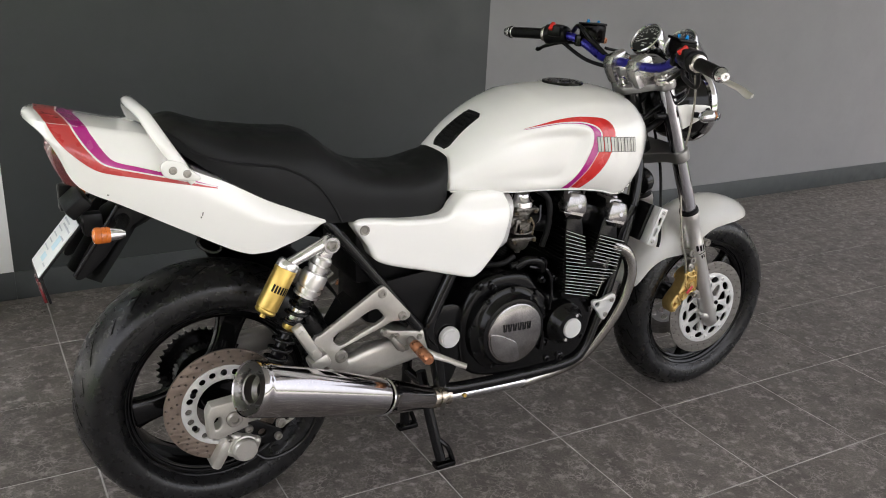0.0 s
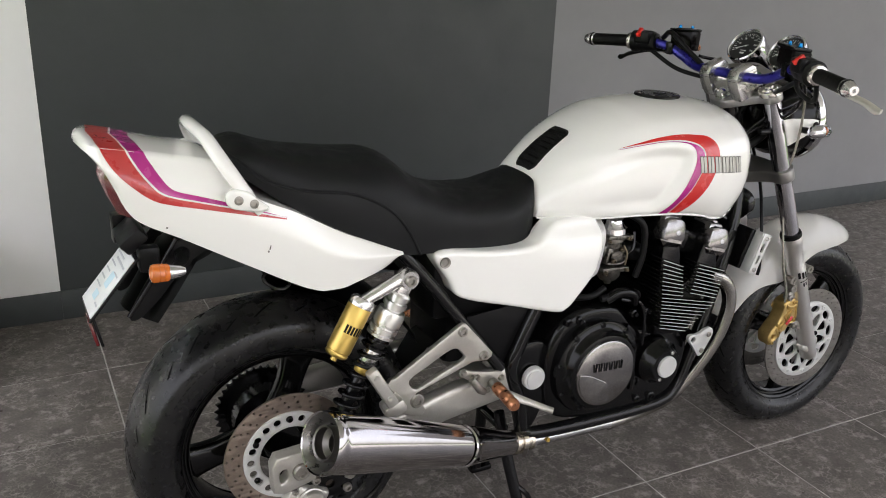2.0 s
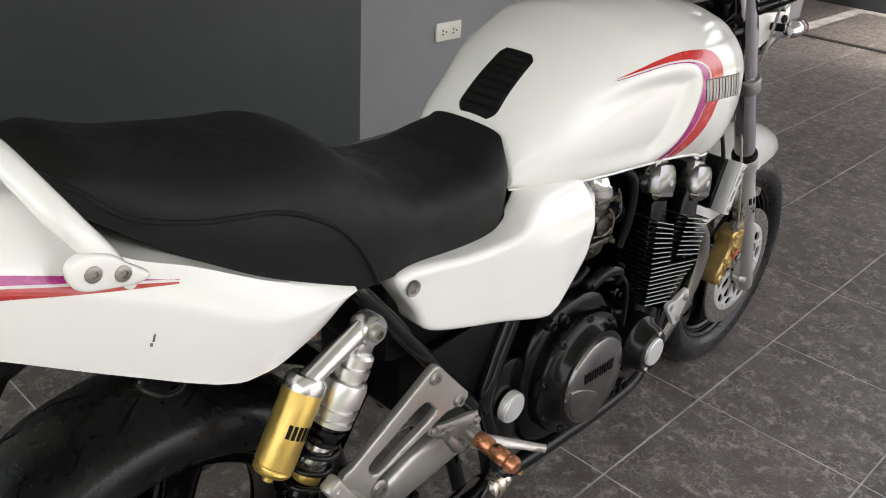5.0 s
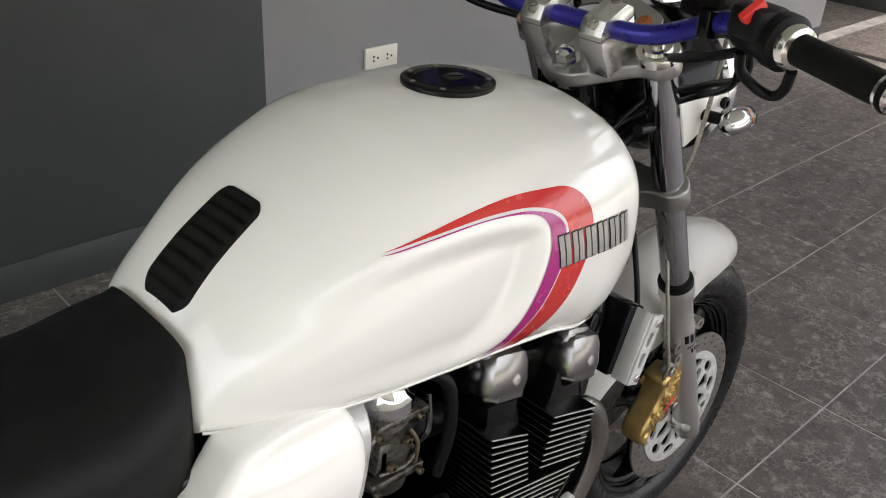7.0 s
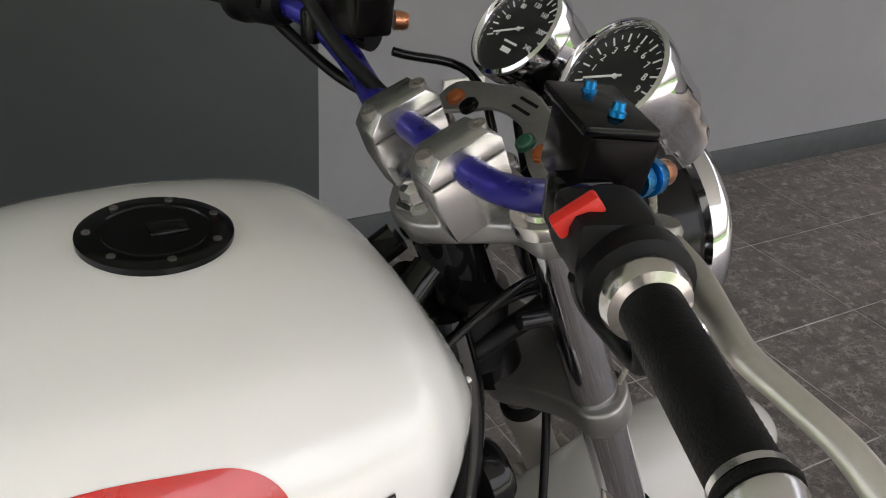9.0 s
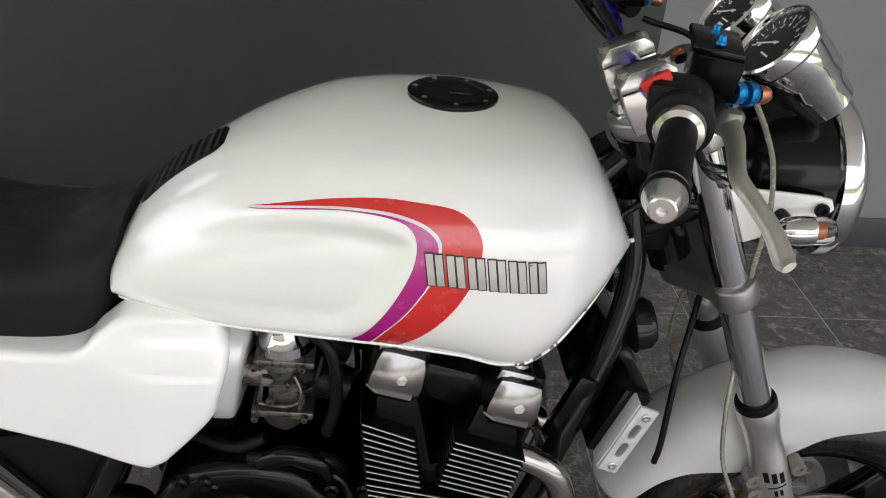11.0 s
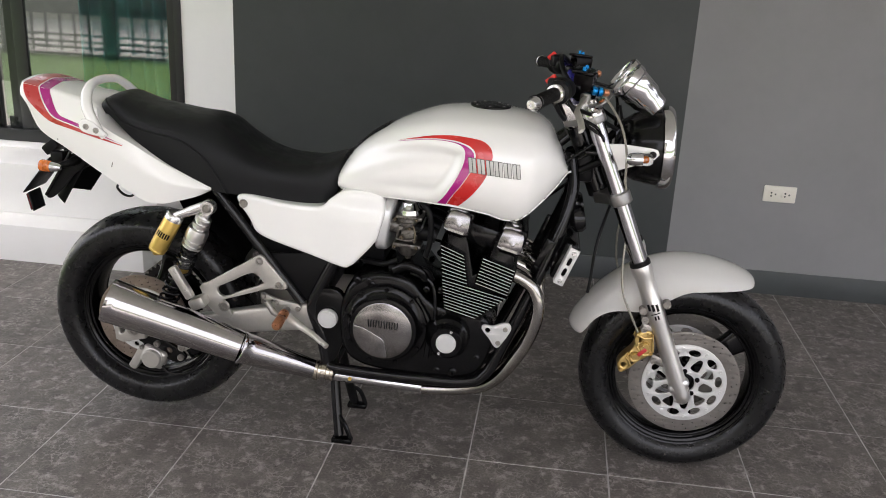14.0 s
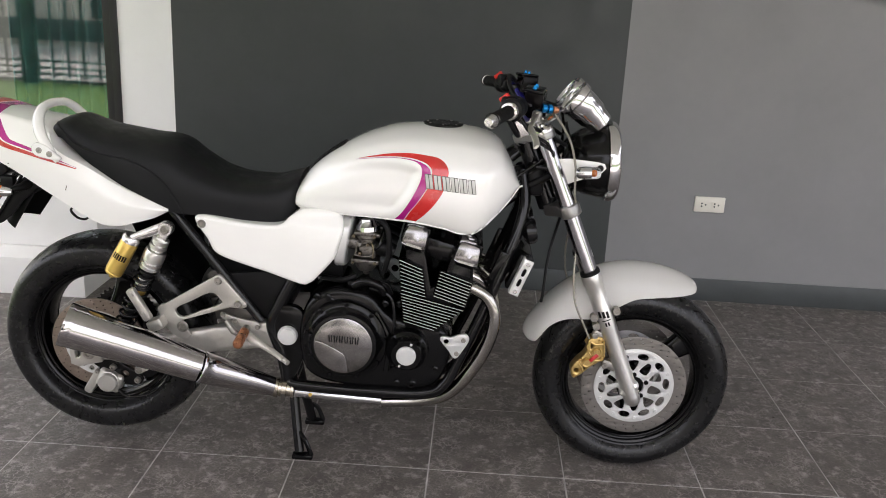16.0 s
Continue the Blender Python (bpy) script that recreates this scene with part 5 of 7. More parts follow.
# Clocks: two chrome cups with black faces.
GN = Vector((-0.77, 0, 0.63)).normalized()
for y, nm, marks in ((-0.062, "tachometer", 11), (0.078, "speedometer", 13)):
    g = new(nm)
    g.parent = bike
    g["label"] = "chrome-cased " + nm + " with black dial"
    c = Vector((1.240, y, 1.146))
    bm = bmesh.new()
    lathe(bm, [(0.0, -0.118), (0.022, -0.118), (0.032, -0.112), (0.036, -0.085), (0.0435, -0.070), (0.0445, -0.052), (0.046, -0.050), (0.047, -0.022), (0.0475, -0.020), (0.0515, -0.016), (0.0525, -0.004), (0.0515, 0.002), (0.0480, 0.004), (0.0455, 0.001), (0.0445, -0.006), (0.0445, -0.010), (0.0, -0.010)], c, GN, 56)
    part("case", bm, CHROME, g, "chrome instrument cup", 35)
    fu = Vector((0, 1, 0))
    fv = GN.cross(fu) * -1
    if fv.z < 0:
        fv = -fv
    fu = fv.cross(GN)
    D = Matrix(((fu.x, fv.x, GN.x, c.x), (fu.y, fv.y, GN.y, c.y), (fu.z, fv.z, GN.z, c.z), (0, 0, 0, 1)))
    bm = bmesh.new()
    lathe(bm, [(0, -0.006), (0.0445, -0.006), (0.0445, -0.009)], (0, 0, 0), (0, 0, 1), 48)
    bm.transform(D)
    part("dial", bm, DIAL, g, "black dial face")
    for k in range(marks * 2 - 1):
        a = radians(205 - 230 * k / (marks * 2 - 2))
        r0, r1 = (0.033, 0.041) if k % 2 == 0 else (0.037, 0.041)
        bm = bmesh.new()
        rbox(bm, ((r0 + r1) / 2, 0, -0.0055), (r1 - r0, 0.0014 if k % 2 == 0 else 0.0008, 0.0006), 0)
        bm.transform(D @ Matrix.Rotation(a, 4, "Z"))
        part("tick", bm, DIAL_WHITE, g)
    for k in range(marks):
        if nm == "tachometer":
            txt = str(k)
            if k > 9:
                continue
        else:
            if k % 2:
                continue
            txt = str(k * 20)
        a = radians(205 - 230 * k / (marks - 1))
        cu = bpy.data.curves.new("numeral", "FONT")
        cu.body, cu.size, cu.align_x, cu.align_y, cu.extrude = txt, 0.0088 if nm == "tachometer" else 0.0070, "CENTER", "CENTER", 0.0002
        tmp = bpy.data.objects.new("numeral", cu)
        scene.collection.objects.link(tmp)
        bm = bmesh.new()
        bm.from_mesh(tmp.evaluated_get(bpy.context.evaluated_depsgraph_get()).to_mesh())
        bpy.data.objects.remove(tmp)
        bpy.data.curves.remove(cu)
        bm.transform(D @ Matrix.Translation((0.0275 * math.cos(a), 0.0275 * math.sin(a), -0.0055)))
        part("numeral", bm, DIAL_WHITE, g, smooth=False)
    for w_, h_, dy in ((0.020, 0.0022, -0.014), (0.014, 0.0050, -0.022)) if nm == "speedometer" else ((0.018, 0.0022, -0.017),):
        bm = bmesh.new()
        rbox(bm, (0, dy, -0.0056), (w_, h_, 0.0005), 0)
        bm.transform(D)
        part("printed_bar", bm, DIAL_WHITE, g)
    bm = bmesh.new()
    a = radians(204)
    rbox(bm, (0.012, 0, -0.003), (0.038, 0.0019, 0.0012), 0.0004)
    bm.transform(D @ Matrix.Rotation(a, 4, "Z"))
    lathe(bm, [(0, 0), (0.0022, 0), (0.0022, 0.002), (0, 0.002)], c - GN * 0.0045, GN, 12)
    part("needle", bm, DIAL_WHITE, g, "white needle")
# Warning-lamp plate between clocks and clamps.
bm = bmesh.new()
PL = pose(1.190, 0.010, 1.086, 0, -36, 0)
bm = plate(flat([(-0.028, -0.086), (0.006, -0.090), (0.026, -0.040), (0.036, 0.0), (0.026, 0.040), (0.006, 0.090), (-0.028, 0.086), (-0.014, 0.050), (0.002, 0.026), (0.006, 0.0), (0.002, -0.026), (-0.014, -0.050)], 4), [], 0.005, 0.001, m=PL)
panel = part("lamp_plate", bm, YOKE_ALU, bike, "silver warning-lamp plate")
for y, m_ in ((-0.070, AMBER_DARK), (-0.046, GREEN_LENS), (0.046, SMOKE), (0.070, AMBER_DARK)):
    bm = bmesh.new()
    lathe(bm, [(0, 0.006), (0.006, 0.0055), (0.0075, 0.004), (0.0090, 0.004), (0.0095, 0.0)], (-0.008, y, 0.002), (0, 0, 1), 20)
    bm.transform(PL)
    part("warning_lamp", bm, m_, panel, "small coloured warning lamp")
for dx in (0.014, 0.024):
    bm = bmesh.new()
    rbox(bm, (dx + 0.001, -0.008, 0.003), (0.003, 0.026, 0.0005), 0)
    bm.transform(PL)
    part("printed_bar", bm, BLACK_MATT, panel)

# Headlight.
hl = new("headlight")
hl.parent = bike
hl["label"] = "round headlight in black shell with chrome rim"
HC = Vector((1.366, 0, 0.960))
HN = Vector((1, 0, 0.03)).normalized()
bm = bmesh.new()
lathe(bm, [(0.0000, -0.135), (0.0382, -0.132), (0.0709, -0.115), (0.0927, -0.085), (0.1025, -0.04), (0.1057, -0.008), (0.1036, 0.0)], HC, HN, 56)
part("shell", bm, BLACK, hl, "gloss black headlight shell")
bm = bmesh.new()
lathe(bm, [(0.1046, -0.016), (0.1128, -0.013), (0.1155, 0.0), (0.1123, 0.012), (0.1046, 0.019), (0.0992, 0.016), (0.0981, 0.006)], HC, HN, 64)
part("rim", bm, CHROME, hl, "chrome headlight rim")
bm = bmesh.new()
lathe(bm, [(0.0992, 0.008), (0.0763, 0.020), (0.0436, 0.027), (0.0000, 0.030)], HC, HN, 48)
part("lens", bm, LENS, hl, "clear glass lens")
bm = bmesh.new()
lathe(bm, [(0.0992, 0.005), (0.0654, -0.03), (0.0218, -0.05), (0.0000, -0.05)], HC, HN, 40)
part("reflector", bm, CHROME, hl)
for s in (-1, 1):
    out = [(1.208, 0.982), (1.240, 0.984), (1.318, 0.978), (1.336, 0.974), (1.342, 0.962), (1.330, 0.948), (1.310, 0.939), (1.240, 0.913), (1.226, 0.944)]
    bm = plate(out, [circle(1.324, 0.962, 0.006, 14)], 0.007, 0.002, 0)
    bm.transform(Matrix.Translation((0, s * 0.117, 0)))
    br = part("headlight_bracket", bm, PEARL, bike, "white headlight bracket plate")
    bolt(br, (1.324, s * 0.122, 0.962), 0.009, 0.006, (0, s, 0), BLACK)
    bolt(br, (1.324, s * 0.088, 0.962), 0.010, 0.030, (0, s, 0), BLACK)
    rod_ = bmesh.new()
    tube(rod_, [(1.150, s * 0.098, 0.952), (1.232, s * 0.106, 0.950)], 0.008, 12)
    part("bracket_stay", rod_, BLACK_GLOSS, br)
    ind = new("front_indicator")
    ind.parent = bike
    ind["label"] = "chrome bullet indicator with clear lens"
    ic = Vector((1.270, s * 0.167, 0.956))
    bm = bmesh.new()
    tube(bm, [(1.276, s * 0.119, 0.953), (1.274, s * 0.156, 0.956)], 0.0085, 14)
    part("stem", bm, GRIP, ind, "black rubber stem")
    bm = bmesh.new()
    lathe(bm, [(0.0, -0.018), (0.009, -0.017), (0.015, -0.010), (0.0175, 0.004), (0.0178, 0.022), (0.0165, 0.024)], ic, (1, 0, 0.03), 28)
    part("housing", bm, CHROME, ind, "chrome indicator shell")
    bm = bmesh.new()
    lathe(bm, [(0.0165, 0.024), (0.0165, 0.040), (0.012, 0.049), (0.0, 0.051)], ic, (1, 0, 0.03), 28)
    part("lens", bm, LENS, ind, "clear indicator lens")
    bm = bmesh.new()
    lathe(bm, [(0.0, 0.024), (0.0065, 0.024), (0.0065, 0.034), (0.004, 0.038), (0.0, 0.039)], ic, (1, 0, 0.03), 18)
    part("bulb", bm, AMBER, ind, "amber bulb")

# Front fender.
up = [(1.172, 0.407), (1.160, 0.414), (1.155, 0.430), (1.163, 0.456), (1.180, 0.484), (1.204, 0.518), (1.232, 0.552), (1.266, 0.584), (1.303, 0.612), (1.341, 0.634), (1.380, 0.650), (1.425, 0.661), (1.472, 0.664), (1.524, 0.661), (1.572, 0.651), (1.616, 0.636), (1.645, 0.621), (1.660, 0.608), (1.664, 0.596)]
lo = [(1.174, 0.406), (1.182, 0.407), (1.192, 0.412), (1.202, 0.428), (1.212, 0.446), (1.226, 0.466), (1.248, 0.484), (1.276, 0.496), (1.310, 0.500), (1.345, 0.501), (1.385, 0.512), (1.425, 0.542), (1.472, 0.568), (1.528, 0.576), (1.580, 0.580), (1.622, 0.584), (1.646, 0.587), (1.658, 0.590), (1.663, 0.594)]
wd = [0.026, 0.044, 0.056, 0.064, 0.069, 0.073, 0.076, 0.078, 0.079, 0.079, 0.079, 0.078, 0.077, 0.074, 0.069, 0.060, 0.048, 0.034, 0.016]
U, Lw = spline([(a, b, 0) for a, b in up], 5), spline([(a, b, 0) for a, b in lo], 5)
W = np.interp(np.linspace(0, len(wd) - 1, len(U)), range(len(wd)), wd)
bm = bmesh.new()
rows = []
for p, q, w in zip(U, Lw, W):
    row = []
    for k in range(25):
        g = math.pi * k / 24
        sy, cz = math.cos(g), math.sin(g)
        f = abs(cz) ** 1.12
        y = -1.04 * float(w) * math.copysign(abs(sy) ** 0.98, sy)
        b = q.lerp(p, f)
        row.append(Vector((b.x, y, b.y)))
    rows.append(row)
rings(bm, rows, False, False)
bmesh.ops.solidify(bm, geom=bm.faces[:], thickness=0.003)
part("front_fender", bm, PEARL, bike, "pearl white front fender", sharp=60)

# Front calipers, gold.
for s in (-1, 1):
    cal = new("front_caliper")
    cal.parent = bike
    cal["label"] = "gold multi-piston front brake caliper"
    out = [(1.342, 0.446), (1.363, 0.458), (1.384, 0.456), (1.391, 0.425), (1.396, 0.396), (1.382, 0.381), (1.356, 0.362), (1.330, 0.336), (1.308, 0.324), (1.299, 0.350), (1.311, 0.374), (1.334, 0.400), (1.343, 0.426)]
    bm = plate(flat(out, 4), [circle(1.352, 0.429, 0.006, 12), circle(1.316, 0.350, 0.0065, 12)], 0.046, 0.007, 0, res=3)
    bm.transform(Matrix.Translation((0, s * 0.093, 0)))
    part("body", bm, GOLD_CAST, cal, "gold caliper body")
    for x, z, r in ((1.369, 0.412, 0.0165), (1.344, 0.379, 0.0165)):
        bm = bmesh.new()
        lathe(bm, [(0, 0.006), (r * 0.55, 0.006), (r * 0.62, 0.003), (r * 0.85, 0.004), (r, -0.002)], (x, s * 0.116, z), (0, s, 0), 24)
        part("piston_cover", bm, GOLD_CAST, cal)
    for k, pts in enumerate(([(1.349, 0.444), (1.366, 0.436), (1.388, 0.440)], [(1.345, 0.412), (1.356, 0.398), (1.366, 0.386), (1.385, 0.388)], [(1.318, 0.376), (1.330, 0.362), (1.335, 0.348)], [(1.386, 0.450), (1.390, 0.420), (1.392, 0.398)])):
        rod_pts = [(x, s * 0.1155, z) for x, z in pts]
        bm = bmesh.new()
        tube(bm, rod_pts, 0.0038, 8, smooth=4)
        part("rib", bm, GOLD_CAST, cal)
    for x, z in ((1.376, 0.448), (1.386, 0.392), (1.310, 0.334), (1.324, 0.386)):
        bolt(cal, (x, s * 0.115, z), 0.0055, 0.006, (0, s, 0), GOLD_CAST)
    bm = bmesh.new()
    rbox(bm, (1.362, s * 0.1222, 0.396), (0.030, 0.001, 0.011), 0.0003, (0, -45, 0))
    part("maker_bar", bm, CORAL, cal, "faded red bar in place of a name")

# Frame -----------------------------------------------------------------
frame_part = new("frame")
frame_part.parent = bike
frame_part["label"] = "gloss black double-cradle steel frame"


def rod(name, pts, r, material, parent, n=14, smooth=6, label="", flat_=1.0):
    bm = bmesh.new()
    tube(bm, pts, r, n, smooth=smooth, flat=flat_)
    return part(name, bm, material, parent, label)


for s in (-1, 1):
    rod("cradle_tube", [(1.118, s * 0.040, 0.930), (1.128, s * 0.070, 0.830), (1.092, s * 0.110, 0.700), (1.020, s * 0.135, 0.510), (0.962, s * 0.146, 0.370), (0.928, s * 0.152, 0.300), (0.870, s * 0.156, 0.268), (0.70, s * 0.158, 0.264), (0.50, s * 0.152, 0.268), (0.460, s * 0.138, 0.275)], 0.0165, BLACK_GLOSS, frame_part)
    rod("upright_tube", [(0.460, s * 0.138, 0.270), (0.445, s * 0.140, 0.360), (0.415, s * 0.140, 0.450), (0.440, s * 0.138, 0.520), (0.500, s * 0.132, 0.640), (0.540, s * 0.11, 0.74)], 0.0180, BLACK_GLOSS, frame_part)
    rod("subframe_tube", [(0.110, s * 0.120, 0.800), (0.150, s * 0.132, 0.758), (0.260, s * 0.138, 0.622), (0.385, s * 0.142, 0.462)], 0.0150, BLACK_GLOSS, frame_part, flat_=0.9)
    rod("seat_tube", [(0.540, s * 0.11, 0.765), (0.300, s * 0.10, 0.765), (0.100, s * 0.11, 0.790), (-0.150, s * 0.10, 0.850)], 0.0130, BLACK_GLOSS, frame_part)
    rod("top_tube", [(1.10, s * 0.03, 0.98), (0.95, s * 0.07, 0.86), (0.70, s * 0.09, 0.80), (0.54, s * 0.11, 0.765)], 0.0150, BLACK_GLOSS, frame_part)
    rod("gusset_tube", [(1.118, s * 0.034, 0.90), (1.02, s * 0.09, 0.80), (0.93, s * 0.11, 0.79)], 0.0120, BLACK_GLOSS, frame_part)
    bm = plate([(0.285, 0.600), (0.430, 0.612), (0.490, 0.622), (0.445, 0.530), (0.405, 0.452)], [], 0.006, 0.001, 0)
    bm.transform(Matrix.Translation((0, s * 0.130, 0)))
    part("side_panel", bm, BLACK_MATT, bike, "black plastic panel below the side cover")
    bm = plate(flat([(0.420, 0.490), (0.448, 0.515), (0.500, 0.505), (0.520, 0.430), (0.500, 0.330), (0.470, 0.280), (0.440, 0.300), (0.425, 0.400)], 4), [], 0.030, 0.006, 0)
    bm.transform(Matrix.Translation((0, s * 0.138, 0)))
    pv = part("pivot_plate", bm, BLACK, frame_part, "black cast pivot plate")
    bm = bmesh.new()
    lathe(bm, [(0, 0.012), (0.0225, 0.012), (0.0235, 0.009), (0.027, 0.009), (0.029, 0.005), (0.029, -0.004)], (0.465, s * 0.162, 0.429), (0, s, 0), 32)
    part("pivot_cap", bm, SILVER, frame_part, "silver swingarm pivot cap")

# Dark core under the seat: air box, battery tray, inner fender.
bm = bmesh.new()
rbox(bm, (0.42, 0, 0.685), (0.40, 0.220, 0.190), 0.02)
rbox(bm, (0.36, 0, 0.56), (0.20, 0.20, 0.18), 0.02)
part("air_box", bm, BLACK_MATT, bike, "black air box under the seat")
bm = bmesh.new()
rows = []
for i in range(25):
    a = radians(205 - 175 * i / 24)
    c = RW + Vector((0.02, 0, 0.05))
    r = 0.335
    z = c.z + r * math.sin(a)
    rows.append([Vector((c.x + r * math.cos(a) * 0.98, y, z - 0.03 * (abs(y) / 0.1) ** 3)) for y in np.linspace(-0.095, 0.095, 9)])
rows = [r for r in rows if r[4].x > 0.02 and r[4].z > 0.45]
rings(bm, rows, False, False)
bmesh.ops.solidify(bm, geom=bm.faces[:], thickness=0.004)
part("inner_fender", bm, BLACK_MATT, bike, "black inner rear fender")
bm = bmesh.new()
rows = []
for x, z, w in ((-0.255, 0.855, 0.10), (-0.16, 0.800, 0.115), (-0.13, 0.787, 0.118), (-0.05, 0.758, 0.125), (0.05, 0.756, 0.125), (0.14, 0.735, 0.12)):
    rows.append([Vector((x, -w, z - 0.004)), Vector((x, 0, z + 0.01)), Vector((x, w - 0.01, z)), Vector((x, w, z - 0.02)), Vector((x + 0.010, w, z - 0.05 - 0.15 * smooth01((x + 0.13) / 0.08)))])
rings(bm, rows, False, False)
bmesh.ops.solidify(bm, geom=bm.faces[:], thickness=0.004)
part("undertray", bm, BLACK_MATT, bike, "black plastic tray under the tail")

# Rear fender, plate and lamps at the tail.
bm = bmesh.new()
rows = []
for x, z, w in ((-0.220, 0.845, 0.080), (-0.280, 0.850, 0.086), (-0.330, 0.820, 0.088), (-0.372, 0.755, 0.086), (-0.408, 0.700, 0.078)):
    rows.append([Vector((x + 0.055 * (abs(k) / 6) ** 2.2, w * k / 6, z - 0.018 * (abs(k) / 6) ** 2)) for k in range(-6, 7)])
rings(bm, rows, False, False)
bmesh.ops.solidify(bm, geom=bm.faces[:], thickness=0.004)
part("rear_fender", bm, BLACK_MATT, bike, "black plastic rear mudguard")
for s in (-1, 1):
    bm = plate(flat([(-0.290, 0.850), (-0.346, 0.802), (-0.402, 0.712), (-0.388, 0.698), (-0.345, 0.735), (-0.306, 0.780), (-0.240, 0.815), (-0.230, 0.840)], 4), [], 0.006, 0.001, 0)
    bm.transform(Matrix.Translation((0, s * 0.080, 0)))
    part("fender_side", bm, BLACK_MATT, bike)
rod("fender_edge", [(-0.310, -0.086, 0.850), (-0.352, -0.088, 0.785), (-0.405, -0.084, 0.706)], 0.0045, BLACK_GLOSS, bike, label="glossy folded edge of the mudguard")
dv = Vector((0.080, 0, 0.096)).normalized()
nrm = Vector((-dv.z, 0, dv.x))
PLM = Matrix(((0, dv.x, nrm.x, -0.430), (-1, 0, 0, -0.030), (0, dv.z, nrm.z, 0.767), (0, 0, 0, 1))) @ Matrix.Diagonal((0.80, 1, 1, 1))
np_ = new("number_plate")
np_.parent = bike
np_["label"] = "white registration plate with faint print"
bm = bmesh.new()
rbox(bm, (0, 0, 0), (0.140, 0.134, 0.003), 0.001)
bm.transform(PLM)
part("plate", bm, PAPER, np_)
for k, (x, y, w, h, m_) in enumerate([(-0.02, 0.050, 0.07, 0.004, INK), (0.01, 0.040, 0.09, 0.004, INK), (-0.03, 0.028, 0.05, 0.003, INK), (0.035, 0.020, 0.04, 0.003, INK), (-0.035, 0.012, 0.04, 0.003, INK), (0.02, 0.004, 0.034, 0.030, INK_BLUE), (-0.035, -0.004, 0.04, 0.003, INK), (-0.03, -0.020, 0.05, 0.003, INK), (0.0, -0.036, 0.035, 0.016, INK_BLUE), (0.045, -0.044, 0.03, 0.003, INK)]):
    bm = bmesh.new()
    rbox(bm, (x, y, 0.0019), (w, h, 0.0006), 0)
    bm.transform(PLM)
    part("printed_bar", bm, m_, np_)
bm = bmesh.new()
rbox(bm, (0, 0.0, -0.004), (0.148, 0.145, 0.004), 0.001)
bm.transform(PLM)
part("plate_backing", bm, BLACK_MATT, np_)
bm = bmesh.new()
rbox(bm, (-0.384, -0.03, 0.850), (0.05, 0.10, 0.03), 0.006, (0, -40, 0))
rbox(bm, (-0.392, 0.045, 0.842), (0.03, 0.03, 0.06), 0.006)
rbox(bm, (-0.360, -0.075, 0.815), (0.04, 0.03, 0.05), 0.008)
part("plate_bracket", bm, BLACK_MATT, bike, "black plate bracket and lamp")
bm = bmesh.new()
rbox(bm, (-0.468, -0.045, 0.676), (0.007, 0.055, 0.050), 0.002, (0, -12, 0))
part("red_reflector", bm, RED_LENS, bike, "red rear reflector")
bm = bmesh.new()
rbox(bm, (-0.4605, -0.045, 0.678), (0.006, 0.062, 0.058), 0.002, (0, -12, 0))
part("reflector_holder", bm, BLACK_MATT, bike)
for s in (-1, 1):
    ind = new("rear_indicator")
    ind.parent = bike
    ind["label"] = "chrome bullet indicator with amber lens"
    c = Vector((-0.339, s * 0.154, 0.812))
    bm = bmesh.new()
    lathe(bm, [(0, 0.030), (0.007, 0.029), (0.0115, 0.020), (0.0140, 0.006), (0.0146, 0.0)], c, (1, 0, -0.05), 28)
    part("housing", bm, CHROME, ind, "chrome indicator shell")
    bm = bmesh.new()
    lathe(bm, [(0.0146, 0.0), (0.0164, -0.003), (0.0164, -0.008), (0.0158, -0.009), (0.0168, -0.010), (0.0170, -0.017), (0.0162, -0.018), (0.0172, -0.019), (0.0172, -0.027), (0.0158, -0.031), (0.009, -0.034), (0.0, -0.035)], c, (1, 0, -0.05), 28)
    part("lens", bm, AMBER, ind, "amber lens")
    bm = bmesh.new()
    tube(bm, [(-0.325, s * 0.138, 0.812), (-0.305, s * 0.105, 0.816), (-0.30, s * 0.075, 0.818)], [0.008, 0.012, 0.016], 12, smooth=3)
    part("stem", bm, GRIP, ind, "black rubber stem")
    # Luggage hook below the tail.
rod("luggage_hook", [(-0.150, -0.120, 0.775), (-0.160, -0.128, 0.760), (-0.140, -0.134, 0.742), (-0.118, -0.134, 0.738), (-0.108, -0.128, 0.748), (-0.118, -0.12, 0.758)], 0.0035, BLACK_GLOSS, bike, 8, label="black wire luggage hook")

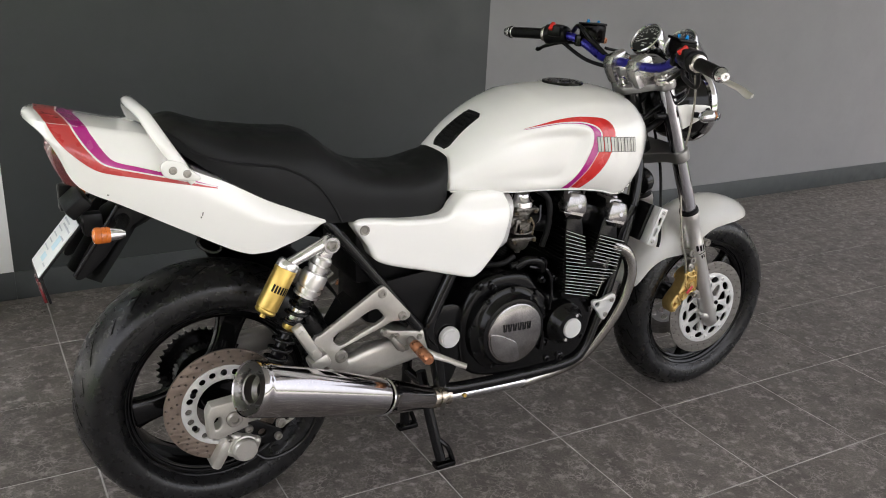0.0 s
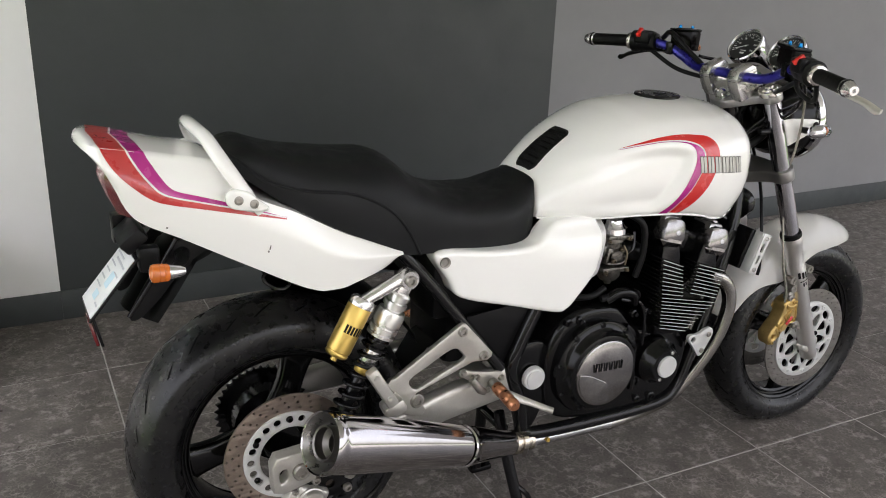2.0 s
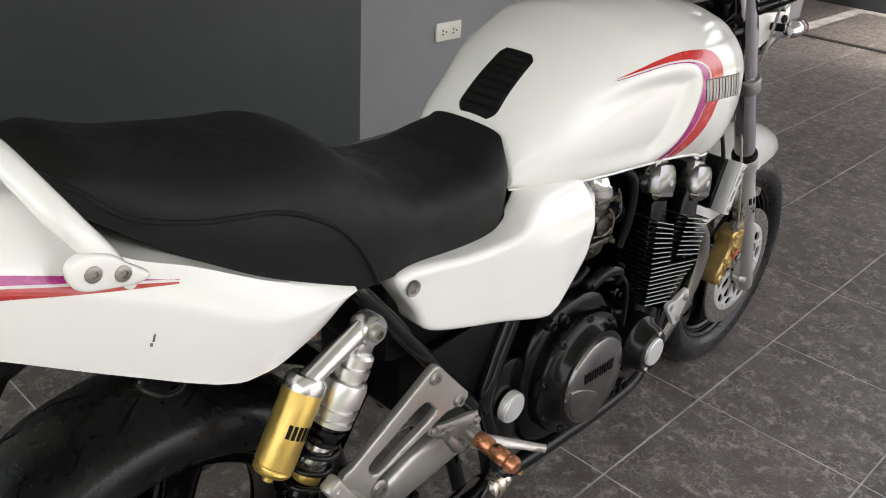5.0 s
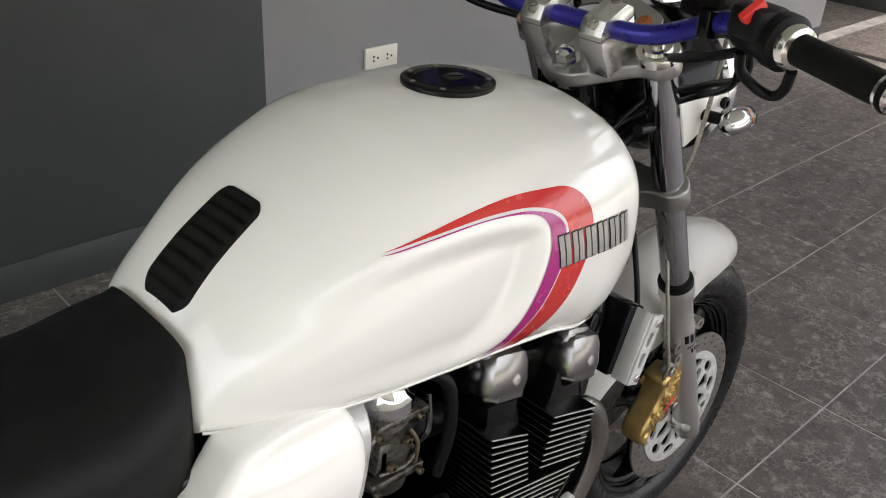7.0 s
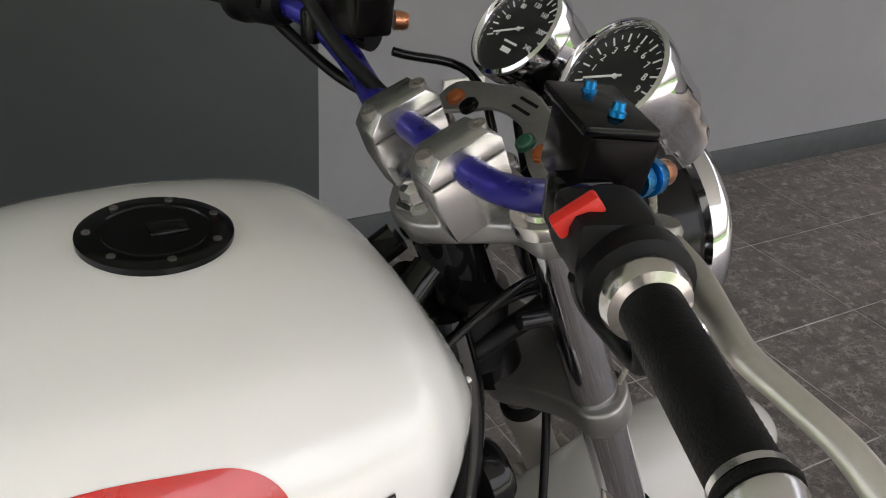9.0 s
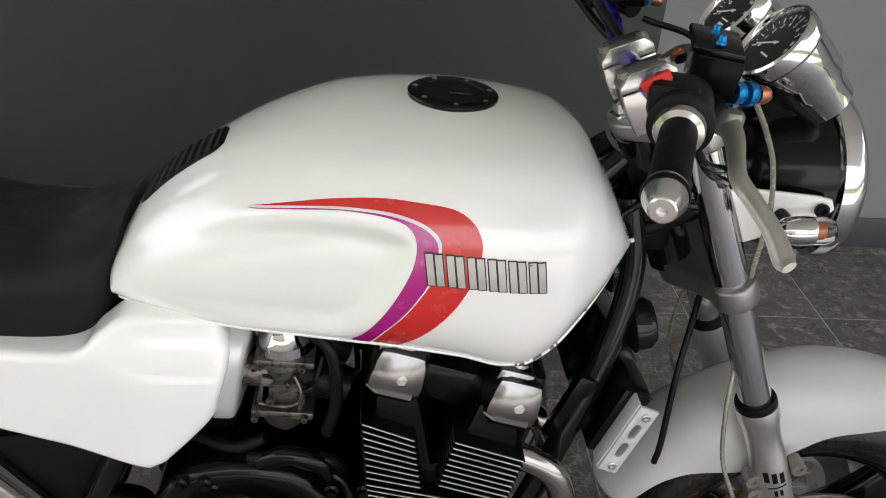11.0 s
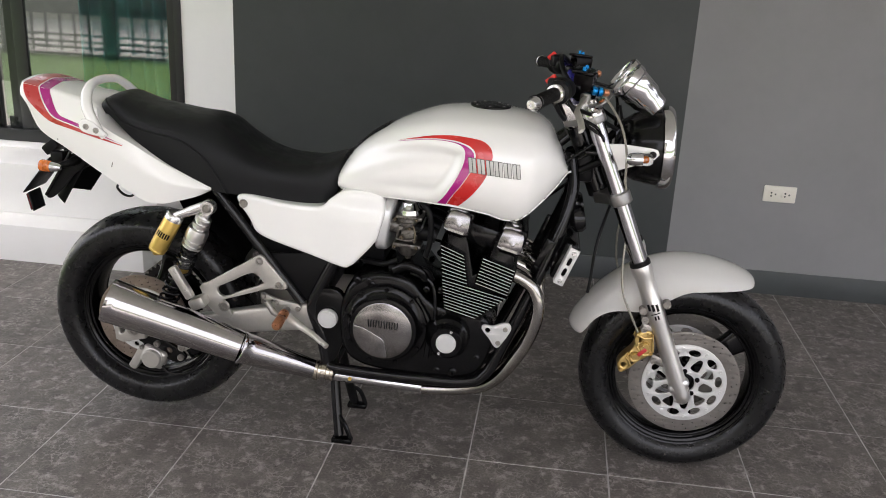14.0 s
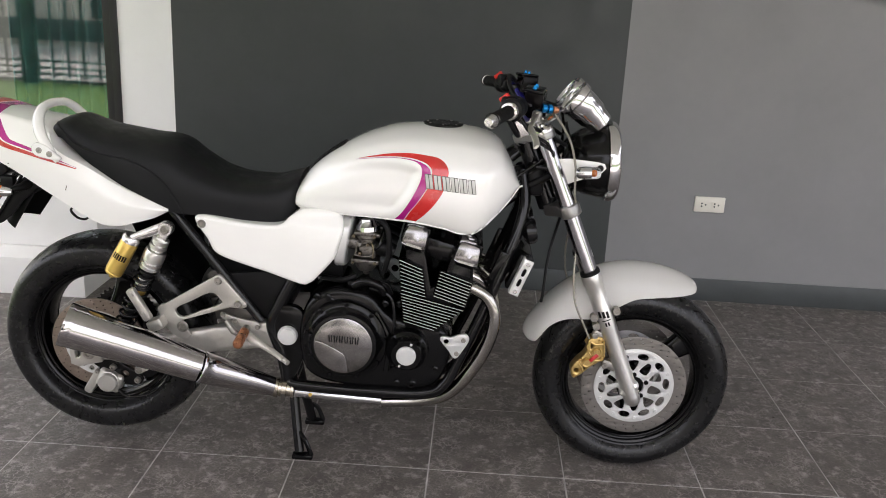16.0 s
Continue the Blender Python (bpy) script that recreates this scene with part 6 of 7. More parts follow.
# Swingarm --------------------------------------------------------------
for s in (-1, 1):
    bm = bmesh.new()
    rows = []
    for x, z, h, w in ((0.480, 0.425, 0.036, 0.020), (0.400, 0.418, 0.042, 0.021), (0.250, 0.394, 0.040, 0.020), (0.100, 0.372, 0.034, 0.019), (-0.060, 0.354, 0.030, 0.018), (-0.130, 0.347, 0.028, 0.016)):
        rows.append([Vector((x, s * (0.126 + 0.038 * smooth01((0.30 - x) / 0.35)) + w * math.copysign(abs(math.cos(g)) ** 0.5, math.cos(g)), z + h * math.copysign(abs(math.sin(g)) ** 0.5, math.sin(g)))) for g in [2 * math.pi * k / 20 for k in range(20)]])
    rings(bm, rows)
    part("swingarm", bm, ALU_CREAM, bike, "aged aluminium swingarm")
    bm = plate([(RW.x - 0.060, RW.z + 0.020), (RW.x - 0.050, RW.z + 0.040), (RW.x + 0.030, RW.z + 0.046), (RW.x + 0.034, RW.z - 0.030), (RW.x - 0.036, RW.z - 0.048), (RW.x - 0.058, RW.z - 0.040)], [flat([(RW.x - 0.044, RW.z + 0.004), (RW.x - 0.030, RW.z + 0.010), (RW.x - 0.028, RW.z - 0.012), (RW.x - 0.042, RW.z - 0.020)], 3)], 0.034, 0.004, 0, res=2)
    bm.transform(Matrix.Translation((0, s * 0.168, 0)))
    part("axle_block", bm, ALU_CREAM, bike, "cream aged axle block at the swingarm end")
    bolt(bike, (RW.x, s * 0.184, RW.z), 0.019, 0.012, (0, s, 0), ALU_CAST, "rear axle nut")
bm = bmesh.new()
tube(bm, [(0.36, -0.12, 0.415), (0.36, 0.12, 0.415)], 0.032, 16)
part("swingarm_bridge", bm, ALU_CREAM, bike)
bm = bmesh.new()
rings(bm, [[Vector((x, y, z)) for y in (-0.05, 0.05)] for x, z in ((0.44, 0.62), (0.34, 0.56), (0.24, 0.50), (0.19, 0.42), (0.20, 0.36))], False, False)
bmesh.ops.solidify(bm, geom=bm.faces[:], thickness=0.004)
part("hugger", bm, BLACK_MATT, bike, "black splash guard")

# Chain sprocket on the far side of the wheel.
teeth = []
for k in range(114):
    r = (0.101, 0.109, 0.101)[k % 3]
    a = 2 * math.pi * k / 114
    teeth.append((RW.x + r * math.cos(a), RW.z + r * math.sin(a)))
bm = plate(teeth, [circle(RW.x, RW.z, 0.05, 24)], 0.007, 0.0006, 0.098)
part("sprocket", bm, BLACK, rear_wheel, "black toothed rear sprocket")
bm = bmesh.new()
lathe(bm, [(0.05, 0.096), (0.080, 0.094), (0.084, 0.070), (0.080, 0.030), (0.05, 0.03)], RW, (0, 1, 0), 40)
part("cush_drive", bm, RIM, rear_wheel)

# Rear caliper, its bracket and torque arm.
cal = new("rear_caliper")
cal.parent = bike
cal["label"] = "silver rear brake caliper on its bracket"
bm = plate(flat([(-0.145, 0.320), (-0.100, 0.330), (-0.060, 0.310), (-0.030, 0.290), (0.014, 0.262), (0.020, 0.238), (-0.010, 0.226), (-0.040, 0.236), (-0.075, 0.262), (-0.120, 0.285)], 4), [circle(-0.030, 0.262, 0.010, 14)], 0.014, 0.003, -0.128)
part("bracket", bm, BLACK, cal, "black caliper bracket")
bm = bmesh.new()
rbox(bm, (-0.078, -0.122, 0.240), (0.076, 0.052, 0.062), 0.012, (0, 24, 0), 3)
lathe(bm, [(0, 0.016), (0.026, 0.016), (0.029, 0.013), (0.030, 0.006), (0.033, 0.004), (0.034, -0.010)], (-0.078, -0.146, 0.240), (0, -1, 0), 32)
part("body", bm, ALU_CREAM, cal, "cast caliper body with round piston cap")
bm = bmesh.new()
rbox(bm, (-0.128, -0.118, 0.232), (0.026, 0.050, 0.078), 0.005, (0, 30, 0))
rbox(bm, (-0.142, -0.132, 0.208), (0.018, 0.020, 0.026), 0.003, (0, 30, 0))
part("bridge", bm, ALU_CREAM, cal)
for x, z, q in ((-0.064, 0.284, 0.010), (0.008, 0.246, 0.010), (-0.112, 0.268, 0.007)):
    bolt(cal, (x, -0.136, z), q, 0.010, (0, -1, 0), ALU_CAST)
bm = plate([(0.004, 0.290), (0.112, 0.346), (0.126, 0.342), (0.126, 0.328), (0.016, 0.268), (0.002, 0.274)], [circle(0.030 + 0.024 * k, 0.2905 + 0.0128 * k, 0.0058, 10) for k in range(4)], 0.007, 0.001, -0.140)
part("torque_arm", bm, ALU_CREAM, cal, "drilled torque arm")
bolt(cal, (0.014, -0.143, 0.281), 0.011, 0.006, (0, -1, 0), ALU_CAST)
rod("brake_hose", [(-0.05, -0.14, 0.212), (-0.02, -0.15, 0.196), (0.04, -0.15, 0.206), (0.09, -0.145, 0.246), (0.13, -0.13, 0.33)], 0.0045, BLACK_GLOSS, cal, 8)

# Rear shocks -----------------------------------------------------------
for s in (-1, 1):
    sh = new("rear_shock")
    sh.parent = bike
    sh["label"] = "twin shock with gold piggyback reservoir and black spring"
    a, b = Vector((0.127, s * 0.174, 0.736)), Vector((-0.034, s * 0.152, 0.395))
    d = (b - a).normalized()
    L = (b - a).length
    at = lambda t: a + (b - a) * t
    bm = bmesh.new()
    lathe(bm, [(0, -0.016), (0.019, -0.016), (0.0215, -0.010), (0.0215, 0.010), (0.019, 0.016), (0, 0.016)], a, (0, 1, 0), 28)
    rbox(bm, tuple(at(0.07)), (0.030, 0.026, 0.040), 0.006, (0, 27, 0))
    part("top_eye", bm, ALU, sh, "aluminium top eye")
    bolt(sh, tuple(a + Vector((0, s * 0.014, 0))), 0.0125, 0.010, (0, s, 0), ALU_CAST)
    bm = bmesh.new()
    lathe(bm, [(0.0000, 0.032), (0.0200, 0.033), (0.0238, 0.037), (0.0238, 0.047), (0.0190, 0.048), (0.0190, 0.053), (0.0252, 0.054), (0.0252, 0.064), (0.0200, 0.065), (0.0200, 0.071), (0.0285, 0.073), (0.0310, 0.082), (0.0310, 0.104), (0.0255, 0.106), (0.0255, 0.111), (0.0306, 0.112), (0.0306, 0.120), (0.0258, 0.121), (0.0258, 0.126), (0.0302, 0.127), (0.0302, 0.133), (0.0239, 0.135), (0.0000, 0.135)], a, d, 36)
    part("preload_body", bm, SATIN, sh, "silver threaded preload body")
    for t0, t1, r, m_ in ((0.136, 0.165, 0.0200, BLACK_GLOSS), (0.165, 0.200, 0.0190, ALU), (0.202, 0.222, 0.0195, GOLD), (0.222, 0.345, 0.0150, BLACK_GLOSS)):
        bm = bmesh.new()
        lathe(bm, [(0, t0), (r * 0.95, t0), (r, t0 + 0.002), (r, t1 - 0.002), (r * 0.95, t1), (0, t1)], a, d, 28)
        part("damper_tube", bm, m_, sh)
    for k in range(2):
        bm = bmesh.new()
        lathe(bm, [(0.0185, 0.0), (0.0255, 0.0), (0.026, 0.003), (0.0255, 0.006), (0.0185, 0.006)], at((0.142 + k * 0.016) / L), d, 32)
        part("lock_ring", bm, BLACK_GLOSS, sh, "black lock ring")
    u = d.orthogonal().normalized()
    v = d.cross(u)
    bm = bmesh.new()
    turns, n = 8.0, 150
    tube(bm, [at((0.155 + 0.190 * i / n) / L) + 0.0255 * (math.cos(2 * math.pi * turns * i / n) * u + math.sin(2 * math.pi * turns * i / n) * v) for i in range(n + 1)], 0.0042, 10)
    part("spring", bm, BLACK_GLOSS, sh, "gloss black coil spring")
    bm = bmesh.new()
    lathe(bm, [(0, 0.342), (0.026, 0.342), (0.027, 0.348), (0.018, 0.356), (0.014, 0.372), (0, 0.372)], a, d, 24)
    part("lower_mount", bm, BLACK, sh)
    # Gold reservoir on its bridge.
    g0, g1 = Vector((0.026, s * 0.174, 0.698)), Vector((-0.030, s * 0.176, 0.597))
    gd = (g1 - g0).normalized()
    GL = (g1 - g0).length
    bm = bmesh.new()
    lathe(bm, [(0, 0.0), (0.0240, 0.0), (0.0258, 0.003), (0.0258, GL - 0.010), (0.0236, GL - 0.008), (0.0236, GL - 0.005), (0.0250, GL - 0.003), (0.0245, GL), (0.0215, GL + 0.003), (0.0, GL + 0.003)], g0, gd, 36)
    part("reservoir", bm, GOLD, sh, "gold anodised reservoir")
    bm = bmesh.new()
    lathe(bm, [(0, 0), (0.007, 0), (0.007, 0.012), (0, 0.012)], g1 + gd * 0.002, gd, 12)
    part("valve", bm, GOLD, sh)
    bm = bmesh.new()
    lathe(bm, [(0.0, -0.012), (0.021, -0.012), (0.0262, -0.006), (0.0265, 0.006), (0.0, 0.006)], g0, gd, 30)
    rows = []
    for t in (0.0, 0.25, 0.5, 0.75, 1.0):
        p = (g0 - gd * 0.004).lerp(a + Vector((-0.008, 0, 0.002)), t)
        h, w = 0.011 + 0.004 * t, 0.016 - 0.003 * t
        rows.append([p + Vector((-0.4 * h * math.sin(g), w * math.cos(g), h * math.sin(g))) for g in [2 * math.pi * k / 16 for k in range(16)]])
    rings(bm, rows)
    part("bridge", bm, ALU, sh, "cast aluminium reservoir bridge")
    # Maker's name on the reservoir: one black band and bars.
    uu = Vector((0, s, 0)) - gd * gd.y * s
    uu.normalize()
    vv = gd.cross(uu)
    for k in range(6):
        g = -0.75 + k * 0.27
        bm = bmesh.new()
        rings(bm, [[g0 + gd * h + 0.0262 * (math.cos(q) * uu + math.sin(q) * vv) for q in (g, g + 0.1, g + 0.19)] for h in (0.046, 0.064)], False, False)
        part("name_bar", bm, BLACK_MATT, sh, "black bar in place of a letter")

# Footrest plates, pegs and pedal ---------------------------------------
for s in (-1, 1):
    fr = new("footrest_plate")
    fr.parent = bike
    fr["label"] = "aluminium footrest hanger with folded pillion peg"
    flip = Matrix.Diagonal((1, -s, 1, 1))

    def hang(name, bm, material, label=""):
        bm.transform(flip @ Matrix.Translation((0.001, 0.012, 0)))
        return part(name, bm, material, fr, label)

    bm = plate([(0.086, 0.491), (0.096, 0.504), (0.108, 0.506), (0.258, 0.600), (0.268, 0.604), (0.277, 0.600), (0.346, 0.520), (0.345, 0.510), (0.332, 0.503), (0.297, 0.506), (0.156, 0.458), (0.168, 0.437), (0.182, 0.415), (0.174, 0.401), (0.150, 0.403), (0.128, 0.414), (0.112, 0.432), (0.100, 0.458)], [flat([(0.140, 0.493), (0.185, 0.519), (0.229, 0.543), (0.253, 0.547), (0.268, 0.532), (0.272, 0.516), (0.210, 0.490), (0.158, 0.468)], 3)], 0.014, 0.003, -0.172, res=2)
    hang("hanger", bm, ALU_CREAM, "clear-coated aluminium hanger plate")
    for x, z, r in ((0.266, 0.586, 0.009), (0.322, 0.518, 0.009), (0.159, 0.440, 0.013)):
        bm = bmesh.new()
        lathe(bm, [(0, 0.003), (r * 0.5, 0.003), (r * 0.55, 0.007), (r, 0.007), (r * 1.15, 0.003), (r * 1.3, 0.002), (r * 1.3, 0.0)], (x, -0.179, z), (0, -1, 0), 18)
        hang("bolt", bm, ALU_CAST)
    bm = bmesh.new()
    rbox(bm, (0.054, -0.226, 0.520), (0.026, 0.022, 0.104), 0.006, (0, -30, 0), 2)
    for px, pz in ((0.030, 0.552), (0.060, 0.498)):
        lathe(bm, [(0, 0.003), (0.005, 0.003), (0.006, 0.0)], (px + 0.007, -0.237, pz - 0.002), (0, -1, 0), 12)
    rbox(bm, (0.092, -0.200, 0.454), (0.048, 0.044, 0.034), 0.008, (0, -25, 0))
    hang("pillion_peg", bm, ALU_CREAM, "folded aluminium pillion peg")
    bm = plate(flat([(0.272, 0.488), (0.300, 0.478), (0.335, 0.470), (0.375, 0.462), (0.384, 0.448), (0.372, 0.436), (0.350, 0.432), (0.335, 0.420), (0.318, 0.432), (0.300, 0.452), (0.268, 0.474)], 4), [circle(0.300, 0.466, 0.004, 10)], 0.010, 0.002, -0.168)
    hang("peg_mount", bm, ALU_CREAM, "aluminium peg mount")
    for x, z in ((0.276, 0.480), (0.376, 0.448), (0.340, 0.424), (0.312, 0.462)):
        bm = bmesh.new()
        lathe(bm, [(0, 0.008), (0.005, 0.008), (0.007, 0.005), (0.008, 0.0)], (x, -0.172, z), (0, -1, 0), 14)
        hang("bolt", bm, ALU_CAST)
    bm = bmesh.new()
    tube(bm, [(0.288, -0.190, 0.470), (0.310, -0.192, 0.440), (0.322, -0.192, 0.432)], [0.007, 0.010, 0.008], 12)
    hang("brake_switch", bm, ALU_CAST)
    bm = bmesh.new()
    pp, pd = Vector((0.346, -0.184, 0.448)), Vector((-0.01, -1, -0.10)).normalized()
    lathe(bm, [(0, 0), (0.012, 0), (0.012, 0.018), (0.010, 0.022)], pp, pd, 18)
    hang("peg_boss", bm, ALU_CAST)
    bm = bmesh.new()
    prof = [(0.010, 0.020), (0.0135, 0.021)]
    prof += [(0.0140, 0.024), (0.0140, 0.047), (0.0115, 0.050), (0.0115, 0.053), (0.0140, 0.056), (0.0140, 0.078), (0.0118, 0.081), (0.0118, 0.084), (0.0145, 0.087), (0.0145, 0.096), (0.0105, 0.103), (0, 0.104)]
    lathe(bm, prof, pp, pd, 24)
    hang("rider_peg", bm, COPPER, "copper anodised rider peg")
    bm = bmesh.new()
    tube(bm, [(0.350, -0.190, 0.430), (0.372, -0.196, 0.418), (0.410, -0.205, 0.400), (0.442, -0.222, 0.388), (0.462, -0.236, 0.380)], [0.014, 0.014, 0.010, 0.008, 0.008], 12, smooth=5, flat=0.55)
    tube(bm, [(0.455, -0.225, 0.380), (0.478, -0.245, 0.374)], 0.0075, 10)
    hang("pedal", bm, ALU_CREAM, "aluminium foot pedal")

# Centre stand ----------------------------------------------------------
cs = new("centre_stand")
cs.parent = bike
cs["label"] = "black steel centre stand with flat feet"
for s in (-1, 1):
    rod("stand_leg", [(0.455, s * 0.040, 0.275), (0.470, s * 0.072, 0.150), (0.490, s * 0.110, 0.022)], [0.014, 0.015, 0.015], BLACK_GLOSS, cs, 12, 4)
    bm = bmesh.new()
    rbox(bm, (0.500, s * 0.112, 0.008), (0.064, 0.030, 0.016), 0.005)
    part("foot", bm, BLACK, cs, "worn steel stand foot")
    rod("foot_brace", [(0.478, s * 0.092, 0.090), (0.508, s * 0.112, 0.060), (0.527, s * 0.114, 0.014)], 0.007, BLACK, cs, 8, 3)
rod("stand_cross", [(0.460, -0.06, 0.235), (0.460, 0.06, 0.235)], 0.013, BLACK_GLOSS, cs, 12, 0)

# Exhaust ---------------------------------------------------------------
ex = new("exhaust")
ex.parent = bike
ex["label"] = "chromed four-into-one exhaust with tapered silencer"
m0, m1, m2 = Vector((-0.109, -0.312, 0.488)), Vector((0.234, -0.240, 0.350)), Vector((0.426, -0.148, 0.254))
d = (m1 - m0).normalized()
L1 = (m1 - m0).length
bm = bmesh.new()
lathe(bm, [(0.0575, -0.006), (0.0600, -0.008), (0.0615, -0.002), (0.0615, 0.010), (0.0605, 0.013), (0.0605, 0.020), (0.0595, 0.060), (0.0455, L1 - 0.012), (0.0445, L1 - 0.004)], m0, d, 56)
part("silencer", bm, CHROME_EXHAUST, ex, "chrome megaphone silencer")
bm = bmesh.new()
lathe(bm, [(0.026, 0.034), (0.030, 0.030), (0.034, 0.026), (0.042, 0.022), (0.050, 0.012), (0.0555, -0.003), (0.0576, -0.0058)], m0, d, 56)
part("end_dish", bm, BRUSHED_DARK, ex, "brushed recessed end dish")
bm = bmesh.new()
lathe(bm, [(0.030, -0.002), (0.034, -0.004), (0.034, 0.02), (0.024, 0.028), (0.019, 0.024), (0.017, 0.06), (0.0, 0.06)], m0 + d * 0.004, d, 40)
part("outlet_baffle", bm, SOOT, ex, "sooty stepped outlet")
d2 = (m2 - m1).normalized()
L2 = (m2 - m1).length
bm = bmesh.new()
lathe(bm, [(0.0440, -0.006), (0.0475, -0.004), (0.0475, 0.004), (0.0450, 0.007), (0.0440, 0.030), (0.0275, L2), (0.019, L2 + 0.002)], m1, d2, 48)
part("cone", bm, CHROME_EXHAUST, ex, "chrome tapered cone")
bm = bmesh.new()
lathe(bm, [(0.019, 0.0), (0.0285, 0.0), (0.030, 0.005), (0.030, 0.012), (0.0260, 0.014), (0.0255, 0.022), (0.0295, 0.024), (0.0295, 0.036), (0.0235, 0.038), (0.0225, 0.048), (0.0245, 0.050), (0.0245, 0.058), (0.019, 0.060)], m2 - d2 * 0.004, Vector((1, 0.04, -0.12)), 32)
part("clamp", bm, STEEL_WARM, ex, "worn exhaust clamp")
bolt(ex, (0.452, -0.168, 0.225), 0.007, 0.026, (0, -0.3, 1), SOOT, "clamp bolt")
rod("collector", [m2 + d2 * 0.04, (0.52, -0.126, 0.232), (0.64, -0.120, 0.224), (0.78, -0.110, 0.216)], 0.0160, STEEL_WARM, ex, 18)
bm = bmesh.new()
tube(bm, [(0.478, -0.134, 0.238), (0.60, -0.130, 0.2305), (0.738, -0.124, 0.2215)], [0.0180, 0.0180, 0.0175], 24, smooth=4, flat=1.0)
part("heat_shield", bm, CHROME, ex, "bright tubular heat shield")
bolt(ex, (0.530, -0.1515, 0.238), 0.006, 0.005, (0, -1, 0.2), GOLD)
for y in (-0.160, -0.055, 0.055, 0.160):
    rod("header_pipe", [(0.955, y, 0.610), (0.995, y * 1.02, 0.606), (1.042, y * 1.04, 0.575), (1.060, y * 1.05, 0.510), (1.038, y * 1.00, 0.415), (0.985, y * 0.88, 0.312), (0.930, y * 0.78, 0.250), (0.860, y * 0.70, 0.222), (0.740, y * 0.45 - 0.045, 0.213)], 0.0185, HEADER, ex, 18, 7, "heat-tinted header pipe")
    bm = bmesh.new()
    lathe(bm, [(0.018, 0), (0.032, 0), (0.032, 0.010), (0.020, 0.011)], (0.958, y, 0.610), (1, 0, -0.1), 20)
    part("port_flange", bm, BLACK, ex)

# Engine ----------------------------------------------------------------
eng = new("engine")
eng.parent = bike
eng["label"] = "black air-cooled four-cylinder engine with bright-edged fins"
bm = plate(flat([(0.500, 0.470), (0.530, 0.545), (0.600, 0.580), (0.700, 0.570), (0.770, 0.505), (0.900, 0.485), (0.940, 0.430), (0.930, 0.350), (0.890, 0.290), (0.800, 0.275), (0.620, 0.280), (0.530, 0.310), (0.500, 0.380)], 4), [], 0.330, 0.020, 0, res=3)
part("crankcase", bm, BLACK, eng, "black enamelled crankcase")
bm = bmesh.new()
rbox(bm, (0.78, 0, 0.262), (0.22, 0.20, 0.060), 0.015)
part("sump", bm, BLACK, eng, "black finned sump")
for s in (-1, 1):
    # Round clutch or generator cover.
    c = Vector((0.634, s * 0.165, 0.430))
    bm = bmesh.new()
    lathe(bm, [(0.120, 0.0), (0.122, 0.012), (0.119, 0.020), (0.108, 0.022), (0.100, 0.030), (0.094, 0.046), (0.086, 0.048), (0.0, 0.048)], c, (0, s, 0), 64)
    cover = part("side_cover", bm, BLACK, eng, "black round engine cover")
    bm = bmesh.new()
    lathe(bm, [(0.085, 0.046), (0.0835, 0.053), (0.0800, 0.055), (0.040, 0.0565), (0.0, 0.057)], c, (0, s, 0), 64)
    cap_ = part("cover_disc", bm, ALU_POLISH, eng, "scratched brushed metal disc")
    for k in range(9):
        a = 2 * math.pi * (k + 0.2) / 9
        p = c + Vector((0.112 * math.cos(a), s * 0.016, 0.112 * math.sin(a)))
        bm = bmesh.new()
        lathe(bm, [(0, 0.010), (0.005, 0.010), (0.0065, 0.006), (0.009, 0.004), (0.0105, -0.010)], p, (0, s, 0), 12)
        part("cover_bolt", bm, BLACK, eng)
    # Raised maker's word as plain bars, and the embossed tuning-arm line.
    for k in range(6):
        for dx in (-0.0034, 0.0034):
            bm = bmesh.new()
            rbox(bm, (c.x - 0.0355 + 0.0150 * k + dx, s * 0.2225, c.z + 0.0225 - 0.0006 * k), (0.0034, 0.0018, 0.0215), 0.0006, (0, dx * 1500, 0))
            part("name_bar", bm, BLACK_MATT, eng, "dark bar in place of a letter")
    edge = [(p.x, p.y) for p in spline([(-0.0795, 0.014, 0), (-0.050, 0.006, 0), (-0.012, -0.014, 0), (0.004, -0.026, 0), (0.012, -0.050, 0), (0.016, -0.078, 0)], 5)]
    arc = [(0.0800 * math.cos(radians(360 - g)), 0.0800 * math.sin(radians(360 - g))) for g in range(85, 186, 5)]
    bm = plate([(c.x + a, c.z + b) for a, b in edge + arc], [], 0.007, 0.0022, 0, res=2)
    bm.transform(Matrix.Translation((0, s * 0.2205, 0)))
    part("raised_relief", bm, ALU_POLISH, eng, "raised wedge on the metal disc")
    # Small pick-up cover ahead of it.
    c = Vector((0.815, s * 0.165, 0.415))
    bm = bmesh.new()
    lathe(bm, [(0.062, 0.0), (0.060, 0.030), (0.050, 0.040), (0.046, 0.056), (0.042, 0.062), (0.0, 0.062)], c, (0, s, 0), 40)
    part("pickup_cover", bm, BLACK, eng, "black pick-up cover")
    bm = bmesh.new()
    lathe(bm, [(0.0285, 0.060), (0.0280, 0.067), (0.026, 0.069), (0.0, 0.069)], c, (0, s, 0), 36)
    part("pickup_disc", bm, SILVER, eng, "silver pick-up disc")
    for a in (1.2, 4.2):
        bolt(eng, (c.x + 0.037 * math.cos(a), c.y + s * 0.062, c.z + 0.037 * math.sin(a)), 0.0048, 0.004, (0, s, 0), ALU)
    # Casting bosses and small bolts over the black case.
    rnd = random.Random(5)
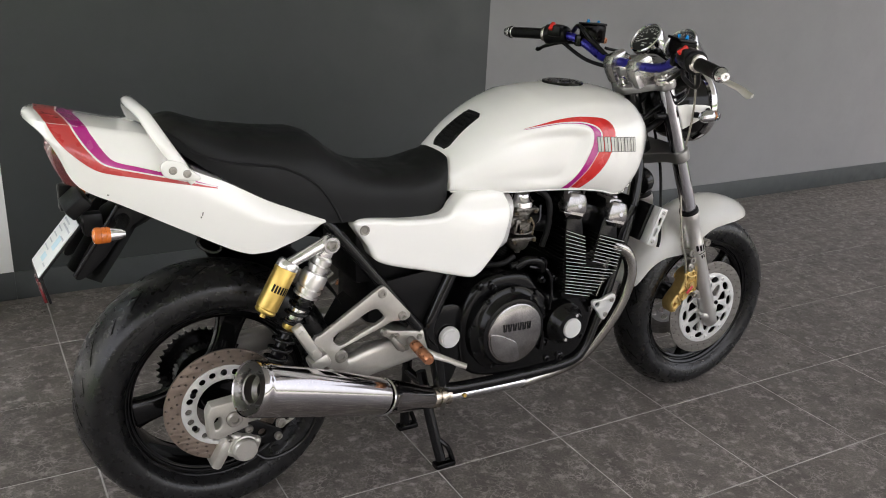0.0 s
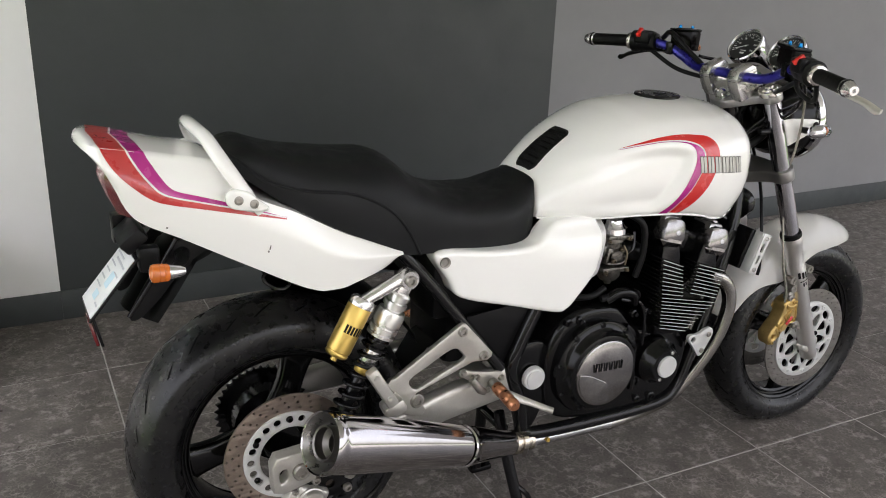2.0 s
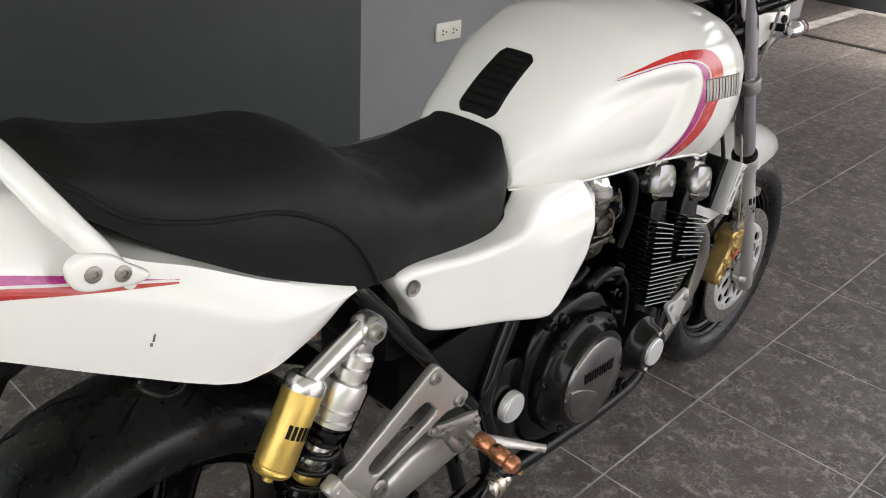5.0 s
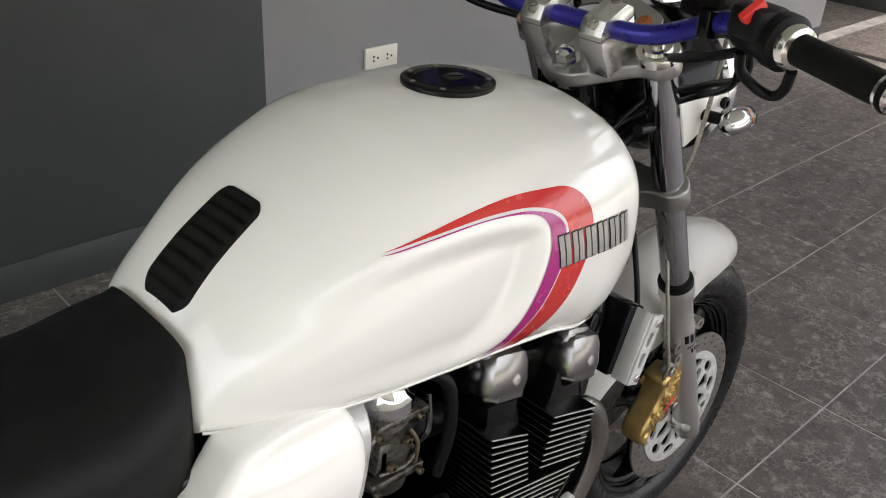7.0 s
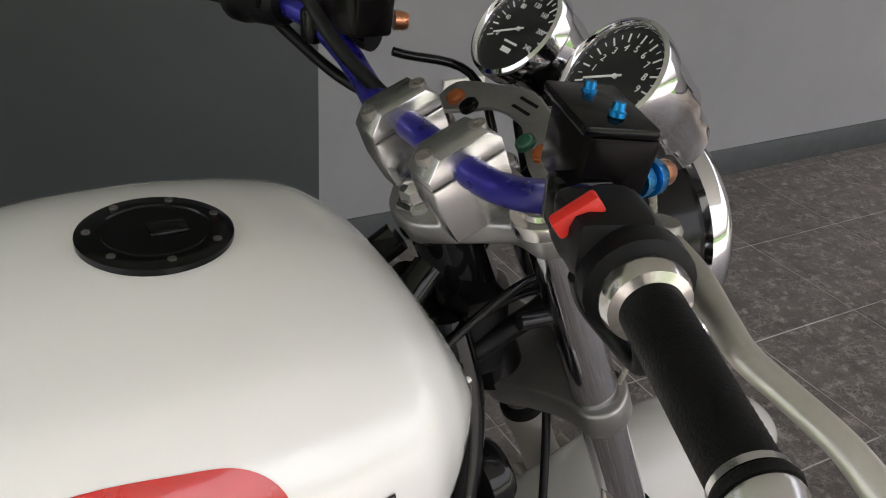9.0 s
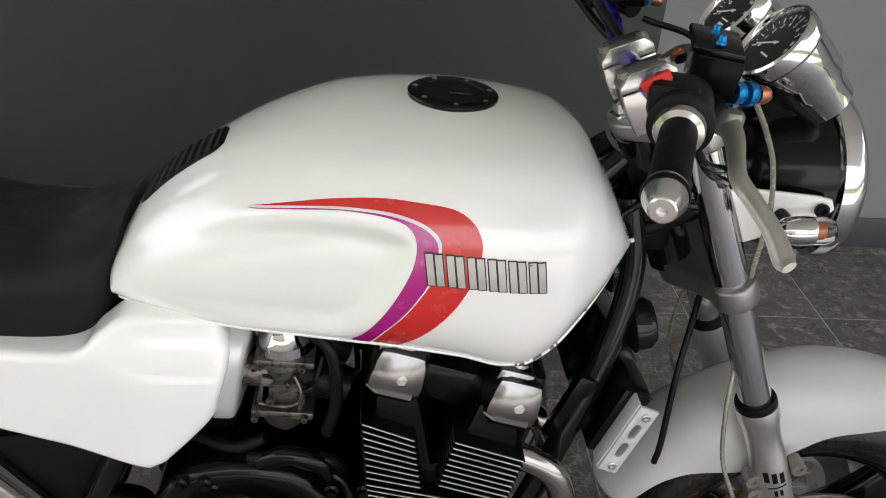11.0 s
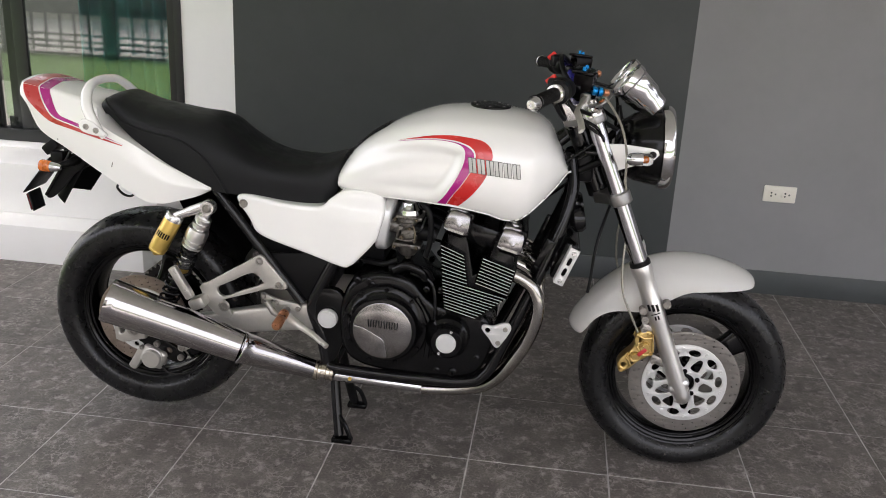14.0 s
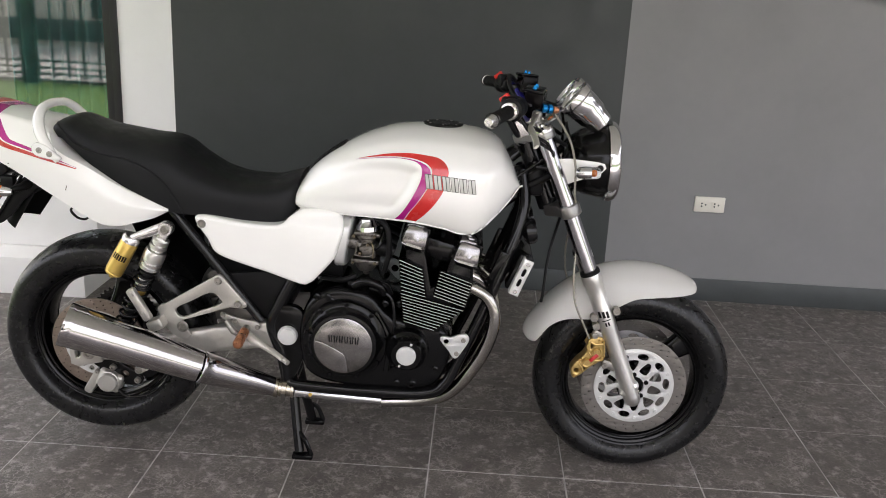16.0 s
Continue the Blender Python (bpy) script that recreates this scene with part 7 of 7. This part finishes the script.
    for k in range(16):
        x, z = rnd.uniform(0.54, 0.92), rnd.choice([0.295, 0.30, 0.31, 0.555, 0.545, 0.35, 0.50])
        bm = bmesh.new()
        lathe(bm, [(0, 0.016), (0.005, 0.016), (0.006, 0.010), (0.010, 0.008), (0.012, 0.0)], (x, s * 0.160, z), (0, s, 0), 10)
        part("case_bolt", bm, BLACK, eng)
    rod("case_rib", [(0.72, s * 0.170, 0.52), (0.76, s * 0.172, 0.44), (0.755, s * 0.172, 0.34)], 0.008, BLACK, eng, 8, 4)
    rod("wiring", [(0.70, s * 0.165, 0.59), (0.76, s * 0.172, 0.57), (0.775, s * 0.175, 0.50), (0.77, s * 0.175, 0.40)], 0.005, BLACK_GLOSS, eng, 8, 5)

# Cylinder block and head behind the fins.
bm = plate([(0.805, 0.480), (0.905, 0.470), (0.985, 0.640), (0.975, 0.700), (0.930, 0.705), (0.905, 0.620), (0.875, 0.605), (0.858, 0.690), (0.850, 0.720), (0.800, 0.715)], [], 0.360, 0.006, 0)
part("cylinder_block", bm, BLACK, eng, "black cylinder block")


def fin(x0, z0, x1, z1, half):
    """One cooling fin: a thin black plate with a machined bright edge."""
    a, b = Vector((x0, 0, z0)), Vector((x1, 0, z1))
    mid, ln = (a + b) / 2, (b - a).length
    ang = math.degrees(math.atan2(-(b - a).z, (b - a).x))
    bm = bmesh.new()
    rbox(bm, tuple(mid), (ln, 2 * half, 0.0034), 0.0008, (0, ang, 0), 1)
    f = part("fin", bm, BLACK, eng)
    for s in (-1, 1):
        bm = bmesh.new()
        rbox(bm, (mid.x, s * (half + 0.0002), mid.z), (ln - 0.006, 0.0010, 0.0013), 0, (0, ang, 0))
        part("fin_edge", bm, SILVER, f, "machined bright fin edge")


for k in range(10):
    t = k / 9
    fin(0.790 + 0.010 * t, 0.594 - 0.084 * t, 0.972 - 0.080 * t, 0.551 - 0.066 * t, 0.205 - 0.006 * t)
for k in range(9):
    t = k / 8
    fin(0.782 + 0.008 * t, 0.692 - 0.088 * t, 0.852 + 0.012 * t, 0.664 - 0.078 * t, 0.203)
    fin(0.898 - 0.016 * t, 0.664 - 0.072 * t, 0.992 - 0.016 * t, 0.632 - 0.070 * t, 0.203)

# Cam cover: two humps with bright end caps.
for x, z, tilt in ((0.826, 0.762, 0), (0.973, 0.721, 0)):
    bm = bmesh.new()
    rbox(bm, (x, 0, z - 0.012), (0.078, 0.330, 0.070), 0.014, (0, 15, 0))
    part("cam_cover", bm, BLACK, eng, "black cam cover")
    for s in (-1, 1):
        bm = bmesh.new()
        rbox(bm, (x, s * 0.148, z - 0.010), (0.080, 0.096, 0.062), 0.018, (s * 4, 15, 0), 2, 0.82)
        rbox(bm, (x - 0.002, s * 0.140, z + 0.008), (0.062, 0.080, 0.044), 0.012, (0, 15, 0), 2, 0.82)
        lathe(bm, [(0, 0.0015), (0.007, 0.001), (0.027, -0.015)], (x + 0.004, s * 0.192, z - 0.012), (0, s, 0.35), 6)
        rbox(bm, (x - 0.004, s * 0.154, z - 0.032), (0.070, 0.080, 0.036), 0.012, (s * 3, 15, 0), 1, 0.94)
        part("cam_end_cap", bm, ALU_POLISH, eng, "scuffed polished cam end cap", 25)
        bm = bmesh.new()
        lathe(bm, [(0, 0.001), (0.010, 0.001), (0.011, 0.005), (0.016, 0.005), (0.019, -0.002)], (x + 0.005, s * 0.146, z + 0.027), (0.26, 0, 0.966), 18)
        part("cap_bolt", bm, ALU_POLISH, eng)
bm = bmesh.new()
rbox(bm, (0.900, 0, 0.705), (0.110, 0.300, 0.060), 0.012, (0, 15, 0))
part("head_bridge", bm, BLACK, eng)
for y in (-0.11, 0.11, -0.04, 0.04):
    rod("plug_lead", [(0.900, y, 0.740), (0.905, y, 0.775), (0.88, y * 0.8, 0.80)], 0.007, BLACK_GLOSS, eng, 8, 4)

# Carburettors.
for y in (-0.126, -0.044, 0.044, 0.126):
    cb = new("carburettor")
    cb.parent = bike
    cb["label"] = "cast carburettor with bright dome cap"
    bm = bmesh.new()
    lathe(bm, [(0, 0.036), (0.014, 0.036), (0.022, 0.032), (0.027, 0.018), (0.033, 0.013), (0.034, 0.0), (0.031, -0.004)], (0.688, y, 0.752), (-0.05, 0, 1), 28)
    part("dome_cap", bm, CHROME, cb, "chrome dome cap")
    bm = bmesh.new()
    rbox(bm, (0.688, y, 0.745), (0.074, 0.066, 0.010), 0.003, (0, 4, 0))
    lathe(bm, [(0, 0), (0.030, 0), (0.031, -0.010), (0.026, -0.014), (0.026, -0.026), (0.033, -0.030), (0.033, -0.036), (0, -0.036)], (0.684, y, 0.742), (-0.05, 0, 1), 20)
    rbox(bm, (0.684, y, 0.694), (0.056, 0.056, 0.034), 0.004, (0, 4, 0))
    rbox(bm, (0.663, y - 0.018, 0.700), (0.016, 0.020, 0.040), 0.003, (0, 10, 0))
    rbox(bm, (0.704, y - 0.016, 0.688), (0.014, 0.022, 0.026), 0.003, (0, -6, 0))
    tube(bm, [(0.630, y, 0.715), (0.690, y, 0.706)], 0.021, 18)
    rbox(bm, (0.684, y, 0.664), (0.078, 0.062, 0.012), 0.003, (0, 4, 0))
    part("body", bm, CARB, cb, "oil-stained cast body")
    rod("intake_stub", [(0.700, y, 0.706), (0.735, y, 0.700), (0.765, y, 0.690)], [0.022, 0.025, 0.022], BLACK_MATT, cb, 18, 3, "black rubber intake stub")
    bm = bmesh.new()
    lathe(bm, [(0, 0.044), (0.008, 0.044), (0.009, 0.034), (0.020, 0.032), (0.028, 0.022), (0.032, 0.004), (0.034, 0.0)], (0.684, y, 0.664), (0.03, 0, -1), 18)
    part("float_bowl", bm, CARB, cb, "cast float bowl")
    for dx, dz, r in ((-0.030, 0.741, 0.0048), (0.028, 0.741, 0.0048), (-0.032, 0.662, 0.0048), (0.030, 0.662, 0.0048), (-0.012, 0.690, 0.0060), (0.010, 0.716, 0.0055)):
        bolt(cb, (0.682 + dx, y - 0.032, dz), r, 0.007, (0, -1, 0), BRASS)
    rod("throttle_link", [(0.655, y - 0.030, 0.684), (0.690, y - 0.033, 0.681), (0.712, y - 0.030, 0.690)], 0.0028, CARB, cb, 8, 3)
    rod("choke_rod", [(0.700, y - 0.028, 0.724), (0.708, y - 0.034, 0.705), (0.706, y - 0.033, 0.676)], 0.0026, BRASS, cb, 8, 3)
    rod("fuel_pipe", [(0.706, y - 0.030, 0.700), (0.724, y - 0.034, 0.715), (0.735, y - 0.02, 0.75)], 0.004, BLACK_GLOSS, cb, 8, 4)
for k, pts in enumerate(([(0.64, -0.165, 0.60), (0.70, -0.172, 0.61), (0.745, -0.168, 0.60), (0.76, -0.15, 0.57)], [(0.71, -0.15, 0.80), (0.745, -0.165, 0.77), (0.752, -0.165, 0.70), (0.74, -0.16, 0.64)], [(0.56, -0.12, 0.60), (0.62, -0.150, 0.605), (0.66, -0.15, 0.62)])):
    rod("breather_hose", pts, 0.008, BLACK_MATT, bike, 10, 5, "black rubber hose")
bm = bmesh.new()
tube(bm, spline([(0.655, -0.165, 0.595), (0.690, -0.172, 0.612), (0.730, -0.172, 0.600), (0.742, -0.165, 0.575)], 5), 0.013, 12)
part("breather_cover", bm, BLACK, eng)

# Silver engine bracket.
for s in (-1, 1):
    bm = plate(flat([(0.909, 0.455), (0.917, 0.466), (0.938, 0.464), (0.961, 0.473), (0.981, 0.476), (0.991, 0.462), (0.983, 0.441), (0.968, 0.416), (0.958, 0.402), (0.946, 0.405), (0.932, 0.426)], 3), [circle(0.926, 0.451, 0.008, 12)], 0.010, 0.001, 0)
    bm.transform(Matrix.Translation((0, s * 0.190, 0)))
    eb = part("engine_bracket", bm, SILVER, bike, "silver triangular engine bracket")
    for x, z in ((0.975, 0.459), (0.957, 0.417)):
        bolt(eb, (x, s * 0.196, z), 0.007, 0.004, (0, s, 0), ALU_CAST)
    bm = bmesh.new()
    tube(bm, [(0.955, s * 0.12, 0.440), (0.955, s * 0.190, 0.440)], 0.016, 12)
    part("bracket_spacer", bm, BLACK, bike)

# Oil cooler.
oc = new("oil_cooler")
oc.parent = bike
oc["label"] = "black oil cooler with silver end plates"
CM = pose(1.126, 0, 0.652, 0, 21, 0)
bm = bmesh.new()
rbox(bm, (-0.006, 0, 0), (0.038, 0.308, 0.108), 0.004)
bm.transform(CM)
part("core", bm, BLACK, oc, "black cooler core")
for k in range(22):
    bm = bmesh.new()
    rbox(bm, (0.014, 0, -0.050 + 0.00476 * k), (0.006, 0.300, 0.0016), 0)
    bm.transform(CM)
    part("cooling_fin", bm, BLACK, oc)
for s in (-1, 1):
    m = CM @ Matrix.Translation((0, s * 0.182, 0)) @ SIDE
    bm = plate([(-0.013, -0.055), (0.014, -0.055), (0.014, 0.055), (-0.013, 0.055)], [flat([(-0.004, 0.006), (0.005, 0.006), (0.005, 0.026), (-0.004, 0.026)], 3), flat([(-0.004, -0.026), (0.005, -0.026), (0.005, -0.006), (-0.004, -0.006)], 3)], 0.006, 0.001, m=m)
    part("end_plate", bm, SILVER, oc, "slotted silver end plate")
    bm = bmesh.new()
    rbox(bm, (-0.0125, s * 0.168, 0.0), (0.004, 0.026, 0.110), 0.001)
    bm.transform(CM)
    part("front_flange", bm, SILVER, oc)
    for dz in (-0.043, 0.043):
        p = CM @ Vector((0.001, s * 0.185, dz))
        bolt(oc, tuple(p), 0.006, 0.004, (0, s, 0), ALU)
    bm = bmesh.new()
    rbox(bm, (1.062, s * 0.120, 0.655), (0.03, 0.02, 0.11), 0.006, (0, 21, 0))
    part("cooler_bracket", bm, BLACK, oc)

# Horns, looms and cables about the head.
for s in (-1, 1):
    bm = bmesh.new()
    lathe(bm, [(0, 0.020), (0.030, 0.018), (0.038, 0.008), (0.038, -0.010), (0.020, -0.024), (0, -0.024)], (1.150, s * 0.075, 0.760), (1, 0, 0.2), 28)
    part("horn", bm, BLACK_GLOSS, bike, "black disc horn")
cables = [
    ("clutch_cable", [(1.150, 0.150, 1.110), (1.230, 0.120, 1.080), (1.225, 0.060, 0.960), (1.150, 0.055, 0.860), (1.040, 0.10, 0.75)], 0.0045, BLACK_GLOSS),
    ("switch_cable", [(1.060, -0.262, 1.112), (1.070, -0.262, 1.090), (1.080, -0.280, 1.073), (1.080, -0.299, 1.070), (1.070, -0.314, 1.083), (1.055, -0.324, 1.108)], 0.0060, BLACK_MATT),
    ("throttle_cable", [(1.080, -0.262, 1.118), (1.115, -0.245, 1.070), (1.170, -0.170, 1.030), (1.180, -0.080, 0.980), (1.110, -0.060, 0.920), (1.000, -0.08, 0.84)], 0.0045, BLACK_GLOSS),
    ("throttle_cable", [(1.085, -0.250, 1.112), (1.130, -0.225, 1.052), (1.190, -0.140, 1.000), (1.175, -0.060, 0.950), (1.100, -0.040, 0.90)], 0.0045, BLACK_GLOSS),
    ("brake_hose", [(1.176, -0.190, 1.132), (1.182, -0.186, 1.112), (1.206, -0.168, 1.080), (1.235, -0.150, 1.030), (1.255, -0.135, 0.960), (1.262, -0.120, 0.880), (1.285, -0.080, 0.805)], 0.0032, HOSE),
    ("brake_hose", [(1.275, -0.070, 0.810), (1.282, -0.100, 0.730), (1.280, -0.120, 0.650), (1.290, -0.130, 0.570), (1.322, -0.125, 0.500), (1.345, -0.110, 0.452)], 0.0032, HOSE),
    ("brake_hose", [(1.275, 0.070, 0.810), (1.282, 0.100, 0.730), (1.280, 0.120, 0.650), (1.290, 0.130, 0.570), (1.322, 0.125, 0.500), (1.345, 0.110, 0.452)], 0.0032, HOSE),
    ("speedometer_cable", [(1.240, 0.06, 1.060), (1.275, 0.04, 0.900), (1.235, -0.050, 0.800), (1.205, -0.105, 0.700), (1.196, -0.128, 0.600), (1.192, -0.130, 0.565)], 0.0045, BLACK_MATT),
    ("wiring_loom", [(1.262, 0.040, 1.020), (1.210, 0.050, 0.960), (1.150, 0.040, 0.930), (1.05, 0.03, 0.90)], 0.011, BLACK_MATT),
    ("wiring_loom", [(1.262, -0.040, 1.000), (1.215, -0.060, 0.940), (1.160, -0.050, 0.900), (1.08, -0.04, 0.86)], 0.011, BLACK_MATT),
    ("switch_loom", [(1.070, 0.270, 1.120), (1.120, 0.200, 1.070), (1.170, 0.120, 1.050), (1.230, 0.060, 1.020)], 0.006, BLACK_MATT),
    ("switch_loom", [(1.065, -0.275, 1.118), (1.110, -0.190, 1.080), (1.165, -0.110, 1.050), (1.230, -0.055, 1.010)], 0.006, BLACK_MATT),
    ("switch_loom", [(1.096, 0.240, 1.150), (1.070, 0.180, 1.170), (1.080, 0.120, 1.130), (1.130, 0.07, 1.07)], 0.007, BLACK_MATT),
]
for nm, pts, r, m_ in cables:
    rod(nm, pts, r, m_, bike, 10, 8, "black control cable" if m_ is not HOSE else "clear-sleeved braided brake hose")
bm = bmesh.new()
rbox(bm, (1.155, 0, 0.90), (0.05, 0.10, 0.09), 0.012)
part("fuse_box", bm, BLACK_MATT, bike)

# ---- floor tiles, each a piece of the floor ----
TILE_P, GAP = 0.4167, 0.0038
OU, OV = 0.065, -0.116
bm = bmesh.new()
rbox(bm, (0, 0, -0.005), (TILE_P - GAP, TILE_P - GAP, 0.010), 0.0012, seg=1)
tile = part("tile", bm, TILE, floor)
tile_mesh = tile.data
first = True
for i in range(-7, 17):
    for j in range(-10, 5):
        u0, v0 = OU + i * TILE_P, OV + j * TILE_P
        u1, v1 = u0 + TILE_P, v0 + TILE_P
        if u0 < U0 - 0.05 or u1 > U1 + 0.1 or v0 < V0 - 0.05:
            continue
        ob = tile if first else new("tile", tile_mesh)
        first = False
        ob.parent = floor
        m = Matrix.Translation(((u0 + u1) / 2, (v0 + v1) / 2, random.uniform(-0.0004, 0.0004)))
        if v1 > WALL_V:
            k = (WALL_V - 0.004 - v0) / TILE_P
            m = Matrix.Translation(((u0 + u1) / 2, v0 + k * TILE_P / 2, 0)) @ Matrix.Diagonal((1, k, 1, 1))
        ob.matrix_local = m @ Matrix.Rotation(math.pi * (random.randrange(2) if v1 <= WALL_V else 0), 4, "Z")
